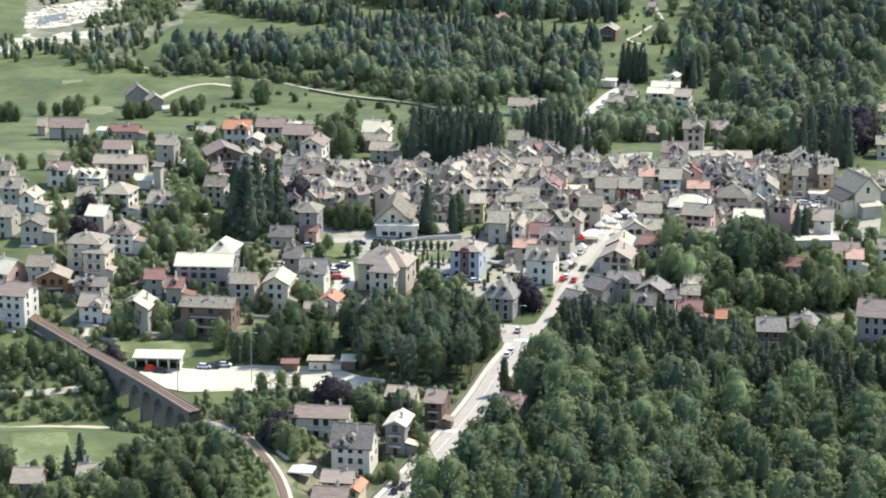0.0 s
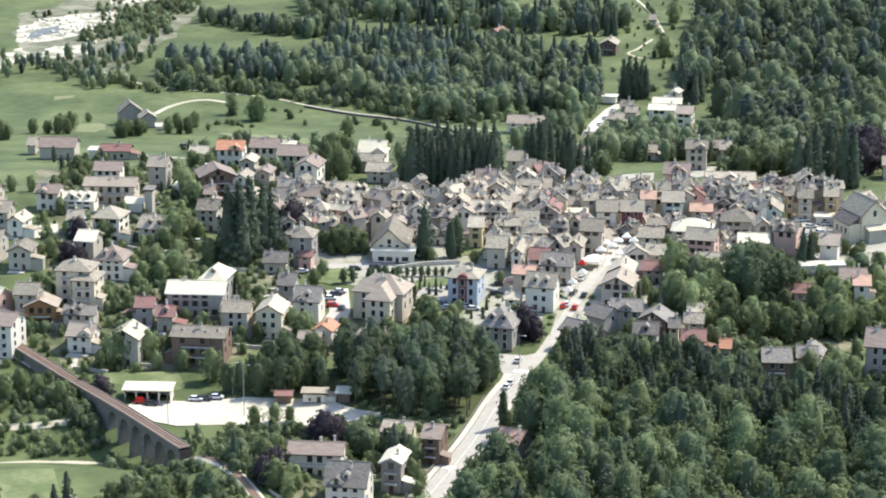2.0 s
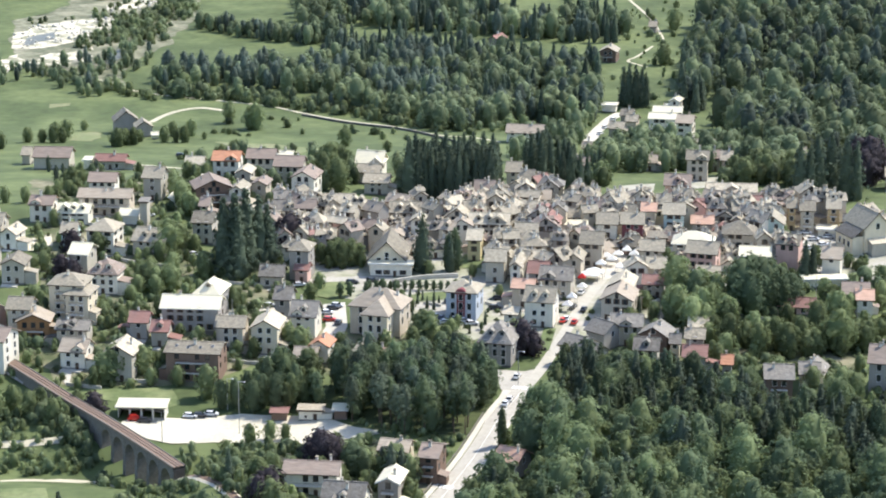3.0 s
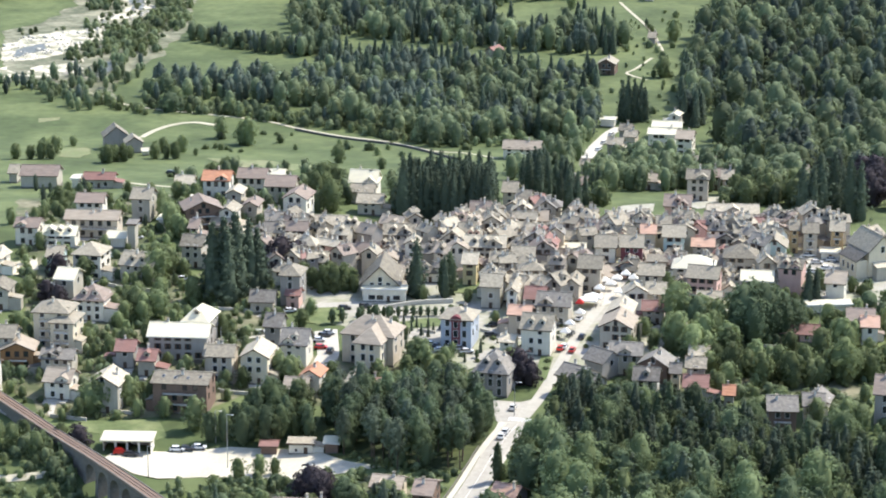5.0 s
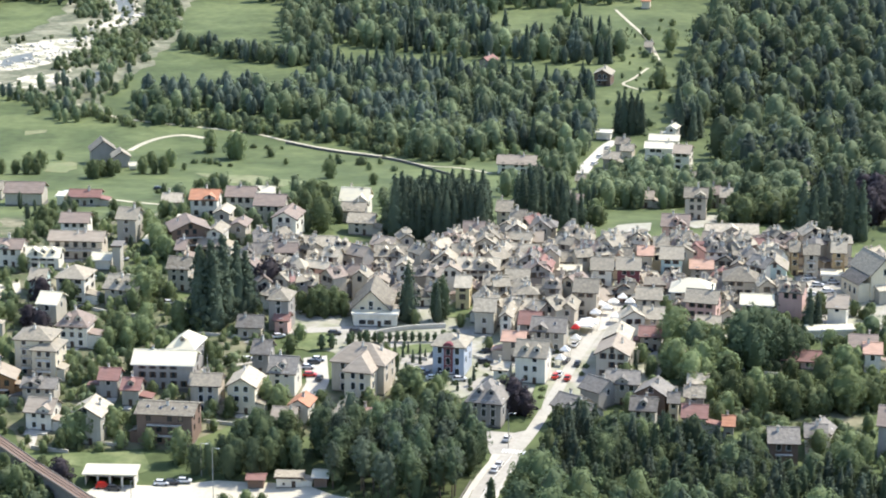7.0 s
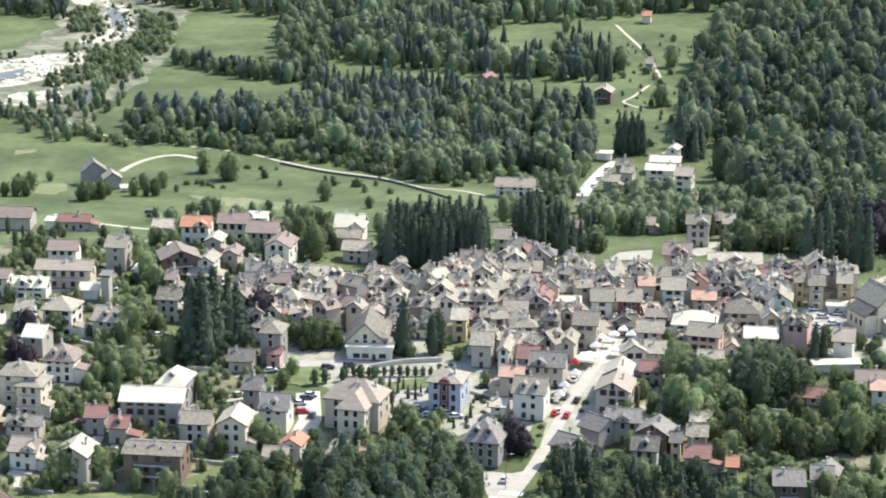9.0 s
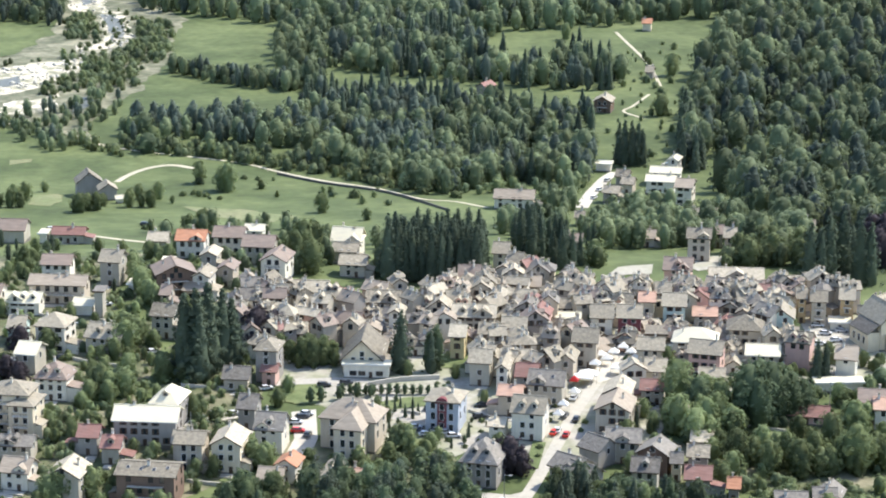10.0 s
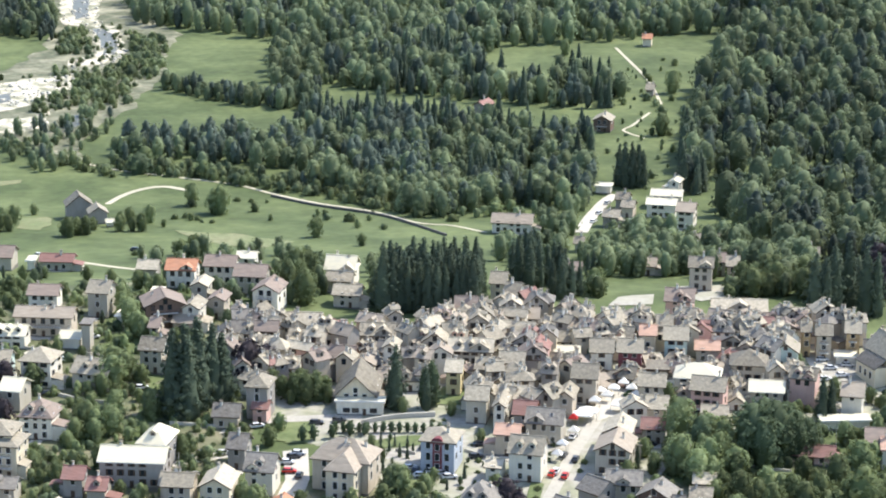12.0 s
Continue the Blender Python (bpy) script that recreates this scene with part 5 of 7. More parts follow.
house(131.6, 841.9, 7.1, 10, 8, -14, walls='white', roof='beige_tile', pitch=30)
house(134.7, 808.7, 9.2, 10, 7, -8, walls='white', roof='brown_tile', pitch=28)
house(115, 807.7, 13.1, 8, 3.2, -12, walls='pink', roof='red_tile', pitch=28, name='outbuilding')
house(128.9, 834.2, 15.3, 5, 3, 4, shape='flat', walls='white', roof='sheet', near=False, chimneys=0, name='garage_row')
house(102.9, 862.5, 11.9, 11, 9, -8, shape='hip', walls='beige', roof='slab', pitch=32, win='shutter')
house(115.7, 873.6, 8.8, 10, 9, -10, shape='gable', walls='mint', roof='slab', pitch=34)
house(66.9, 870.1, 8.4, 10, 9, -6, walls='brick_red', roof='slab', pitch=30, win='plain')
house(58.2, 870, 7.7, 10, 9, -6, walls='white', roof='slab', pitch=30, win='shutter')
house(82.3, 882.1, 8.2, 10, 9, -6, walls='mint', roof='slab', pitch=30, win='shutter')
house(92.6, 884.4, 8.3, 8, 5, -6, walls='stone', roof='salmon_tile', pitch=26)
house(74.1, 889.2, 5.8, 9, 8, -6, walls='cream', roof='salmon_tile', pitch=24)
house(74.9, 861.7, 7.3, 9, 6, -6, shape='flat', walls='grey', roof='slab', chimneys=0)

# ---- church at the edge of the old town ----
church = house(151.5, 868.6, 11, 15, 9.5, 20, shape='gable', walls='cream', roof='slab', pitch=44, win='tall', chimneys=0, name='church', eaves=0.6, near=False)
child("window", WINDOWS["tall"], church, pose(0, -0.05, 8.5))
child("aisle_wall", Shape().box(-9.2, -5.0, 0.8, 12.5, -1.5, 6.2).mesh("aisle_wall", "wall_cream"), church)
child("aisle_roof", Shape().slab([(-9.6, 0.4, 6.0), (-5.0, 0.4, 9.2), (-5.0, 12.9, 9.2), (-9.6, 12.9, 6.0)], 0.25).mesh("aisle_roof", "roof_dark_slab"), church, label="dark slate lean-to roof")
for y in (3.5, 6.6, 9.7):
    child("window", WINDOWS["tall"], church, pose(-9.22, y, 2.2, rz=-90))
child("porch_wall", Shape().box(-3.6, 4.2, -3.2, -0.1, -1.0, 4.4).mesh("porch_wall", "wall_grey"), church)
child("porch_roof", Shape().slab([(-4.0, -3.6, 4.5), (4.6, -3.6, 4.5), (4.6, 0.0, 5.6), (-4.0, 0.0, 5.6)], 0.2).mesh("porch_roof", "roof_pale_slab"), church)
house(191.5, 1073.5, 9, 9, 6, -8, walls='beige', roof='beige_tile', pitch=28)
house(172, 949.6, 8.3, 9, 6, -8, walls='beige', roof='slab', pitch=28)
house(163, 888.5, 9, 9, 7, -8, walls='pink', roof='slab', pitch=30)
house(150.7, 816.3, 8.6, 9, 6, -8, walls='white', roof='slab', pitch=28)

# ---- houses of the western quarter ----
house(-116.6, 785.8, 12.2, 11, 12, -8, shape='hip', walls='cream', roof='slab', pitch=26, balconies=3, name='apartment_house')
house(-118.9, 829.8, 7.3, 10, 7, -12, walls='grey', roof='sheet', pitch=26)
house(-108.2, 808.6, 10.7, 11, 7.5, -10, shape='hip', walls='white', roof='brown_tile', pitch=36, dormers=2, name='villa')
house(-77.4, 780, 19.1, 11, 8, -5, walls='stone', roof='sheet', pitch=26, win='shutter', name='long_house')
house(-73, 790.9, 9, 12, 9, -12, shape='hip', walls='stone', roof='sheet', pitch=38, dormers=1, chimneys=0)
house(-92.7, 772.8, 6.5, 8, 6, -6, walls='stone', roof='red_tile', pitch=30)
house(-85.8, 768.3, 6.1, 8, 5.5, -6, walls='grey', roof='red_tile', pitch=30, dormers=1)
house(-64.1, 768.9, 9.8, 9, 8, -6, walls='beige', roof='slab', pitch=26, win='tall')
house(-42.3, 780.1, 8.9, 10, 8, -10, walls='white', roof='dark_slab', pitch=36, dormers=1)
house(-49.8, 797, 6.1, 9, 7, -10, walls='stone', roof='dark_slab', pitch=34)
house(-114.2, 848.9, 10.6, 11, 9, -12, shape='hip', walls='white', roof='slab', pitch=30, win='wide')
house(-79.5, 942.5, 10.8, 10, 7, -6, walls='white', roof='orange_tile', pitch=27, win='wood')
house(-67.4, 954.3, 11.4, 10, 7, -6, walls='white', roof='brown_tile', pitch=27, win='wood')
house(-62, 1003.7, 7.6, 8, 6, -6, walls='white', roof='sheet', pitch=20)
house(-56.4, 943.8, 11.6, 10, 7, -8, walls='grey', roof='brown_tile', pitch=30)
house(-50, 927.3, 9.7, 12, 8, -12, shape='gable', walls='white', roof='brown_tile', pitch=28, win='wood', balconies=2)
house(-80.5, 903.7, 14, 12, 8, 14, shape='gable', walls='brown', roof='brown_tile', pitch=24, win='wood', balconies=2, name='chalet')
house(-72.5, 903.8, 6.5, 10, 8, -10, shape='gable', walls='white', roof='pale_slab', pitch=30)
house(-71.8, 926.6, 6.4, 9, 7, -8, shape='gable', walls='grey', roof='pale_slab', pitch=26)
house(-65.3, 916.3, 6.3, 9, 7, -10, shape='gable', walls='beige', roof='brown_tile', pitch=26)
house(-123.5, 925.3, 10.7, 9, 6, -4, walls='white', roof='brown_tile', pitch=28, win='wood')
house(-103.6, 912.5, 7.8, 10, 9, -10, walls='grey', roof='slab', pitch=30)
house(-118.8, 895.3, 19.5, 9, 7, -5, walls='beige', roof='beige_tile', pitch=26, win='wood', name='row_house', chimneys=3, balconies=1)
house(-128.3, 883.8, 12, 8, 5, -5, walls='white', roof='sheet', pitch=30, win='wide', dormers=3)
house(-103.3, 881.4, 3, 6, 9, -5, shape='flat', walls='grey', roof='dark_slab', near=False, chimneys=0, name='tower_house')
house(-155.1, 1009.7, 15.5, 11, 5.5, -4, walls='grey', roof='brown_tile', pitch=28, near=False, chimneys=0, name='barn')
house(-168.3, 1027.7, 4.3, 9, 4.5, -4, walls='grey', roof='slab', pitch=28, near=False, chimneys=0, name='barn')
house(-131.5, 1008.4, 12.8, 8, 4, -4, walls='grey', roof='red_tile', pitch=26)
house(-140.7, 1008.3, 3.2, 6, 4, -4, shape='flat', walls='white', roof='sheet', near=False, chimneys=0, name='hut')
house(-108.8, 883.4, 7.3, 8, 4, -5, walls='white', roof='sheet', pitch=20, near=False)
house(-81.1, 864.1, 8, 9, 8, -10, walls='grey', roof='slab', pitch=32)
house(-97.8, 846.6, 12.6, 10, 6, -20, walls='grey', roof='slab', pitch=34, dormers=2)
house(-126, 856, 6, 9, 6, -5, walls='mint', roof='slab', pitch=30)
house(-113, 782.9, 8.5, 11, 10, -10, shape='hip', walls='cream', roof='slab', pitch=26, balconies=2, name='apartment_house')
house(-95.3, 981, 7.8, 8, 4, -6, walls='stone', roof='pale_slab', pitch=30, near=False)
house(-85.9, 925, 4.3, 6, 4, -6, shape='flat', walls='white', roof='sheet', near=False, chimneys=0, name='hut')
house(-26.9, 972.2, 11.2, 10, 7, -10, walls='white', roof='sheet', pitch=36, name='villa')
house(-24.3, 971.5, 6, 9, 7, -10, shape='gable', walls='white', roof='sheet', pitch=38, name='villa')
house(-26.8, 959.6, 9.5, 8, 5, -8, walls='grey', roof='slab', pitch=28)
house(-23.5, 940.5, 10, 9, 5, -8, walls='grey', roof='pale_slab', pitch=28)
house(-82.9, 889.7, 3.9, 8, 6, -10, walls='beige', roof='brown_tile', pitch=30)
house(-94.4, 902.4, 4.9, 6, 4, -8, shape='flat', walls='white', roof='sheet', near=False, chimneys=0, name='hut')
house(-140, 886.7, 9.1, 9, 7, -8, walls='white', roof='brown_tile', pitch=26, win='wood')
house(-152.8, 859.2, 8.2, 10, 8, -8, walls='grey', roof='slab', pitch=30, dormers=1)
house(-146.3, 854.8, 6.7, 9, 6, -14, shape='gable', walls='white', roof='pale_slab', pitch=34, win='tall')
house(-149.9, 825.7, 7.8, 10, 8, -10, walls='grey', roof='slab', pitch=30)
house(-138.9, 818.8, 8.6, 10, 7, -4, shape='gable', walls='grey', roof='slab', pitch=26)
house(-161.2, 886.8, 8.7, 9, 7, -8, walls='beige', roof='slab', pitch=30)
house(-143, 775.6, 9, 10, 7, -30, walls='pink', roof='sheet', pitch=34)
drape("terrace", "terrace", [(-143.5, 865.5), (-134.5, 872.7), (-131.9, 859.8), (-138.6, 852.9)], "gravel", 0.2, 5, "sunlit pale gravel court between houses", "yard")
drape("terrace", "terrace", [(-122.9, 880), (-119.8, 885.1), (-111.2, 881.3), (-108.2, 872.6), (-118.3, 872.6)], "gravel", 0.2, 5, "sunlit pale gravel court between houses", "yard")

house(-55.1, 825.7, 8.5, 8, 4.5, -6, walls='beige', roof='dark_slab', pitch=34)

# ---- chapel, farms and houses on the far side ----
house(-140.3, 1133.1, 11.5, 9, 6.5, 14, shape='gable', walls='stone', roof='slab', pitch=38, near=False, chimneys=0, name='chapel')
house(-131.2, 1123.3, 8.2, 8, 5, 14, shape='gable', walls='stone', roof='slab', pitch=34, near=False, chimneys=0, name='chapel_annex')
house(37.3, 1101.3, 16.9, 10, 5, -8, walls='white', roof='beige_tile', pitch=28, win='wood', name='farmhouse')
house(87.1, 1310.3, 9.5, 11, 6, -14, shape='gable', walls='brown', roof='slab', pitch=28, balconies=1, name='chalet')
house(28.5, 1344.7, 7, 10, 5, -30, shape='gable', walls='stone', roof='red_tile', pitch=32, near=False, name='barn')
house(125.8, 1518.4, 5.9, 8, 5, -10, walls='cream', roof='orange_tile', pitch=28, near=False, name='farmhouse')
house(116.9, 1391.5, 4.7, 8, 4, -12, walls='stone', roof='slab', pitch=30, near=False, name='barn')
house(108.3, 1116.9, 8, 12, 8, -14, walls='white', roof='beige_tile', pitch=22, win='wide', name='apartment_house')
house(101, 1142.8, 13.1, 10, 6, -10, shape='side', walls='white', roof='sheet', pitch=18, win='wide', name='terrace_house')
house(104.9, 1162.4, 13.9, 10, 6, -10, shape='side', walls='white', roof='sheet', pitch=18, win='wide', name='terrace_house')
house(110.5, 1187.2, 5.3, 8, 6, -20, shape='gable', walls='white', roof='sheet', pitch=28, name='terrace_house')
house(85.8, 1160.1, 6.1, 8, 5, -16, walls='stone', roof='slab', pitch=28)
house(86.8, 1142.5, 6, 8, 5, -16, walls='beige', roof='pale_slab', pitch=28)
house(78.2, 1119.8, 7.3, 8, 5, -16, walls='stone', roof='slab', pitch=28)
house(79.9, 1189.4, 7.6, 6, 3.5, -12, shape='flat', walls='white', roof='sheet', near=False, chimneys=0, name='hut')
house(80.6, 1095.4, 7.1, 6, 3, -10, shape='side', walls='white', roof='sheet', near=False, chimneys=0, pitch=16, name='hut')
house(99.2, 969.9, 9, 9, 9, -8, walls='beige', roof='slab', pitch=30, win='wood')
house(112.1, 984.4, 4.9, 9, 7, -8, walls='beige', roof='slab', pitch=30)
house(109.7, 1001.5, 4.3, 8, 6, -8, walls='stone', roof='brown_tile', pitch=30)
house(107.7, 1061.7, 5.9, 8, 5, -8, walls='stone', roof='slab', pitch=30)
house(118, 1062, 7.3, 8, 5, -8, walls='white', roof='slab', pitch=30)
house(144.1, 1025.1, 10.8, 9, 5, -6, walls='grey', roof='slab', pitch=28)
house(129.6, 1027.5, 13.8, 8, 4, -6, walls='grey', roof='pale_slab', pitch=24)
house(87.5, 926.4, 10.2, 10, 8, -10, walls='pink', roof='brown_tile', pitch=32, dormers=1)
house(107.5, 924.9, 19, 10, 5, -4, walls='stone', roof='pale_slab', pitch=30)
house(54.1, 985.1, 9, 8, 5, -8, walls='stone', roof='brown_tile', pitch=28)
house(61.9, 1060.8, 4.2, 7, 4, -8, walls='white', roof='slab', pitch=28)
house(83.8, 1002.9, 6.1, 8, 4, -8, walls='grey', roof='beige_tile', pitch=28)
house(27.7, 944.2, 6.1, 9, 9, -10, walls='cream', roof='slab', pitch=32)
house(31.6, 930.3, 5.8, 9, 9, -20, walls='white', roof='slab', pitch=34)
house(179.9, 1044.3, 7.6, 9, 7, -8, walls='beige', roof='brown_tile', pitch=28)

# ---- landmarks among the old town's roofs ----
house(17.4, 873.5, 14.5, 9, 8, -6, walls='grey', roof='pale_slab', pitch=32, dormers=3, chimneys=2, win='shutter')
house(-12.1, 891.1, 11.6, 9, 7, -6, walls='stone', roof='pale_slab', pitch=32, dormers=2)
house(-7.7, 873.5, 5.1, 8, 9, -10, shape='gable', walls='white', roof='pale_slab', pitch=30)
house(48, 880.8, 8.5, 6, 5, -4, walls='white', roof='sheet', pitch=24, chimneys=0)
house(-36.3, 900.9, 12.5, 9, 7, -4, walls='stone', roof='pale_slab', pitch=32, chimneys=2, skylights=2)
house(-35.8, 886.8, 9, 8, 7, -6, walls='white', roof='pale_slab', pitch=30, dormers=2)
house(29.9, 862.8, 8.3, 8, 8, -8, walls='pink', roof='pale_slab', pitch=32, win='shutter')
house(22.2, 859.9, 7.6, 8, 7, -8, walls='stone', roof='slab', pitch=32)
house(37.4, 909.6, 6.3, 8, 7, -6, walls='stone', roof='beige_tile', pitch=32)
house(127.9, 914, 8.7, 8, 6, -6, walls='cream', roof='pale_slab', pitch=30, chimneys=2)
house(124.8, 890.7, 3.3, 9, 9, -6, walls='ochre', roof='slab', pitch=28)
house(129.9, 887.7, 5.8, 9, 9, -6, walls='beige', roof='slab', pitch=28, balconies=2)
house(139.4, 889.8, 5.4, 9, 9, -10, walls='ochre', roof='slab', pitch=30, balconies=2)
house(136.4, 883.9, 7.3, 6, 3, -8, shape='flat', walls='white', roof='sheet', chimneys=0, win='wide')
house(63.6, 911.2, 6.3, 8, 7, -8, walls='white', roof='sheet', pitch=26, chimneys=1)

# ---- the old town: close rows of stone-roofed houses ----

TOWN = [(-37.3, 913.2), (-24.4, 909.1), (-11.8, 912.0), (2.8, 913.2), (21.3, 927.1), (34.5, 933.6), (41.8, 930.6), (56.2, 917.0), (76.1, 906.8), (92.8, 909.3), (107.8, 918.7), (122.1, 915.6), (136.3, 912.3), (151.0, 903.8), (162.6, 887.4), (149.9, 856.2), (102.5, 850.2), (70.1, 831.6), (51.4, 827), (33.1, 829), (16.7, 844.7), (-5.7, 861.3), (-30.3, 868.6), (-38.9, 836.2), (-47.1, 845.9), (-53.2, 858.9), (-59.9, 871.8), (-63.6, 891.3), (-61.1, 913.3), (-51.1, 914.3)]


def old_town():
    rng = random.Random(7)
    lo, hi = np.min(TOWN, 0), np.max(TOWN, 0)
    row, made = 0, 0
    y = lo[1]
    while y < hi[1]:
        x = lo[0] + rng.uniform(0, 6)
        while x < hi[0]:
            w, d = rng.uniform(4.2, 8.2), rng.uniform(5.0, 7.4)
            px, py = x + w / 2, y + rng.uniform(-2.6, 2.6) + 3.5 * math.sin(x / 23 + row)
            x += w + rng.choice((-0.6, -0.3, 0.2, 0.6, 2.4))
            mid = (px, py + d / 2)
            if not inside(TOWN, np.array([mid[0]]), np.array([mid[1]]))[0]:
                continue
            if any((mid[0] - a) ** 2 + (mid[1] - b) ** 2 < (c * 0.78 + 3.0) ** 2 for a, b, c in BY_HAND):
                continue
            if any((mid[0] - p[0]) ** 2 + (mid[1] - p[1]) ** 2 < 11 ** 2 for p in MAIN + [(67, 845)]):
                continue
            if (121 < mid[0] < 142 and 852 < mid[1] < 893) or math.hypot(mid[0] - -35.1, mid[1] - 846.0) < 16 or (abs(mid[0] - church.location.x) < 13 and mid[1] < church.location.y + 12 and mid[1] > church.location.y - 14):
                continue
            low = any(abs(mid[0] - a) < c + 2 and -19 < mid[1] - b < 0 for a, b, c in IN_SIGHT)
            shape = rng.choice(("side", "side", "gable", "gable", "gable", "hip"))
            tiles = rng.choice(("slab", "slab", "slab", "pale_slab", "pale_slab", "dark_slab", "beige_tile", "pale_slab", "pale_slab", "brown_tile", "dark_slab", "pale_slab"))
            tiles = "red_tile" if rng.random() < 0.03 else tiles
            walls = rng.choice(("white", "white", "beige", "grey", "stone", "white", "cream", "grey", "stone", "beige", "white", "pink", "grey"))
            house(px, py, w, d, rng.uniform(2.8, 4.2) if low else rng.uniform(5.0, 10.0), rng.uniform(-26, 8) + rng.choice((0, 0, 0, -30, 35)), shape, rng.uniform(28, 41), walls, tiles, rng.choice(("shutter", "plain", "wood")),
                  0.5, rng.choice((2, 2, 3, 3)), rng.choice((0, 0, 0, 1, 2)), name="town_house", group="stone-roofed houses of the old town", skylights=rng.choice((0, 0, 1)), annex=0.25, upper=True)
            made += 1
        y += rng.uniform(4.9, 6.3)
        row += 1
    return made


BY_HAND = list(HOUSES)
IN_SIGHT = [h for h in HOUSES if any(abs(h[0] - x) < 3 and abs(h[1] - y) < 8 for x, y in ((67, 870), (58, 870), (82, 882), (92, 884), (74, 889), (12, 855), (86, 851), (103, 862), (48, 881), (17, 873), (-12, 891), (-8, 873)))]
old_town()


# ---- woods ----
drape("forest_floor", "forest_floor", [(-33.9, 720.6), (-20.9, 711.1), (-7.3, 704.7), (9.3, 703.2), (15, 720.1), (17.4, 739.5), (2.8, 750.1), (-14.8, 750.1), (-32.5, 750.1)], "forest_soil", 0.2, 6, "dark ground under the pine grove", "forest floor", ragged=0.5)
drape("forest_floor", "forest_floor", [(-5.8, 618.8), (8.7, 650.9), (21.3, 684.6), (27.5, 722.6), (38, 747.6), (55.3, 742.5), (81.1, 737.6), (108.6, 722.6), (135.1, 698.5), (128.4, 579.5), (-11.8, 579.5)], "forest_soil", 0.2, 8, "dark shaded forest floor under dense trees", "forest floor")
wood("forest", [[(-1.3, 611.7), (10.1, 639.3), (19.2, 665.1), (26.4, 691.5), (35.1, 684.6), (50.9, 678), (74.3, 669.3), (97.1, 661), (128.4, 650.9), (127.9, 584.4), (-9.7, 584.4)]], ("wood_broad", "wood_broad", "wood_pine", "wood_broad", "wood_broad"), 5.8, 3, "dense green mixed forest of pines and broadleaf trees", (0.8, 1.3), [(14.1, 663.6, 10), (16.4, 665.5, 10), (18.8, 669.4, 10), (12.7, 655, 9), (16.2, 654, 9), (13, 647, 7)])
wood("forest", [[(27.3, 693.8), (34.6, 730), (38, 747.6), (55.5, 741), (72.5, 735), (92, 713), (112, 703), (136.8, 690), (128.7, 652.9), (97.3, 663), (74.5, 671.5), (51.1, 680.2)]], ("wood_pine", "wood_pine", "wood_broad", "wood_pine", "wood_pine"), 4.4, 4, "dark pine wood above the broadleaf forest", (0.7, 1.0))
wood("forest", [[(-31, 719), (-21, 713), (-10, 701), (7.5, 700), (15.4, 718), (18.5, 737.5), (2.8, 747.6), (-14.8, 747.6), (-30.6, 747.6)]], ("tall_pine", "tall_pine", "dark_broad", "tall_pine"), 4.4, 5, "tall dark pine grove with bare lower trunks beside the main road", (0.64, 0.86))
wood("forest", [[(-66, 726), (-55.5, 724.5), (-34.1, 724.5), (-32.4, 746), (-46, 746), (-54, 741), (-62, 734)]], ("dark_broad", "dark_broad", "wood_broad"), 4.2, 6, "dark leafy grove behind the gravel lot", (0.52, 0.74))
wood("forest", [[(-116.4, 592.7), (-119.7, 611.7), (-106.4, 611.7), (-95.7, 618.8), (-89.1, 631.7), (-79.9, 637.8), (-68.3, 629.4), (-62, 626.2), (-56.8, 617.5), (-52.3, 606.9), (-48.3, 590.3)]], ("wood_broad", "park", "wood_broad", "park"), 4.8, 8, "leafy wood on the knoll beside the railway", (0.38, 0.72))
wood("thicket", [[(-137.9, 716.2), (-116.2, 718.1), (-108.3, 722.9), (-99.1, 703.7), (-93.2, 687.9), (-72.6, 657.3), (-62, 643.7), (-68.8, 634.4), (-82.9, 650.5), (-86.5, 666.9), (-95.5, 687.2), (-113.8, 688.9), (-133.4, 688.8)]], ("shrub", "shrub"), 3.4, 9, "scrubby green bushes and young trees in the ravine", (0.14, 0.34))
wood("thicket", [[(-72.8, 698.2), (-60.4, 699.3), (-46.8, 695.0), (-36.8, 693.0), (-36.0, 675.2), (-47.7, 637.0), (-55.8, 643.6), (-63.2, 658.0)]], ("shrub", "far_broad", "shrub"), 3.6, 10, "scrubby green bushes and young trees below the gravel lot", (0.2, 0.42))
BELT_FRONT = [(-129, 1222), (-105, 1220), (-88.6, 1209), (-66, 1203), (-49, 1197), (-35, 1190), (-21.4, 1173), (-9.6, 1156), (0, 1146), (14, 1142)]
wood("woodland", [[(-146.1, 1259), (-131.1, 1242.3), (-107.1, 1247), (-81.8, 1219.7), (-55.2, 1195.4), (-30.2, 1187.1), (-12.5, 1161.4), (2, 1156), (6, 1314), (-12.2, 1300.6), (-50.1, 1300.9), (-81.2, 1282.1), (-109.8, 1275.7), (-134.3, 1281.3)]], ("far_pine", "far_pine", "far_broad", "far_pine", "far_broad"), 5.9, 21, "broad belt of dark pines and broadleaf trees", (0.66, 1.3), [(x, y + 14, 13) for x, y in BELT_FRONT])
wood("woodland", [[(2, 1156), (23.5, 1162.5), (52.4, 1162.7), (65.5, 1183.7), (74.6, 1213.5), (81.8, 1267.7), (79.9, 1303.2), (58.4, 1308.1), (34, 1312.8), (15, 1318.1), (6, 1314)]], ("far_broad", "far_pine", "far_broad", "far_broad", "far_spruce"), 7.2, 38, "mixed green wood between the farmhouse and the meadows", (0.8, 1.35), [(x, y + 14, 13) for x, y in BELT_FRONT])
wood("woodland", [[(x, y - 2) for x, y in BELT_FRONT[:5]] + [(x, y + 12) for x, y in BELT_FRONT[4::-1]]], ("far_broad", "far_broad", "shrub"), 7.4, 36, "separate light green trees before the pine belt", (0.45, 0.95))
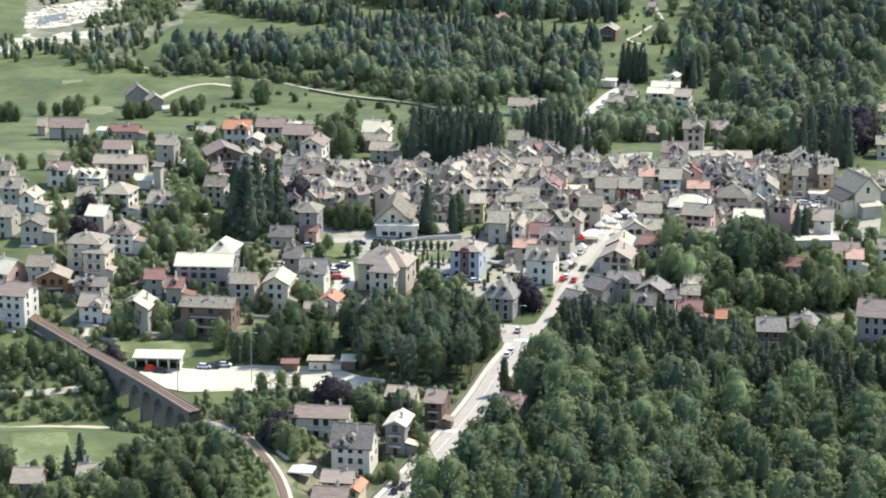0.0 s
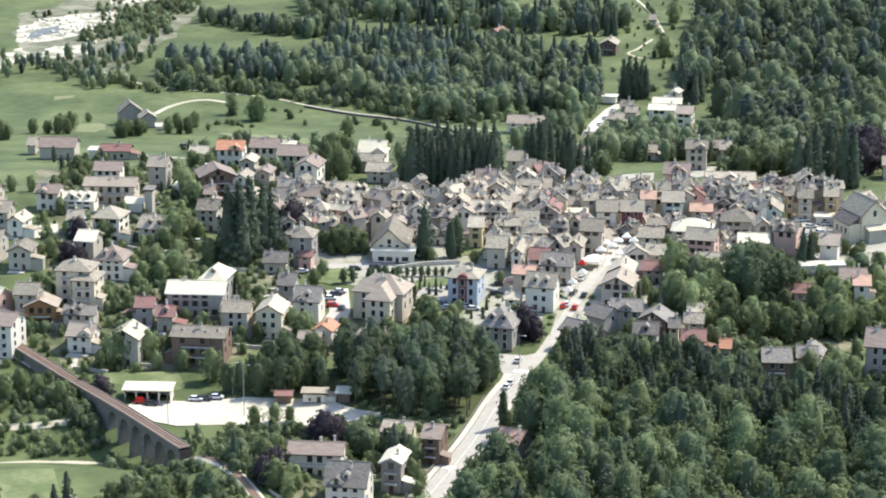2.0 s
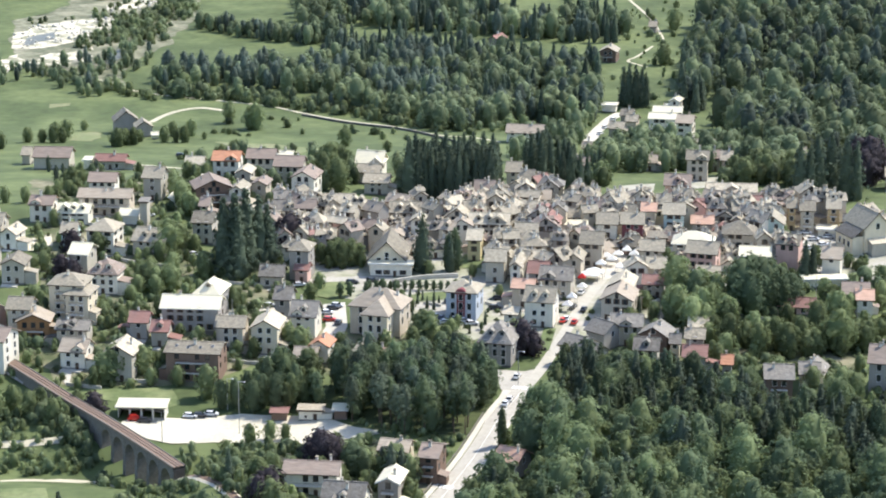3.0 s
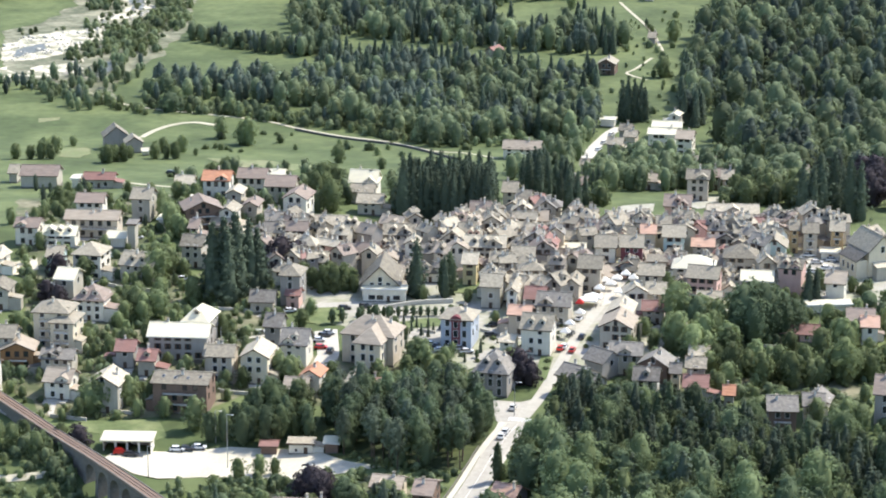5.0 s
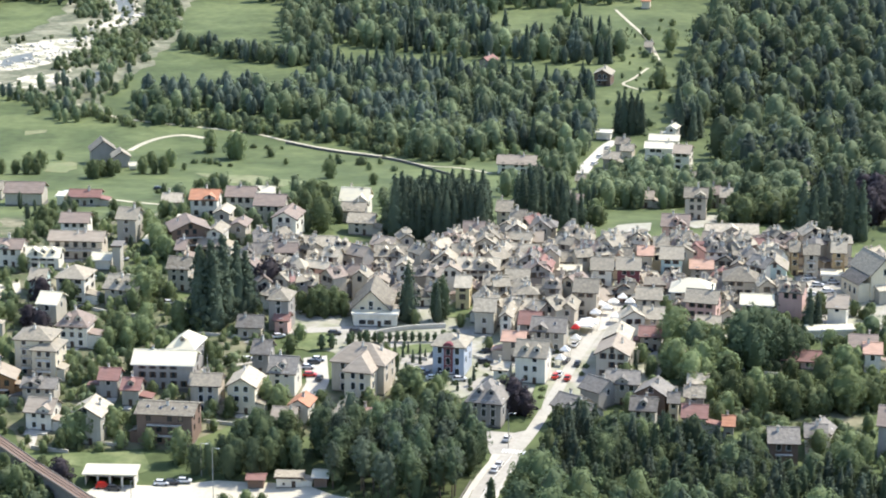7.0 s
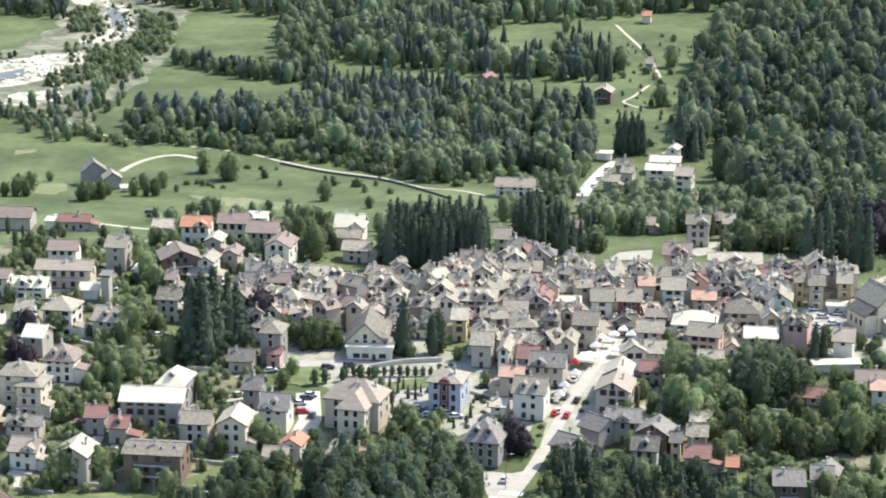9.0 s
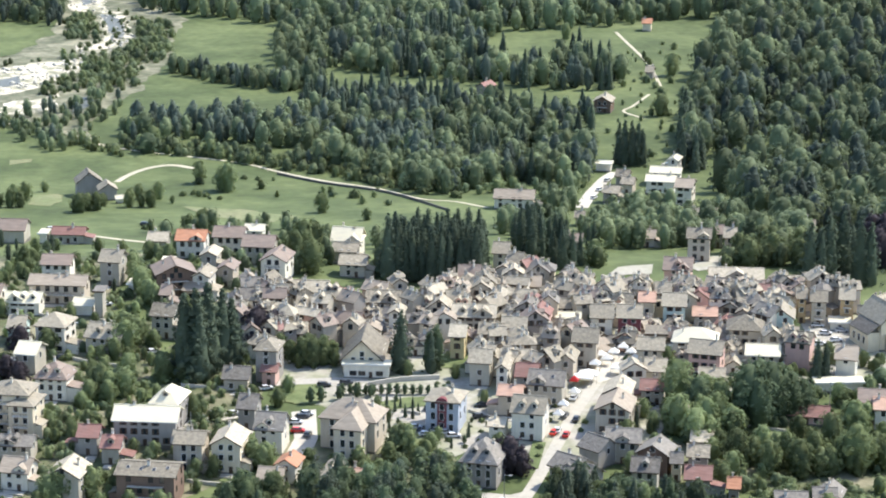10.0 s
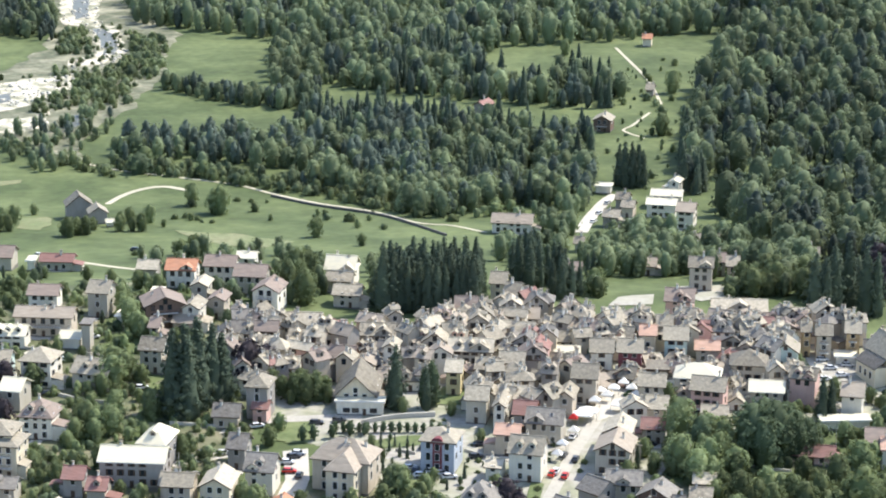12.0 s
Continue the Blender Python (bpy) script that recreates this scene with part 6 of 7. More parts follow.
wood("woodland", [[(x, y - 2) for x, y in BELT_FRONT[4:]] + [(x, y + 26) for x, y in BELT_FRONT[:3:-1]]], ("far_broad", "far_broad"), 6.8, 37, "rounded light green broadleaf trees before the pine belt", (0.85, 1.4))
wood("woodland", [[(-60.9, 1300.9), (-38.4, 1277.2), (14.8, 1295.1), (18, 1322), (-29.6, 1338), (-57, 1332.1)]], ("far_spruce", "far_spruce", "far_pine"), 5.6, 22, "dark conifer wood on the valley floor", (0.7, 1.4))
wood("woodland", [[(14.8, 1295.1), (49.8, 1290), (79.9, 1296), (80, 1310), (56.8, 1314), (18, 1318)]], ("far_broad", "far_spruce", "far_broad"), 7.0, 39, "light broadleaf trees and spruces at the meadow edge", (0.6, 1.1))
wood("woodland", [[(-52.3, 1416.4), (-28.3, 1402.9), (3.9, 1381.7), (23.9, 1375.1), (69.2, 1362.4), (97.5, 1360.7), (99.3, 1386.5), (70.9, 1398.2), (36.3, 1418.1), (31, 1448.1), (34.6, 1478.8), (10, 1532.3), (-34.8, 1530), (-49.2, 1489)]], ("far_spruce", "far_pine", "far_broad", "far_broad",), 6.4, 23, "mixed woodland between the far meadows", (0.62, 1.4))
wood("woodland", [[(-136.3, 1400.5), (-105, 1375.7), (-75.2, 1357.7), (-52.3, 1351), (-51.7, 1403), (-77.1, 1387.1), (-106.6, 1395.3), (-131.9, 1414.7)]], ("far_broad", "far_pine", "far_broad",), 4.8, 24, "line of trees between two meadows", (0.5, 0.95))
wood("woodland", [[(-86.4, 1536.2), (-53, 1504.5), (35.1, 1501.9), (48, 1517), (80.3, 1527.3), (122.6, 1537.7), (163.5, 1559.3), (179.9, 1559.5), (197, 1708.5), (-196.1, 1697.8), (-172.2, 1584.1), (-136.9, 1560.8)]], ("far_broad", "far_broad", "far_broad", "far_pine", "far_broad", "far_broad",), 8.6, 25, "dense far woodland at the foot of the slope", (0.75, 1.6))
wood("woodland", [[(114.7, 1197.6), (123.4, 1151.4), (131.5, 1101.4), (143.2, 1055), (154.5, 1017.5), (174.4, 990.5), (308.4, 1708.9), (197, 1708.5), (176.6, 1559.4), (146.1, 1420.3), (130.1, 1317.1)]], ("far_pine", "far_broad", "far_broad", "far_broad", "far_broad", "far_pine", "far_broad", "far_broad",), 8.4, 26, "thick mixed forest on the valley side", (0.75, 1.8), [(138.3, 1198.5, 13), (149.6, 1209.3, 13), (162, 1217.4, 13), (173.5, 1218.3, 13), (184.4, 1215, 13), (127.3, 1188.2, 13), (121.9, 1183.2, 13)])
wood("woodland", [[(114.2, 1192.7), (126.8, 1183.4), (130.3, 1292.3), (127.3, 1317.1)]], ("far_spruce",), 5, 27, "stand of tall dark spruces", (1.0, 1.3))
wood("woodland", [[(-242.2, 1546.6), (-210.2, 1527), (-212, 1584.1), (-237, 1639.1), (-266.8, 1695.1), (-323.4, 1694.1), (-284.2, 1498.6), (-256, 1515.7)]], ("far_broad", "far_pine",), 7, 28, "dark woodland beside the river", (0.62, 1.4))
wood("thicket", [[(-206.9, 1442.5), (-165.9, 1451.5), (-161.3, 1490.1), (-165.1, 1536.3), (-147.4, 1536.4), (-136.3, 1458.5), (-152.4, 1414.1), (-168.5, 1358), (-190.9, 1338.7), (-201.3, 1351.5), (-184.6, 1391.6), (-176.9, 1421)], [(-201.5, 1488.8), (-184, 1497.5), (-193.8, 1559.3), (-212.1, 1550.9)], [(-175.9, 1413.5), (-139.3, 1428.9), (-145.8, 1520.6), (-168.5, 1551.9), (-159.5, 1474.6)], [(-209.5, 1285.6), (-182.9, 1286), (-162.3, 1311.5), (-160.4, 1297.7), (-180.9, 1272.9), (-207.2, 1272.2)], [(-201.5, 1488.8), (-183.4, 1492.9), (-191.1, 1551.4), (-208.4, 1559.1)], [(-169.6, 1345.2), (-146.1, 1359.4), (-143.6, 1414.4), (-175.9, 1413.5)]], ("shrub", "shrub",), 6.5, 29, "scrub and young trees on the river bank", (0.22, 0.5))
wood("woodland", [[(66.7, 1029.8), (77.2, 1015.3), (91.1, 1031.4), (101.8, 1087.8), (92.8, 1100.2), (78.2, 1085.7)]], ("far_broad", "far_broad",), 6, 30, "garden trees behind the old town", (0.6, 0.9))
wood("woodland", [[(119.6, 989), (130.5, 966.3), (141.9, 989.6), (142.2, 1048), (128.3, 1040.7)]], ("far_broad", "far_broad",), 6, 31, "rounded garden trees above the roofs", (0.95, 1.4))

wood("woodland", [[(-1.9, 1182.1), (28.9, 1190.0), (51.2, 1194.5), (67.1, 1213.9), (81.5, 1234.3), (75.7, 1198.5), (62.4, 1117.4), (57.8, 1150.6), (51.6, 1171.8), (30.8, 1167.4), (13.7, 1142.3)]], ("far_broad", "far_broad", "far_pine"), 7.0, 33, "light green trees at the front of the wood", (0.8, 1.4), [(37, 1106, 15)])
wood("woodland", [[(51.1, 1160.6), (62.9, 1113.4), (57.3, 1051.0), (46.6, 1029.0), (29.7, 1028.1), (26.6, 1081.0), (35.9, 1094.9), (47.3, 1096.0)]], ("far_broad", "far_broad"), 6.5, 34, "garden trees below the farmhouse", (0.5, 1.0), [(37, 1092, 15), (37, 1075, 10)])

wood("thicket", [[(106.3, 952.9), (118.5, 957.0), (121.9, 983.2), (113.6, 989.3), (107.5, 971.2)], [(58.1, 956.3), (66.0, 958.3), (65.4, 994.3), (60.3, 994.1)]], ("far_broad", "shrub"), 5.0, 35, "bushes and small trees at the back of the old town", (0.3, 0.65))

wood("woodland", [[(-81.0, 1511.3), (-60.3, 1528.8), (-51.4, 1430.5), (-52.9, 1364.3), (-68.2, 1357.8), (-79.5, 1416.2)]], ("far_broad", "far_broad"), 7.5, 36, "light green trees at the corner of a meadow", (0.7, 1.3))
wood("woodland", [[(113.1, 985.3), (141.5, 1000.2), (136.9, 955.9), (115.8, 958.9)]], ("far_broad", "park"), 5.5, 37, "rounded green trees behind the last roofs", (0.6, 0.95))

# ---- single trees ----
for row, y in enumerate((937.5, 942, 946.5, 951, 956, 961, 966, 971)):
    for k in range(12):
        x = -11.5 + 3.1 * k + (1.5 if row % 2 else 0) + random.uniform(-0.6, 0.6)
        if x < 24.5 - 0.5 * (8 - row):
            tree(random.choice(("spruce2", "spruce3")), x, y + random.uniform(-1, 1), random.uniform(0.7, 1.1) * (1.0 if row < 4 else 0.86), "tall dark spruce in a dense stand", "spruces of the dense stand")
tree("spruce2", 39.2, 1000.4, 0.91)
tree("spruce2", 42.3, 1000.4, 0.96)
tree("spruce2", 37.1, 997.6, 0.82)
tree("spruce2", 40.7, 995, 0.89)
tree("spruce2", 43.6, 997.8, 0.85)
tree("spruce2", 46.5, 981, 0.74)
tree("spruce2", 50.5, 981.1, 0.79)
tree("spruce2", 48.7, 983.6, 0.84)
tree("spruce2", 52.5, 981.2, 0.69)
tree("spruce2", 63.8, 1000.9, 0.51)
tree("spruce2", 61.6, 998.1, 0.46)
tree("spruce2", 36.3, 1003, 0.74)
for x, y, k in ((36, 977, 1.0), (39.5, 972, 1.12), (43, 976, 0.98), (41, 981, 1.05), (34, 983, 0.9), (47, 960, 0.78), (50, 956, 0.88), (53.5, 958, 0.8), (56.5, 962, 0.7), (51, 964, 0.84)):
    tree("spruce1", x, y, k)
tree("broad2", -37.4, 941.3, 1.1)
tree("cedar", -71, 832.7, 1.43)
tree("cedar", -67.4, 833.8, 1.52)
tree("cedar", -64.2, 839.3, 1.54)
tree("cedar", -60.3, 844.9, 1.36)
tree("cedar", -57.6, 847, 1.17)
tree("cedar", -66.3, 831, 1.33)
tree("spruce1", 133.8, 935.4, 1.26)
tree("spruce1", 141, 938.9, 1.37)
tree("spruce1", 146.4, 942.4, 1.38)
tree("spruce1", 151, 935.7, 1.37)
tree("spruce1", 137.7, 935.5, 1.15)
tree("spruce1", 154.8, 935.7, 1.26)
tree("spruce1", 123.3, 843.9, 0.66)
tree("spruce1", -5.4, 843.2, 1.16)
tree("spruce1", 3.9, 843.3, 0.79)
tree("pine1", 5.6, 845.6, 1.00)
tree("pine1", 3.1, 844.6, 0.85)
tree("spruce1", 87.9, 1204.8, 1.07)
tree("spruce1", 90.1, 1200.8, 1.18)
tree("spruce1", 93.3, 1200.7, 1.16)
tree("spruce1", 96.3, 1201.6, 1.08)
tree("spruce1", 98.3, 1201.6, 0.94)
tree("broad3", 97.5, 807, 1.46)
tree("broad3", 104.2, 808.4, 1.52)
tree("broad3", 110.3, 811.3, 1.23)
tree("broad3", 114.7, 813.6, 0.98)
tree("broad3", 100.3, 803.7, 1.21)
tree("broad1", 85, 812.4, 1.14)
tree("broad1", 89.3, 807.2, 1.20)
tree("broad1", 90.9, 792.1, 1.04)
tree("broad1", 79.4, 788.5, 0.83)
tree("broad1", 84.1, 788.3, 0.86)
tree("broad1", 77.1, 815.6, 1.43)
tree("broad1", 118.8, 880.5, 0.86)
tree("broad1", 132.3, 805.7, 0.78)
tree("broad1", 127.6, 801.7, 0.99)
tree("broad1", 118.6, 817.8, 0.43)
tree("broad2", 95.5, 776.9, 0.76)
tree("broad2", 105.1, 778.7, 0.89)
tree("broad2", 113.1, 779.6, 0.89)
tree("broad2", 120.7, 777.9, 0.83)
tree("broad2", 128.5, 777.9, 0.83)
tree("broad2", 99.8, 774.2, 0.75)
tree("broad2", 116.7, 772.4, 0.76)
tree("broad2", 124.5, 772.5, 0.63)
tree("broad2", 108.6, 770.1, 0.69)
tree("broad2", 132.9, 776.2, 0.76)
tree("broad2", -41.6, 965.6, 1.25)
tree("broad2", -37.9, 970.1, 1.15)
tree("broad2", -43.8, 953.3, 1.08)
tree("broad2", -50.5, 868.8, 0.84)
tree("broad2", -53.8, 865.8, 0.84)
tree("broad2", -29.5, 849.9, 0.82)
tree("broad2", -34.7, 849.9, 0.75)
tree("broad2", -39.9, 852.2, 0.62)
tree("broad2", -27, 850.9, 0.66)
tree("broad1", -90.9, 848.5, 1.05)
tree("broad1", -93.7, 843.6, 0.69)
tree("broad1", -95.3, 816.9, 0.78)
tree("broad1", -101.8, 816.9, 0.67)
tree("broad1", -91.5, 812.9, 0.78)
tree("broad1", -86.7, 813.5, 0.89)
tree("broad1", -77.7, 828.5, 0.90)
tree("broad1", -98.5, 804.5, 0.44)
tree("broad1", -105.8, 789.1, 0.54)
tree("broad1", -92.1, 902.9, 0.99)
tree("broad1", -97.5, 925.5, 0.76)
tree("broad1", -86.5, 893.8, 0.73)
tree("broad1", -46.2, 773.1, 0.68)
tree("broad1", -42.3, 771.4, 0.74)
tree("broad1", -6.1, 780.4, 0.82)
tree("broad1", -2.9, 780.5, 0.88)
tree("broad1", -72, 830.1, 0.57)
tree("broad1", -94.8, 789.2, 0.54)
tree("broad0", -85.3, 1054.2, 0.86)
tree("broad0", -90.3, 1049.7, 0.71)
tree("broad0", -40.8, 1096, 0.85)
tree("broad0", -22.1, 1074.9, 0.52)
tree("broad0", -86.5, 936.5, 0.72)
tree("broad0", -138.1, 949.4, 0.92)
tree("broad0", -114.7, 848, 0.89)
tree("purple", -51.1, 863.8, 1.63)
tree("purple", -45.9, 864.2, 1.45)
tree("purple", -123.2, 847.9, 1.08)
house(-125.6, 1116.6, 3.2, 3, 2.5, 14, shape='side', walls='white', roof='sheet', near=False, chimneys=0, name='porch_building')
tree("broad1", -97, 1165.5, 0.96)
tree("broad1", -83.4, 1147.1, 1.19)
tree("broad1", -86, 1149.5, 0.99)
tree("broad1", -118.9, 1126.8, 0.66)
tree("broad1", -110.8, 1127.3, 0.73)
tree("broad1", -121.9, 1122.7, 0.55)
tree("broad1", -166, 1124, 0.73)
tree("broad1", -169.9, 1119.7, 0.70)
tree("broad1", -104.1, 1118.8, 0.32)
tree("broad1", -161.2, 1145.1, 0.45)
tree("broad1", 78.7, 1495.3, 0.89)
tree("broad1", 115.3, 1304.4, 1.06)
tree("broad1", 129.4, 1400.1, 1.14)
for x, y, k in ((-141.6, 1094.6, 0.62), (-138.5, 1092.0, 0.74), (-136.2, 1097.9, 0.66), (-133.1, 1098.4, 0.7), (-132.1, 1109.2, 0.5)):
    tree("broad0", x + random.uniform(-1, 1), y, k * 1.15, "slim dark green tree beside the stone chapel")

for x, y, k in ((-43.2, 855.6, 0.7), (-40.0, 852.1, 0.62), (-36.5, 850.7, 0.75), (-32.5, 848.2, 0.8), (-28.8, 851.0, 0.66), (-34.4, 855.5, 0.72), (-26.1, 848.5, 0.5)):
    tree("broad2", x, y, k)
drape("lawn", "lawn", [(-42.7, 818.7), (-40.6, 832.0), (-30.3, 833.0), (-28.2, 826.2), (-30.6, 816.1)], "meadow", 0.27, 4, "mown lawn beside the tree row", "lawn")
drape("lawn", "lawn", [(90.5, 789.4), (99, 786), (110.1, 796.1), (109, 808), (96.7, 806.1)], "meadow", 0.3, 4, "open lawn between the grove trees", "lawn")
drape("lawn", "lawn", [(4.5, 846.9), (21.1, 846.2), (22.5, 858), (9.0, 862)], "meadow", 0.34, 4, "small green garden behind the tree row", "lawn")
drape("lawn", "lawn", [(-8.8, 812.1), (5.8, 815.8), (5.5, 822.9), (-4, 821.6), (-13.4, 817.5)], "meadow", 0.36, 4, "grass strip before the tree row", "lawn")
drape("lawn", "lawn", [(30.3, 771.1), (34.2, 770.9), (37.1, 788.6), (33.4, 789.7)], "meadow", 0.34, 4, "narrow green garden beside the street", "lawn")
for x, y, k in ((36.2, 792.6, 0.5), (37.0, 799.4, 0.6), (38.6, 804.2, 0.7), (39.6, 809.0, 0.5), (41.0, 815.2, 0.6), (35.0, 785.0, 0.7), (34.4, 779.0, 0.6), (47.6, 797.0, 0.6), (49.0, 803.0, 0.7)):
    tree("bush", x, y, k)

# ---- street trees by the assembly hall ----
for k in range(14):
    u = k / 13
    tree("pollard", -22.9 + u * 30.7, 824.6 + u * 0.0, random.uniform(0.95, 1.15), group="pollarded street trees")
for x, y, k in ((-32.1, 817.8, 1.55), (-29.0, 818.5, 1.5), (-23.6, 820.3, 1.3), (-18.5, 822.1, 1.45), (-14.2, 822.7, 1.2)):
    tree("pollard", x, y, k, group="pollarded street trees")
for x, y in ((-9.2, 808.9), (-6.8, 811.1), (-3.7, 806.8), (-1.5, 805.7), (-5.2, 814.3), (-9.3, 816.4), (0.1, 809.6)):
    tree("cypress", x, y, random.uniform(0.5, 0.7))
tree("broad0", -41.7, 815.1, 0.62)
tree("bush", -96.8, 1139.3, 1.14)
tree("bush", -101.3, 1136.6, 1.06)
tree("bush", -91.7, 1134.4, 0.98)
tree("bush", -85.3, 1128.4, 0.81)
tree("bush", -78.3, 1174, 0.93)
tree("bush", -72.1, 1172.1, 0.84)
tree("bush", -28.4, 1132.3, 1.78)
tree("bush", -107.9, 1052.7, 0.90)
tree("bush", -0.4, 1142, 1.63)
tree("bush", 13.7, 1132.4, 1.62)
tree("cypress", 54.6, 880.7, 0.93)
tree("cypress", 64, 799.4, 1.05)
tree("cypress", -7.2, 845.5, 1.77)
tree("cypress", 55.9, 873, 0.57)
tree("purple", 161.8, 972.2, 2.00)
tree("purple", 165.5, 967.2, 2.11)
tree("purple", 162.3, 961.3, 1.68)
tree("purple", 170.6, 977.9, 1.47)
tree("pine2", 137.3, 957.3, 0.82)
tree("pine2", 140.1, 953.7, 0.99)
tree("pine2", 144.5, 953.7, 1.06)
tree("pine2", 147.5, 951.4, 1.02)
tree("pine2", 150.8, 951.4, 1.09)
tree("pine2", 154.5, 953.7, 0.99)
tree("broad2", -180, 1103.6, 0.59)
tree("broad2", -169.1, 1103.7, 0.69)
tree("broad2", -164.8, 1103.9, 0.59)
tree("broad2", -173.6, 1103.6, 0.52)
tree("broad2", -187.9, 1082.6, 0.58)
tree("broad2", -190.4, 1082.7, 0.80)
tree("broad2", -194.2, 1082.9, 0.66)
tree("broad2", -120.8, 1107.7, 0.59)
tree("broad2", -111.9, 1108.5, 0.66)
tree("broad2", -115.7, 1108.2, 0.52)
tree("broad1", -158, 917.8, 0.60)
tree("broad1", -150.5, 917.5, 0.59)
tree("broad1", -163.3, 917.9, 0.56)
tree("broad1", -142, 939.2, 0.51)
tree("broad1", -136.8, 933.1, 0.56)
tree("broad1", -96.2, 916.3, 0.72)
tree("broad1", -91.2, 908.4, 0.71)
tree("broad1", -92.7, 859.9, 0.94)
tree("broad1", -88.4, 857, 0.87)
tree("broad1", -89, 895.3, 0.84)
tree("broad1", -130.8, 833.3, 0.66)
tree("broad1", -87.6, 827.8, 0.78)
tree("broad1", -93.9, 814.9, 0.90)
tree("broad1", -97.1, 809, 0.64)
tree("broad1", -91.5, 809.1, 0.64)
tree("broad1", -98.4, 803.2, 0.51)
tree("broad1", -104.9, 787.2, 0.37)
tree("broad1", -129.3, 803.2, 0.51)
tree("broad1", -108.3, 792.3, 0.51)
tree("purple", -124.1, 827, 0.88)
tree("purple", -119.5, 820.9, 0.90)
tree("cedar", -97.5, 636, 0.62)
tree("cedar", -100.6, 634, 0.48)
tree("pine1", 17.8, 694.5, 0.78)
tree("spruce1", -54.8, 650.2, 0.55)
tree("spruce1", 48.3, 742.5, 0.77)
tree("purple", -32.1, 677.9, 1.34)
tree("purple", -28.9, 678, 1.17)
tree("purple", -34.5, 677.7, 1.09)
tree("purple", -43.4, 640.1, 1.19)
tree("purple", -46.2, 637.5, 0.95)
tree("purple", 26.4, 770, 1.03)
tree("purple", 29, 767.6, 0.94)
tree("purple", -99.2, 718.6, 0.89)
tree("broad1", -23.1, 675.8, 0.84)
tree("broad1", -19.9, 673.6, 0.76)
tree("broad1", -11.8, 671.5, 0.97)
tree("broad1", -7.8, 667.2, 0.83)
tree("broad1", -19.7, 667.2, 0.41)
tree("broad1", -37.5, 644.6, 0.40)
tree("broad1", -40.6, 644, 0.47)
tree("broad1", -97.5, 747, 1.07)
tree("broad1", -99.9, 744.8, 0.92)
tree("broad1", -89.1, 751.3, 0.85)
tree("broad1", -77.7, 742.7, 0.61)
tree("broad1", -68.3, 734, 0.98)
tree("broad1", -46.1, 772.5, 0.78)
tree("broad1", -43.2, 770, 0.70)
tree("broad2", -117.9, 718.1, 0.69)
tree("broad2", -127.7, 716.1, 0.75)
tree("broad2", -110.4, 713.1, 0.68)
tree("broad2", -123.7, 722.7, 0.69)
tree("broad2", -115.1, 722.8, 0.62)
tree("broad2", -132.5, 714.2, 0.82)
tree("broad2", -107.1, 713.9, 0.52)
tree("broad2", -104.9, 723, 0.55)
tree("broad2", -80.6, 630, 0.61)
tree("broad2", -105.3, 633.6, 0.55)
tree("broad2", -109.5, 631.7, 0.49)
tree("broad2", -116.5, 628, 0.98)

# ---- gardens ----
garden_trees([(-158.3, 1008.9), (-98.7, 992.2), (-60.5, 943.8), (-46.7, 905.2), (-40.6, 864.3), (-48.9, 810.1), (-48.3, 780), (-116.5, 767.6)], 62, ("broad0", "broad1", "broad2", "broad0", "broad3", "bush", "pine0", "bush"), 11, (0.3, 0.66))
garden_trees([(-150.9, 792.3), (-112.7, 797.7), (-57.4, 807.4), (-54.5, 762.2), (-70.7, 742.8), (-101.9, 740.1), (-142.5, 742.4)], 42, ("broad0", "broad1", "broad2", "bush", "broad3"), 12, (0.28, 0.6))
garden_trees([(77.8, 860.7), (102.1, 859.8), (144.8, 865.5), (149.8, 835.2), (139.8, 779.8), (70.2, 774)], 22, ("broad0", "broad1", "broad2", "bush"), 13, (0.4, 0.7))
garden_trees([(-45.4, 884.6), (-5.7, 864.7), (18.3, 836.6), (40.9, 815.2), (36.3, 780.8), (-26.4, 780.3), (-43.5, 827.2)], 30, ("broad0", "bush", "bush", "broad1"), 14, (0.3, 0.6))
wood("garden_trees_beyond", [[(57.2, 1029.4), (71.4, 1085.5), (83.7, 1099.7), (91.7, 1087.4), (104.3, 1101.4), (110.6, 1075.3), (123.2, 1088.6), (129.7, 1069.0), (119.6, 989.0), (111.5, 989.0), (95.6, 1001.9), (84.1, 998.9), (65.7, 998.3)]], ("far_broad", "far_broad",), 6.2, 15, "leafy garden trees behind the old town", (0.6, 1.15))
wood("garden_trees_beyond", [[(-106.1, 1055.7), (-56.3, 1057.1), (-12.4, 1027), (-8.9, 946.6), (-47.9, 925.7), (-66.9, 928.8), (-92.3, 937.6)]], ("far_broad", "far_broad",), 9, 16, "loose garden trees between the upper houses", (0.4, 0.75))
garden_trees([(-54, 660), (-40.6, 644), (-34, 633.3), (-21.6, 624.3), (-9.7, 631.7), (-3.8, 654.9), (-7.2, 694), (-24.1, 705.6), (-57.6, 705.9)], 34, ("broad0", "broad1", "bush", "broad2", "bush"), 17, (0.3, 0.7))
drape("terrace", "terrace", [(-132.9, 762.2), (-129.1, 762.9), (-123.4, 746.1), (-123.9, 742.4), (-131.7, 752)], "kerb_stone", 0.6, 4, "sunlit pale concrete ramp beside the railway", "yard")

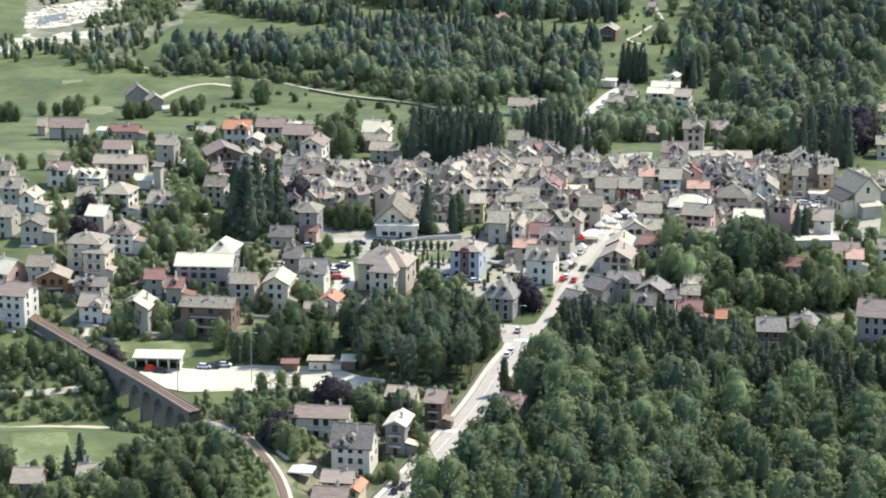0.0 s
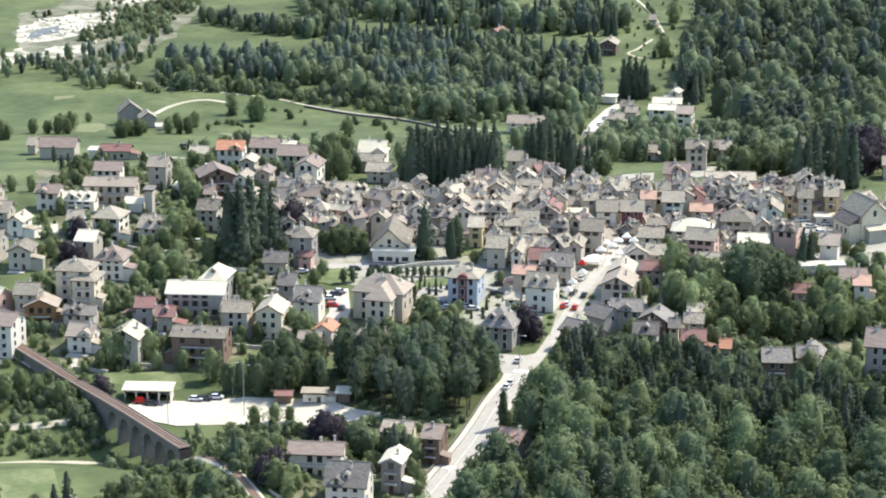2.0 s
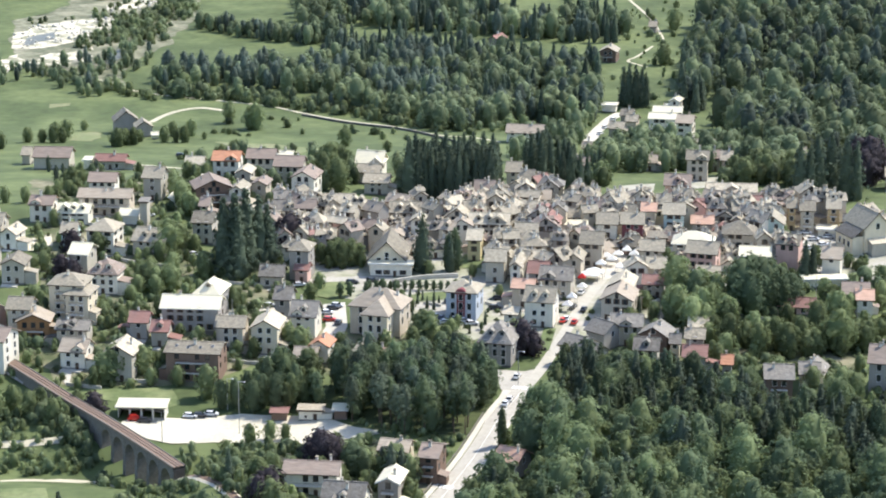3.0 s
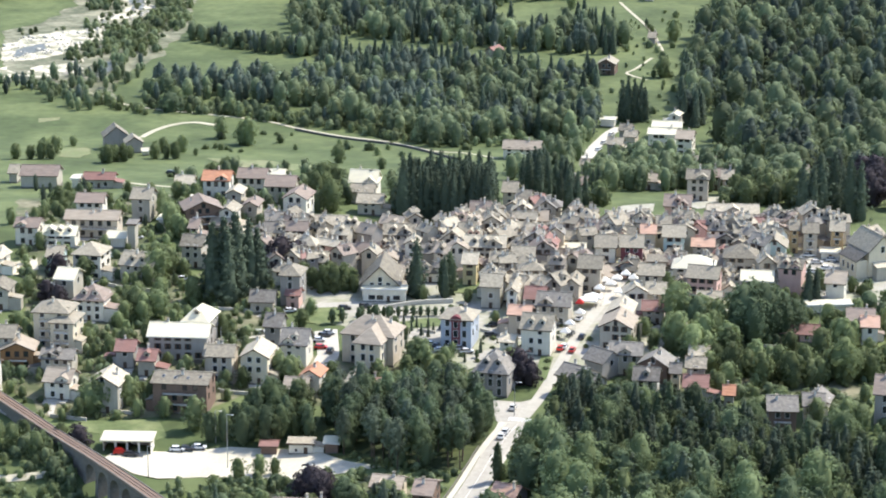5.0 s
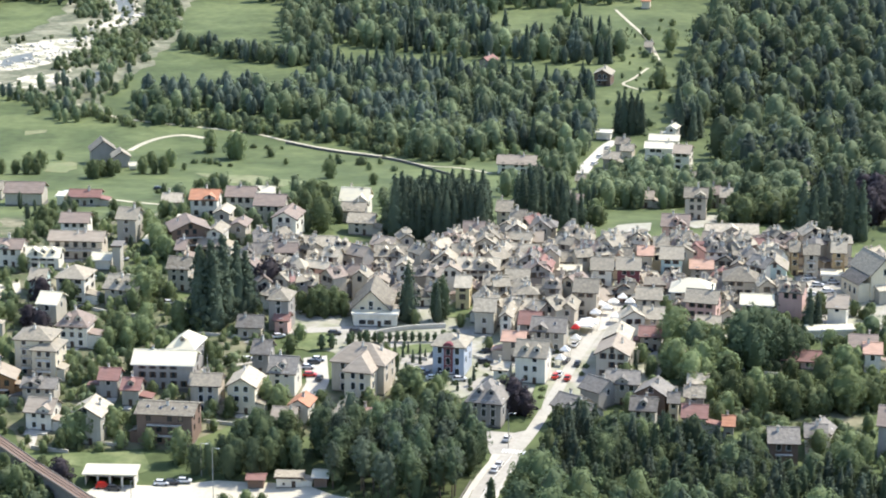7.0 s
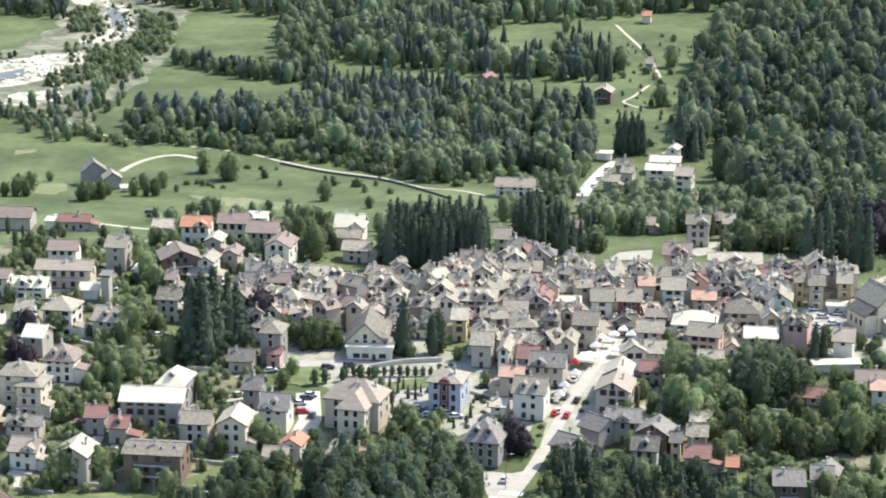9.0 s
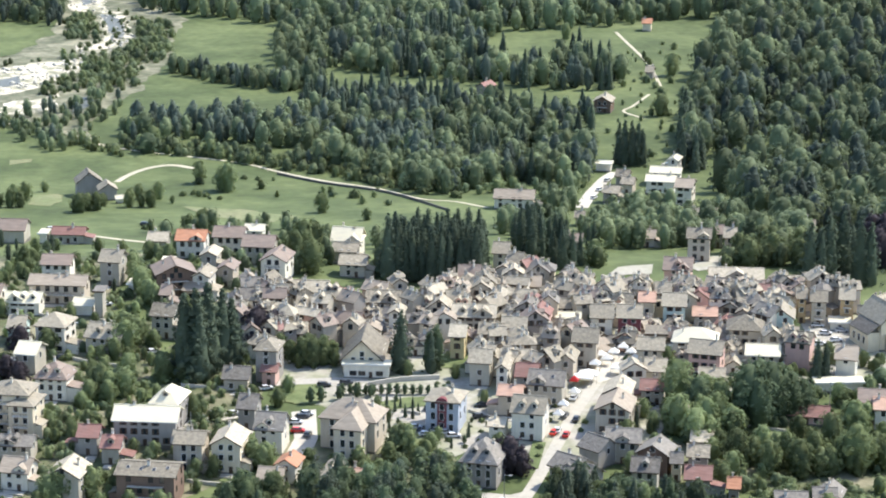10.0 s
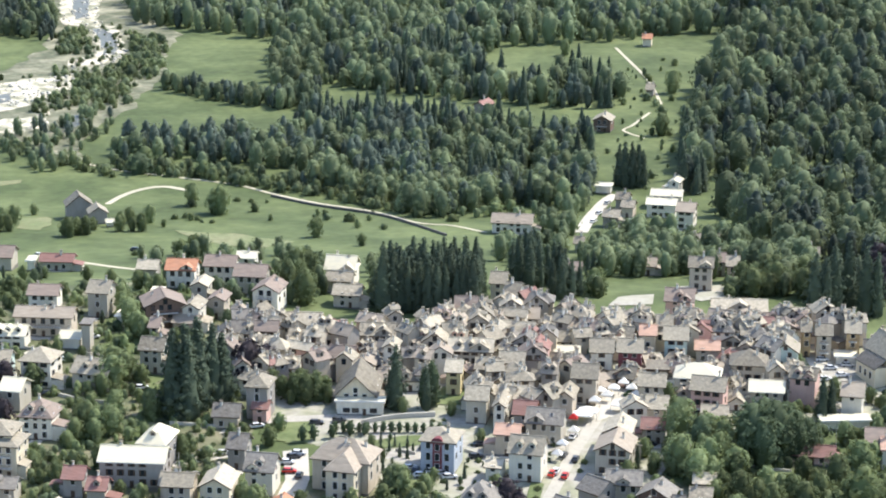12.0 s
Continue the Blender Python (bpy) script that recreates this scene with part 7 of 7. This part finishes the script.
# ---- vehicles, posts, tents ----
car(43.1, 793.2, 77, "red")
car(40.7, 796.2, 77, "white")
car(-87.5, 716.8, 10, "red", True)
car(-72, 720.9, 0, "white")
car(-66, 722.7, 0, "white")
car(-10.4, 626.5, 77, "dark")
car(-12.6, 623.6, 77, "dark")
car(46.7, 804.6, 77, "dark")
car(-84.5, 716, 0, "dark")
car(-69.3, 721.6, 0, "dark")
car(2.5, 793.2, 10, "white")
car(5.7, 795.9, 10, "white")
car(8.1, 794.4, 10, "white")
car(10.5, 792.1, 10, "white")
car(-0.7, 798.1, 10, "white")
car(8.9, 799.7, 10, "white")
car(2.9, 812.8, 80, "dark")
car(0.9, 797, 80, "dark")
car(-31.8, 792.9, 80, "dark")
car(123.7, 865.3, 15, "white")
car(128.2, 871.8, 15, "white")
car(133.9, 874.9, 15, "white")
car(-126.5, 1016.8, 0, "white")
car(-143.4, 1045.1, 0, "white")
car(-150.4, 1023.2, 0, "white")
car(-109, 1062.2, 0, "dark")
car(39.6, 794.6, 72, "red")
car(43.4, 807.3, 72, "dark")
car(46.8, 821.0, 72, "white")
post(-78.3, 704, 9.1, "street_lamp")
post(-57, 711.3, 16.1, "street_lamp")
post(-61.6, 726.6, 9.8, "street_lamp")
post(23.8, 743.5, 10.5, "street_lamp")
post(-124.2, 774.4, 12.4, "utility_pole")
post(-64, 779.5, 9.5, "utility_pole")
post(-64, 777.6, 13.1, "utility_pole")
post(122.6, 813.7, 11.2, "utility_pole")
tent(41.4, 804.4, 3.0, 2.2, 2.3, -20, "canvas", "pale awning beside the old street")
tent(43.2, 811.8, 3.0, 2.2, 2.3, -20, "canvas", "pale awning beside the old street")
tent(47.0, 821.7, 3.0, 2.2, 2.3, -20, "canvas", "pale awning beside the old street")
tent(52, 836.1, 6, 4, 2.6, -14, "canvas")
tent(50.2, 833.4, 6, 4, 2.6, -14, "canvas")
tent(62.5, 841.6, 6, 4, 2.6, -14, "canvas")
tent(47.5, 831.6, 2.6, 2.2, 2.2, -14, "car_red", "red canvas market tent with a peaked roof")

# ---- undergrowth and river scrub ----
wood("shrubbery", [[(-148.4, 975.9), (-93.3, 946.9), (-60.5, 943.8), (-46.7, 905.2), (-40.6, 864.3), (-48.9, 810.1), (-47.8, 773), (-130.3, 767.5)]], ("shrub", "shrub",), 5.2, 41, "dense garden shrubs and hedges between the houses", (0.13, 0.36))
wood("shrubbery", [[(-150.9, 792.3), (-112.7, 797.7), (-57.4, 807.4), (-54.5, 762.2), (-70.7, 742.8), (-101.9, 740.1), (-142.5, 742.4)]], ("shrub", "shrub",), 6, 42, "garden shrubs between the houses", (0.13, 0.34))
wood("shrubbery", [[(-54, 660), (-40.6, 644), (-34, 633.3), (-21.3, 617), (-9.7, 631.7), (-3.8, 654.9), (-7.2, 694), (-23.9, 700.3), (-37, 696.4), (-56.9, 696.6)]], ("shrub", "shrub",), 4.2, 43, "rough shrubs on the slope beside the road", (0.12, 0.34))
wood("shrubbery", [[(77.8, 860.7), (102.1, 859.8), (144.8, 865.5), (149.8, 835.2), (138.5, 772.6), (70.2, 774)]], ("shrub", "shrub",), 5.5, 44, "garden shrubs below the old town", (0.14, 0.4))
wood("thicket", [[(-249.6, 1328.5), (-214.6, 1298.3), (-189.9, 1312.7), (-161.4, 1352.2), (-146.6, 1328.9), (-156.1, 1255), (-162.4, 1214), (-197.3, 1262), (-234.1, 1241.8)]], ("far_broad", "far_broad", "far_pine",), 8, 45, "scrubby trees along the river", (0.35, 0.75))
wood("shrubbery", [[(-95.8, 1128), (-41.7, 1115.7), (-11.5, 1101), (-12.3, 1148.6), (-44, 1165.8), (-76.3, 1180), (-88.9, 1184.7), (-99.3, 1164.4)]], ("shrub", "shrub",), 17, 46, "scattered shrubs along the lane and meadow", (0.12, 0.4))
wood("thicket", [[(-196.7, 1272.5), (-165.7, 1241), (-136.8, 1215.1), (-138.6, 1229.8), (-167.5, 1253.7), (-198.1, 1281.3)], [(-138.6, 1229.8), (-80.4, 1201.4), (-24.8, 1170), (-10, 1151.4), (-10.2, 1166.2), (-25.3, 1187.4), (-81.6, 1217.6), (-140.5, 1244.8)]], ("shrub", "shrub",), 4.6, 47, "hedgerow shrubs beside the lane", (0.22, 0.5))
drape("gravel_bank", "gravel_bank", [(-235.1, 1280.3), (-228.6, 1311.2), (-219, 1326.5), (-213.4, 1305.9), (-222.5, 1274.4)], "river_gravel", 0.25, 6, "bright white river gravel bank with boulders", "river bank", ragged=1.6)

# ---- road markings ----
STRIPE = Shape().box(-0.28, 0.28, -1.4, 1.4, -0.03, 0.0).mesh("stripe", "white_paint_line")


def crossing(x, y, rot, count):
    """A zebra crossing: painted stripes side by side across the road."""
    root = new("zebra_crossing")
    root.matrix_world = pose(x, y, float(ground_z(x, y)) + 0.24, rz=rot)
    tagged(root, "white painted zebra crossing on the asphalt road", "road marking", kind="structure")
    for k in range(count):
        child("stripe", STRIPE, root, pose((k - (count - 1) / 2) * 1.0, 0, 0))


crossing(1.2, 665.5, -17, 6)
crossing(25.2, 740.2, -16, 7)
strip("centre_line", MAIN[:6], 0.14, "white_paint_line", 0.2, label="thin white painted centre line on the road", category="road marking")
wood("grove", [[(89.6, 794.8), (96.8, 800.9), (122.5, 796.9), (129.7, 776.5), (124.8, 761.8), (115.2, 770.7), (94.5, 764.2), (88.1, 771.6), (86.6, 783.8)]], ("park", "park",), 9.4, 51, "leafy grove between the gardens", (0.6, 0.95), [(101, 795, 9.5)])
wood("grove", [[(65.1, 804.6), (78.7, 809.3), (89.7, 805.7), (85.9, 786.2), (74.9, 787.5), (65.9, 790.1)]], ("park", "park",), 7.4, 52, "leafy grove between the gardens", (0.55, 0.9))
tree("pine2", -12.5, 665.1, 0.80)
tree("pine2", -9.8, 666.4, 0.70)
tree("pine2", -15.1, 673.6, 0.54)
tree("pine2", -19.1, 675.8, 0.49)
tree("broad3", -23.1, 673.6, 0.83)
tree("broad3", -20.6, 671.5, 0.71)
tree("broad3", -36.9, 677.2, 0.54)
tree("broad1", -43.2, 636.5, 0.86)
tree("broad1", -40.1, 635, 0.72)
tree("broad1", -48, 640.5, 0.60)
tree("broad1", -7.7, 654.9, 0.68)
tree("broad1", -5.3, 650.9, 0.54)
tree("broad1", -6, 645.1, 0.47)
tree("broad1", -14.2, 631.7, 0.46)
tree("broad1", -12.6, 628, 0.39)
tent(81.4, 1105.0, 5, 4, 2.6, -10, "canvas", "white canvas awning in a garden behind the town")
tent(-37.4, 626.5, 6.5, 5.5, 2.6, -10, "canvas", "white canvas awning over a garden terrace")
strip("garden_wall", [(-44.9, 634.7), (-42.2, 633.1), (-38.7, 636.7)], 0.4, "kerb_stone", 0.9, label="low white garden wall above the railway", category="wall", thick=1.4)
strip("guard_rail", MAIN[:5], 0.12, "rubble_stone", 1.0, -5.2, "dark metal guard rail along the main road", "railing", thick=0.7)
drape("lawn", "lawn", [(-101.9, 739.6), (-79.3, 740.8), (-75.6, 729.5), (-78.8, 726.8), (-92, 729.2), (-100, 731.8)], "meadow", 0.15, 5, "bright mown lawn above the open shed", "lawn")
drape("lawn", "lawn", [(-121.4, 665.2), (-105.9, 667.8), (-102, 651), (-102.7, 638.5), (-115, 637.4)], "meadow", 0.15, 6, "bright mown field beside the lane", "lawn")

# ---- more of the quarter east of the road ----
house(65.8, 766.5, 9.9, 9, 7, -20, shape='gable', walls='brown', roof='dark_slab', pitch=30, annex=0)
house(72.2, 762.8, 3.6, 7, 6, -8, walls='cream', roof='dark_slab', pitch=30, annex=0)
house(40.3, 756.9, 10.2, 9, 7, -40, walls='grey', roof='dark_slab', pitch=30, annex=0)
house(81.7, 782.1, 7.6, 7, 4, -8, walls='stone', roof='pale_slab', pitch=28, annex=0)
wood("grove", [[(61.2, 806.5), (74.9, 811.4), (104.7, 822.1), (101.2, 765.7), (82.1, 759.8), (70.6, 762), (59.2, 766.3), (57.3, 787.9)]], ("park", "park",), 8.2, 53, "leafy garden trees between the eastern houses", (0.34, 0.62), [(101, 795, 10), (74, 778, 6)])
tree("broad3", 101.1, 809.8, 1.53)
tree("broad3", 107, 810.9, 1.35)
tree("broad3", 82.8, 807.2, 1.06)
tree("spruce1", 122.7, 840.3, 0.83)
tree("spruce1", 125.4, 841.2, 0.76)
tent(56.8, 853.2, 3.4, 2.6, 2.4, -14, "canvas", "pale canvas market stall awning in the square")
tent(58.6, 849.9, 3.4, 2.6, 2.4, -14, "canvas", "pale canvas market stall awning in the square")
tent(61.1, 855.6, 3.4, 2.6, 2.4, -14, "canvas", "pale canvas market stall awning in the square")
tent(64.5, 860.5, 3.4, 2.6, 2.4, -14, "canvas", "pale canvas market stall awning in the square")
tent(66.6, 855.7, 3.4, 2.6, 2.4, -14, "canvas", "pale canvas market stall awning in the square")
tent(67.6, 850, 3.4, 2.6, 2.4, -14, "canvas", "pale canvas market stall awning in the square")
tent(54.6, 845.2, 3.4, 2.6, 2.4, -14, "canvas", "pale canvas market stall awning in the square")
tent(67.7, 860.5, 3.0, 2.4, 2.3, -14, "hedge_leaf", "green canvas market stall awning in the square")
tent(65.1, 849.9, 3.0, 2.4, 2.3, -14, "hedge_leaf", "green canvas market stall awning in the square")
drape("lawn", "lawn", [(-38.7, 830.8), (-31.3, 832.6), (-28.4, 823.9), (-30.5, 816.7), (-37.1, 816.6)], "meadow", 0.25, 4, "mown lawn under the street trees", "lawn")
drape("lawn", "lawn", [(-4.7, 792.8), (1.7, 791.3), (4.9, 784.1), (0.2, 779.1), (-4.5, 780.4)], "meadow", 0.3, 4, "small patch of lawn by the villa", "lawn")
drape("mown_field", "mown_field", [(-165, 1133.7), (-154.7, 1139.7), (-150, 1120.7), (-152.9, 1106.9), (-162.8, 1111.7)], "hay", 0.14, 5, "pale dry patch of mown meadow", "meadow", ragged=0.8)
drape("mown_field", "mown_field", [(-186.2, 1209.4), (-176.9, 1213.8), (-176.4, 1207.6), (-184.8, 1201.3)], "hay", 0.14, 5, "pale dry patch of mown meadow", "meadow", ragged=0.8)
drape("mown_field", "mown_field", [(-101, 1111.4), (-72.9, 1103.5), (-49.2, 1085.9), (-59.4, 1070.6), (-84.8, 1083.6)], "hay", 0.14, 5, "pale dry patch of mown meadow", "meadow", ragged=1.2)
garden_trees([(-12.5, 821.1), (-0.1, 821.2), (0.9, 791.3), (14.5, 802.9), (21.2, 810.9), (19.1, 784.2), (-6, 779), (-12.6, 791.2)], 24, ("bush", "bush", "cypress", "pollard"), 61, (0.4, 0.8))
tree("broad0", -4.5, 781.2, 0.98)
tree("broad0", -6.1, 780.4, 0.74)
wood("thicket", [[(-197.1, 1458.3), (-186.5, 1492.8), (-188.1, 1528.1), (-185.4, 1583.8), (-166.9, 1551.9), (-154.6, 1459.1), (-167.1, 1413.8), (-188.5, 1398.7)], [(-234.1, 1426.6), (-206.4, 1439.5), (-205, 1430.6), (-231.2, 1410)], [(-193.9, 1357.8), (-176.9, 1398.9), (-168.5, 1358), (-189.1, 1326.4)]], ("shrub", "shrub",), 7, 48, "low scrub between the gravel bars", (0.12, 0.3))

wood("thicket", [[(-118.6, 722.8), (-109.2, 723.2), (-100.0, 711.4), (-96.3, 701.1), (-98.4, 697.7), (-105.5, 701.4), (-113.4, 710.5)]], ("shrub", "far_broad", "shrub"), 3.6, 66, "bushes and young trees at the foot of the viaduct", (0.3, 0.6))

# ---- verges and garden corners ----
wood("thicket", [[(-1.3, 625), (2.5, 643.1), (15.6, 682.4), (23.9, 715.2), (29.9, 742.5), (35.2, 743.5), (29.9, 717.7), (23.1, 691.5), (11.9, 656.9), (3.9, 631.7), (0.9, 617)]], ("shrub", "shrub",), 3.4, 54, "roadside bushes at the edge of the forest", (0.16, 0.36))
wood("thicket", [[(-66.3, 632.9), (-58.6, 639.6), (-52, 633.8), (-45.8, 619.3), (-42.7, 604.6), (-49.8, 602.8), (-55.4, 619.1)]], ("shrub", "shrub",), 3.0, 55, "sunlit bushes beside the railway", (0.14, 0.32))
wood("thicket", [[(91, 764.5), (118.5, 768.5), (129.9, 760.1), (143.3, 745.1), (136.8, 698.5), (112.7, 715.2), (93.8, 727.6), (85.1, 742.9)]], ("shrub", "shrub",), 5, 56, "garden bushes and young trees at the forest edge", (0.2, 0.45))
wood("grove", [[(127.8, 834.7), (140.4, 841), (160.1, 841), (149.3, 779), (130.6, 776.5), (122.9, 799.6)]], ("park", "shrub",), 7, 57, "garden trees and bushes between houses", (0.35, 0.6))
wood("shrubbery", [[(-7.3, 698.8), (9.3, 699.4), (15.6, 717.7), (19.9, 727.5), (16.7, 698.5), (5.7, 667.2), (-1.4, 654.9), (-5.5, 675.8)]], ("shrub", "shrub",), 4, 58, "rough bushes on the road bank", (0.1, 0.26))
tree("broad1", 100.7, 741.4, 0.91)
tree("broad1", 110.7, 737.9, 0.79)
tree("broad1", 118.9, 734.5, 0.88)
tree("broad1", 122.9, 732.2, 0.79)
tree("broad1", 114.3, 726.8, 0.86)
tree("broad1", 94.1, 737.1, 0.79)
tree("purple", 26, 768.5, 1.31)
house(111.9, 745.5, 7.6, 7, 5, -20, shape='gable', walls='white', roof='dark_slab', pitch=34, annex=0)

# ---- garden walls, parked cars and parasols ----
strip("garden_wall", [(-127.9, 887.4), (-119.9, 882.1), (-110.6, 879)], 0.35, "kerb_stone", 1.1, label="low pale plastered garden wall", category="wall", thick=1.5)
strip("garden_wall", [(-107.6, 843.4), (-98.1, 838), (-89.5, 836.6)], 0.35, "kerb_stone", 1.1, label="low pale plastered garden wall", category="wall", thick=1.5)
strip("garden_wall", [(-114.5, 824.5), (-104.8, 822), (-97.4, 820.3)], 0.35, "kerb_stone", 1.1, label="low pale plastered garden wall", category="wall", thick=1.5)
strip("garden_wall", [(-103.5, 879), (-92.1, 873), (-84.6, 868.1)], 0.35, "kerb_stone", 1.1, label="low pale plastered garden wall", category="wall", thick=1.5)
strip("garden_wall", [(-71.5, 825), (-61.7, 826.2), (-51.7, 825.8)], 0.35, "kerb_stone", 1.1, label="low pale plastered garden wall", category="wall", thick=1.5)
strip("garden_wall", [(-82, 845.4), (-73.5, 845)], 0.35, "kerb_stone", 1.1, label="low pale plastered garden wall", category="wall", thick=1.5)
strip("garden_wall", [(-50.4, 854.1), (-39.9, 850.7)], 0.35, "kerb_stone", 1.1, label="low pale plastered garden wall", category="wall", thick=1.5)
strip("garden_wall", [(-68.3, 792.4), (-58.7, 792.2), (-49.2, 792.2)], 0.35, "kerb_stone", 1.1, label="low pale plastered garden wall", category="wall", thick=1.5)
strip("garden_wall", [(-137.5, 934.7), (-126.6, 925.8)], 0.35, "kerb_stone", 1.1, label="low pale plastered garden wall", category="wall", thick=1.5)
strip("garden_wall", [(-100, 923.1), (-88.3, 918.6)], 0.35, "kerb_stone", 1.1, label="low pale plastered garden wall", category="wall", thick=1.5)
strip("garden_wall", [(-66.1, 919), (-54.8, 917.3)], 0.35, "kerb_stone", 1.1, label="low pale plastered garden wall", category="wall", thick=1.5)
strip("garden_wall", [(-106, 759.1), (-95.7, 747), (-86.7, 744.4)], 0.35, "kerb_stone", 1.1, label="low pale plastered garden wall", category="wall", thick=1.5)
strip("garden_wall", [(-65.1, 761.1), (-54.3, 759.3), (-47.3, 761.6)], 0.35, "kerb_stone", 1.1, label="low pale plastered garden wall", category="wall", thick=1.5)
strip("garden_wall", [(-22.8, 663), (-17.6, 658.1)], 0.35, "kerb_stone", 1.1, label="low pale plastered garden wall", category="wall", thick=1.5)
strip("garden_wall", [(-26.7, 674.9), (-19.8, 672.3)], 0.35, "kerb_stone", 1.1, label="low pale plastered garden wall", category="wall", thick=1.5)
strip("garden_wall", [(-43.1, 687.3), (-35, 689.3)], 0.35, "kerb_stone", 1.1, label="low pale plastered garden wall", category="wall", thick=1.5)
strip("garden_wall", [(-111, 742.5), (-100.1, 739.6)], 0.35, "kerb_stone", 1.1, label="low pale plastered garden wall", category="wall", thick=1.5)
strip("garden_wall", [(-4.9, 810.7), (0.8, 808.3)], 0.35, "kerb_stone", 1.1, label="low pale plastered garden wall", category="wall", thick=1.5)
strip("garden_wall", [(15, 810.9), (21.1, 806.1)], 0.35, "kerb_stone", 1.1, label="low pale plastered garden wall", category="wall", thick=1.5)
strip("garden_wall", [(67.7, 821.4), (77.3, 818.2)], 0.35, "kerb_stone", 1.1, label="low pale plastered garden wall", category="wall", thick=1.5)
strip("garden_wall", [(86.1, 856.9), (96.4, 856.1)], 0.35, "kerb_stone", 1.1, label="low pale plastered garden wall", category="wall", thick=1.5)
strip("garden_wall", [(122, 865.3), (133.9, 862.8)], 0.35, "kerb_stone", 1.1, label="low pale plastered garden wall", category="wall", thick=1.5)
strip("garden_wall", [(97, 802.9), (108.2, 801.9)], 0.35, "kerb_stone", 1.1, label="low pale plastered garden wall", category="wall", thick=1.5)
car(-102.7, 893.3, 20, "white")
car(-108.3, 872.8, 20, "white")
car(-82.6, 850, 20, "white")
car(-88.4, 834.9, 20, "white")
car(-46, 828.1, 20, "white")
car(-54.4, 807, 20, "white")
car(-64.4, 802.2, 15, "dark")
car(-59.9, 805.8, 15, "dark")
car(-76.7, 876.4, 15, "dark")
car(-109.8, 843.4, 15, "dark")
car(-34, 805.6, 15, "dark")
car(19.6, 815, 10, "dark")
car(18.1, 806.1, 10, "dark")
car(68.9, 815.5, 10, "dark")
car(75.1, 811.4, 10, "dark")
car(-34.8, 795.5, 0, "red")
car(-35.7, 801.6, 0, "white")
car(-32.8, 808, 0, "white")
car(131.3, 880.6, 0, "white")
car(137, 883, 0, "white")
car(129.6, 887.6, 0, "white")
car(72.1, 1130.9, 60, "white")
car(75.7, 1150.5, 60, "white")
car(80.6, 1171.2, 60, "white")
car(20.9, 730, 77, "white")
car(19.6, 726.5, 77, "white")
car(23.6, 748.6, 77, "white")
car(-28.7, 830.9, 5, "dark")
car(-22, 832.7, 5, "dark")
car(-39.5, 830.8, 5, "dark")
wood("thicket", [[(94.7, 1476.2), (113.6, 1461.3), (142.6, 1493), (127.5, 1304.6), (113.9, 1202.6), (90.7, 1192.8), (83.8, 1279.3), (99.9, 1354.4)]], ("shrub", "far_broad", "shrub",), 12, 59, "scattered bushes and young trees on the farm meadow", (0.14, 0.42))
wood("woodland", [[(71.4, 1440.1), (98.6, 1419.4), (102.2, 1386.6), (73.5, 1391.6)], [(76.3, 1447.2), (89.2, 1461.4), (88.2, 1419.2), (76.3, 1419)]], ("far_broad", "far_spruce",), 7.0, 60, "clump of trees in the far meadow", (0.7, 1.3))
drape("garden_ground", "garden_ground", [(-40.3, 790.2), (-17, 787.5), (-0.6, 790.4), (14.9, 772.8), (12.3, 755.5), (-16.4, 765), (-37.9, 749.6)], "garden", 0.09, 6, "rough garden ground of grass, earth and low plants", "garden", ragged=1.0)
wood("thicket", [[(-36, 772.6), (-16.9, 780.4), (-0.6, 787.6), (14.1, 770.9), (11.5, 757.4), (-16.5, 766.5), (-38.2, 753.4)]], ("shrub", "shrub",), 4.2, 62, "garden bushes behind the pine grove", (0.2, 0.5))
house(-25.3, 755.1, 5.9, 7, 4, -12, walls='white', roof='pale_slab', pitch=30, annex=0)
house(-17.7, 758.6, 5, 6, 3.5, -10, walls='beige', roof='salmon_tile', pitch=28, annex=0)
tree("broad1", 4.4, 763.2, 0.48)
tree("broad1", 9.2, 761.3, 0.48)
house(-74.3, 901.2, 8.5, 7, 4, -10, walls='beige', roof='beige_tile', pitch=30, annex=0)
wood("thicket", [[(-31.3, 720.3), (-15.2, 711.8), (4.1, 703.3), (5, 694.6), (-8.8, 697.2), (-16.6, 705.3), (-24.8, 715.5)]], ("shrub", "shrub",), 3.2, 63, "dark bushes at the foot of the pine grove", (0.1, 0.24))
wood("thicket", [[(-140.2, 1232), (-104.3, 1217.9), (-64.9, 1192), (-65.4, 1199.8), (-105.8, 1232.7), (-140.7, 1246.9)]], ("shrub", "far_broad",), 7, 64, "light green bushes along the front of the wood", (0.3, 0.7))
wood("thicket", [[(-44.6, 1179.3), (-9.9, 1148.7), (27.8, 1138.4), (51.6, 1143.3), (52.1, 1156.6), (28.2, 1157.6), (-10.2, 1166.2), (-45, 1189.1)]], ("shrub", "far_broad",), 7, 65, "light green bushes along the front of the wood", (0.3, 0.7))
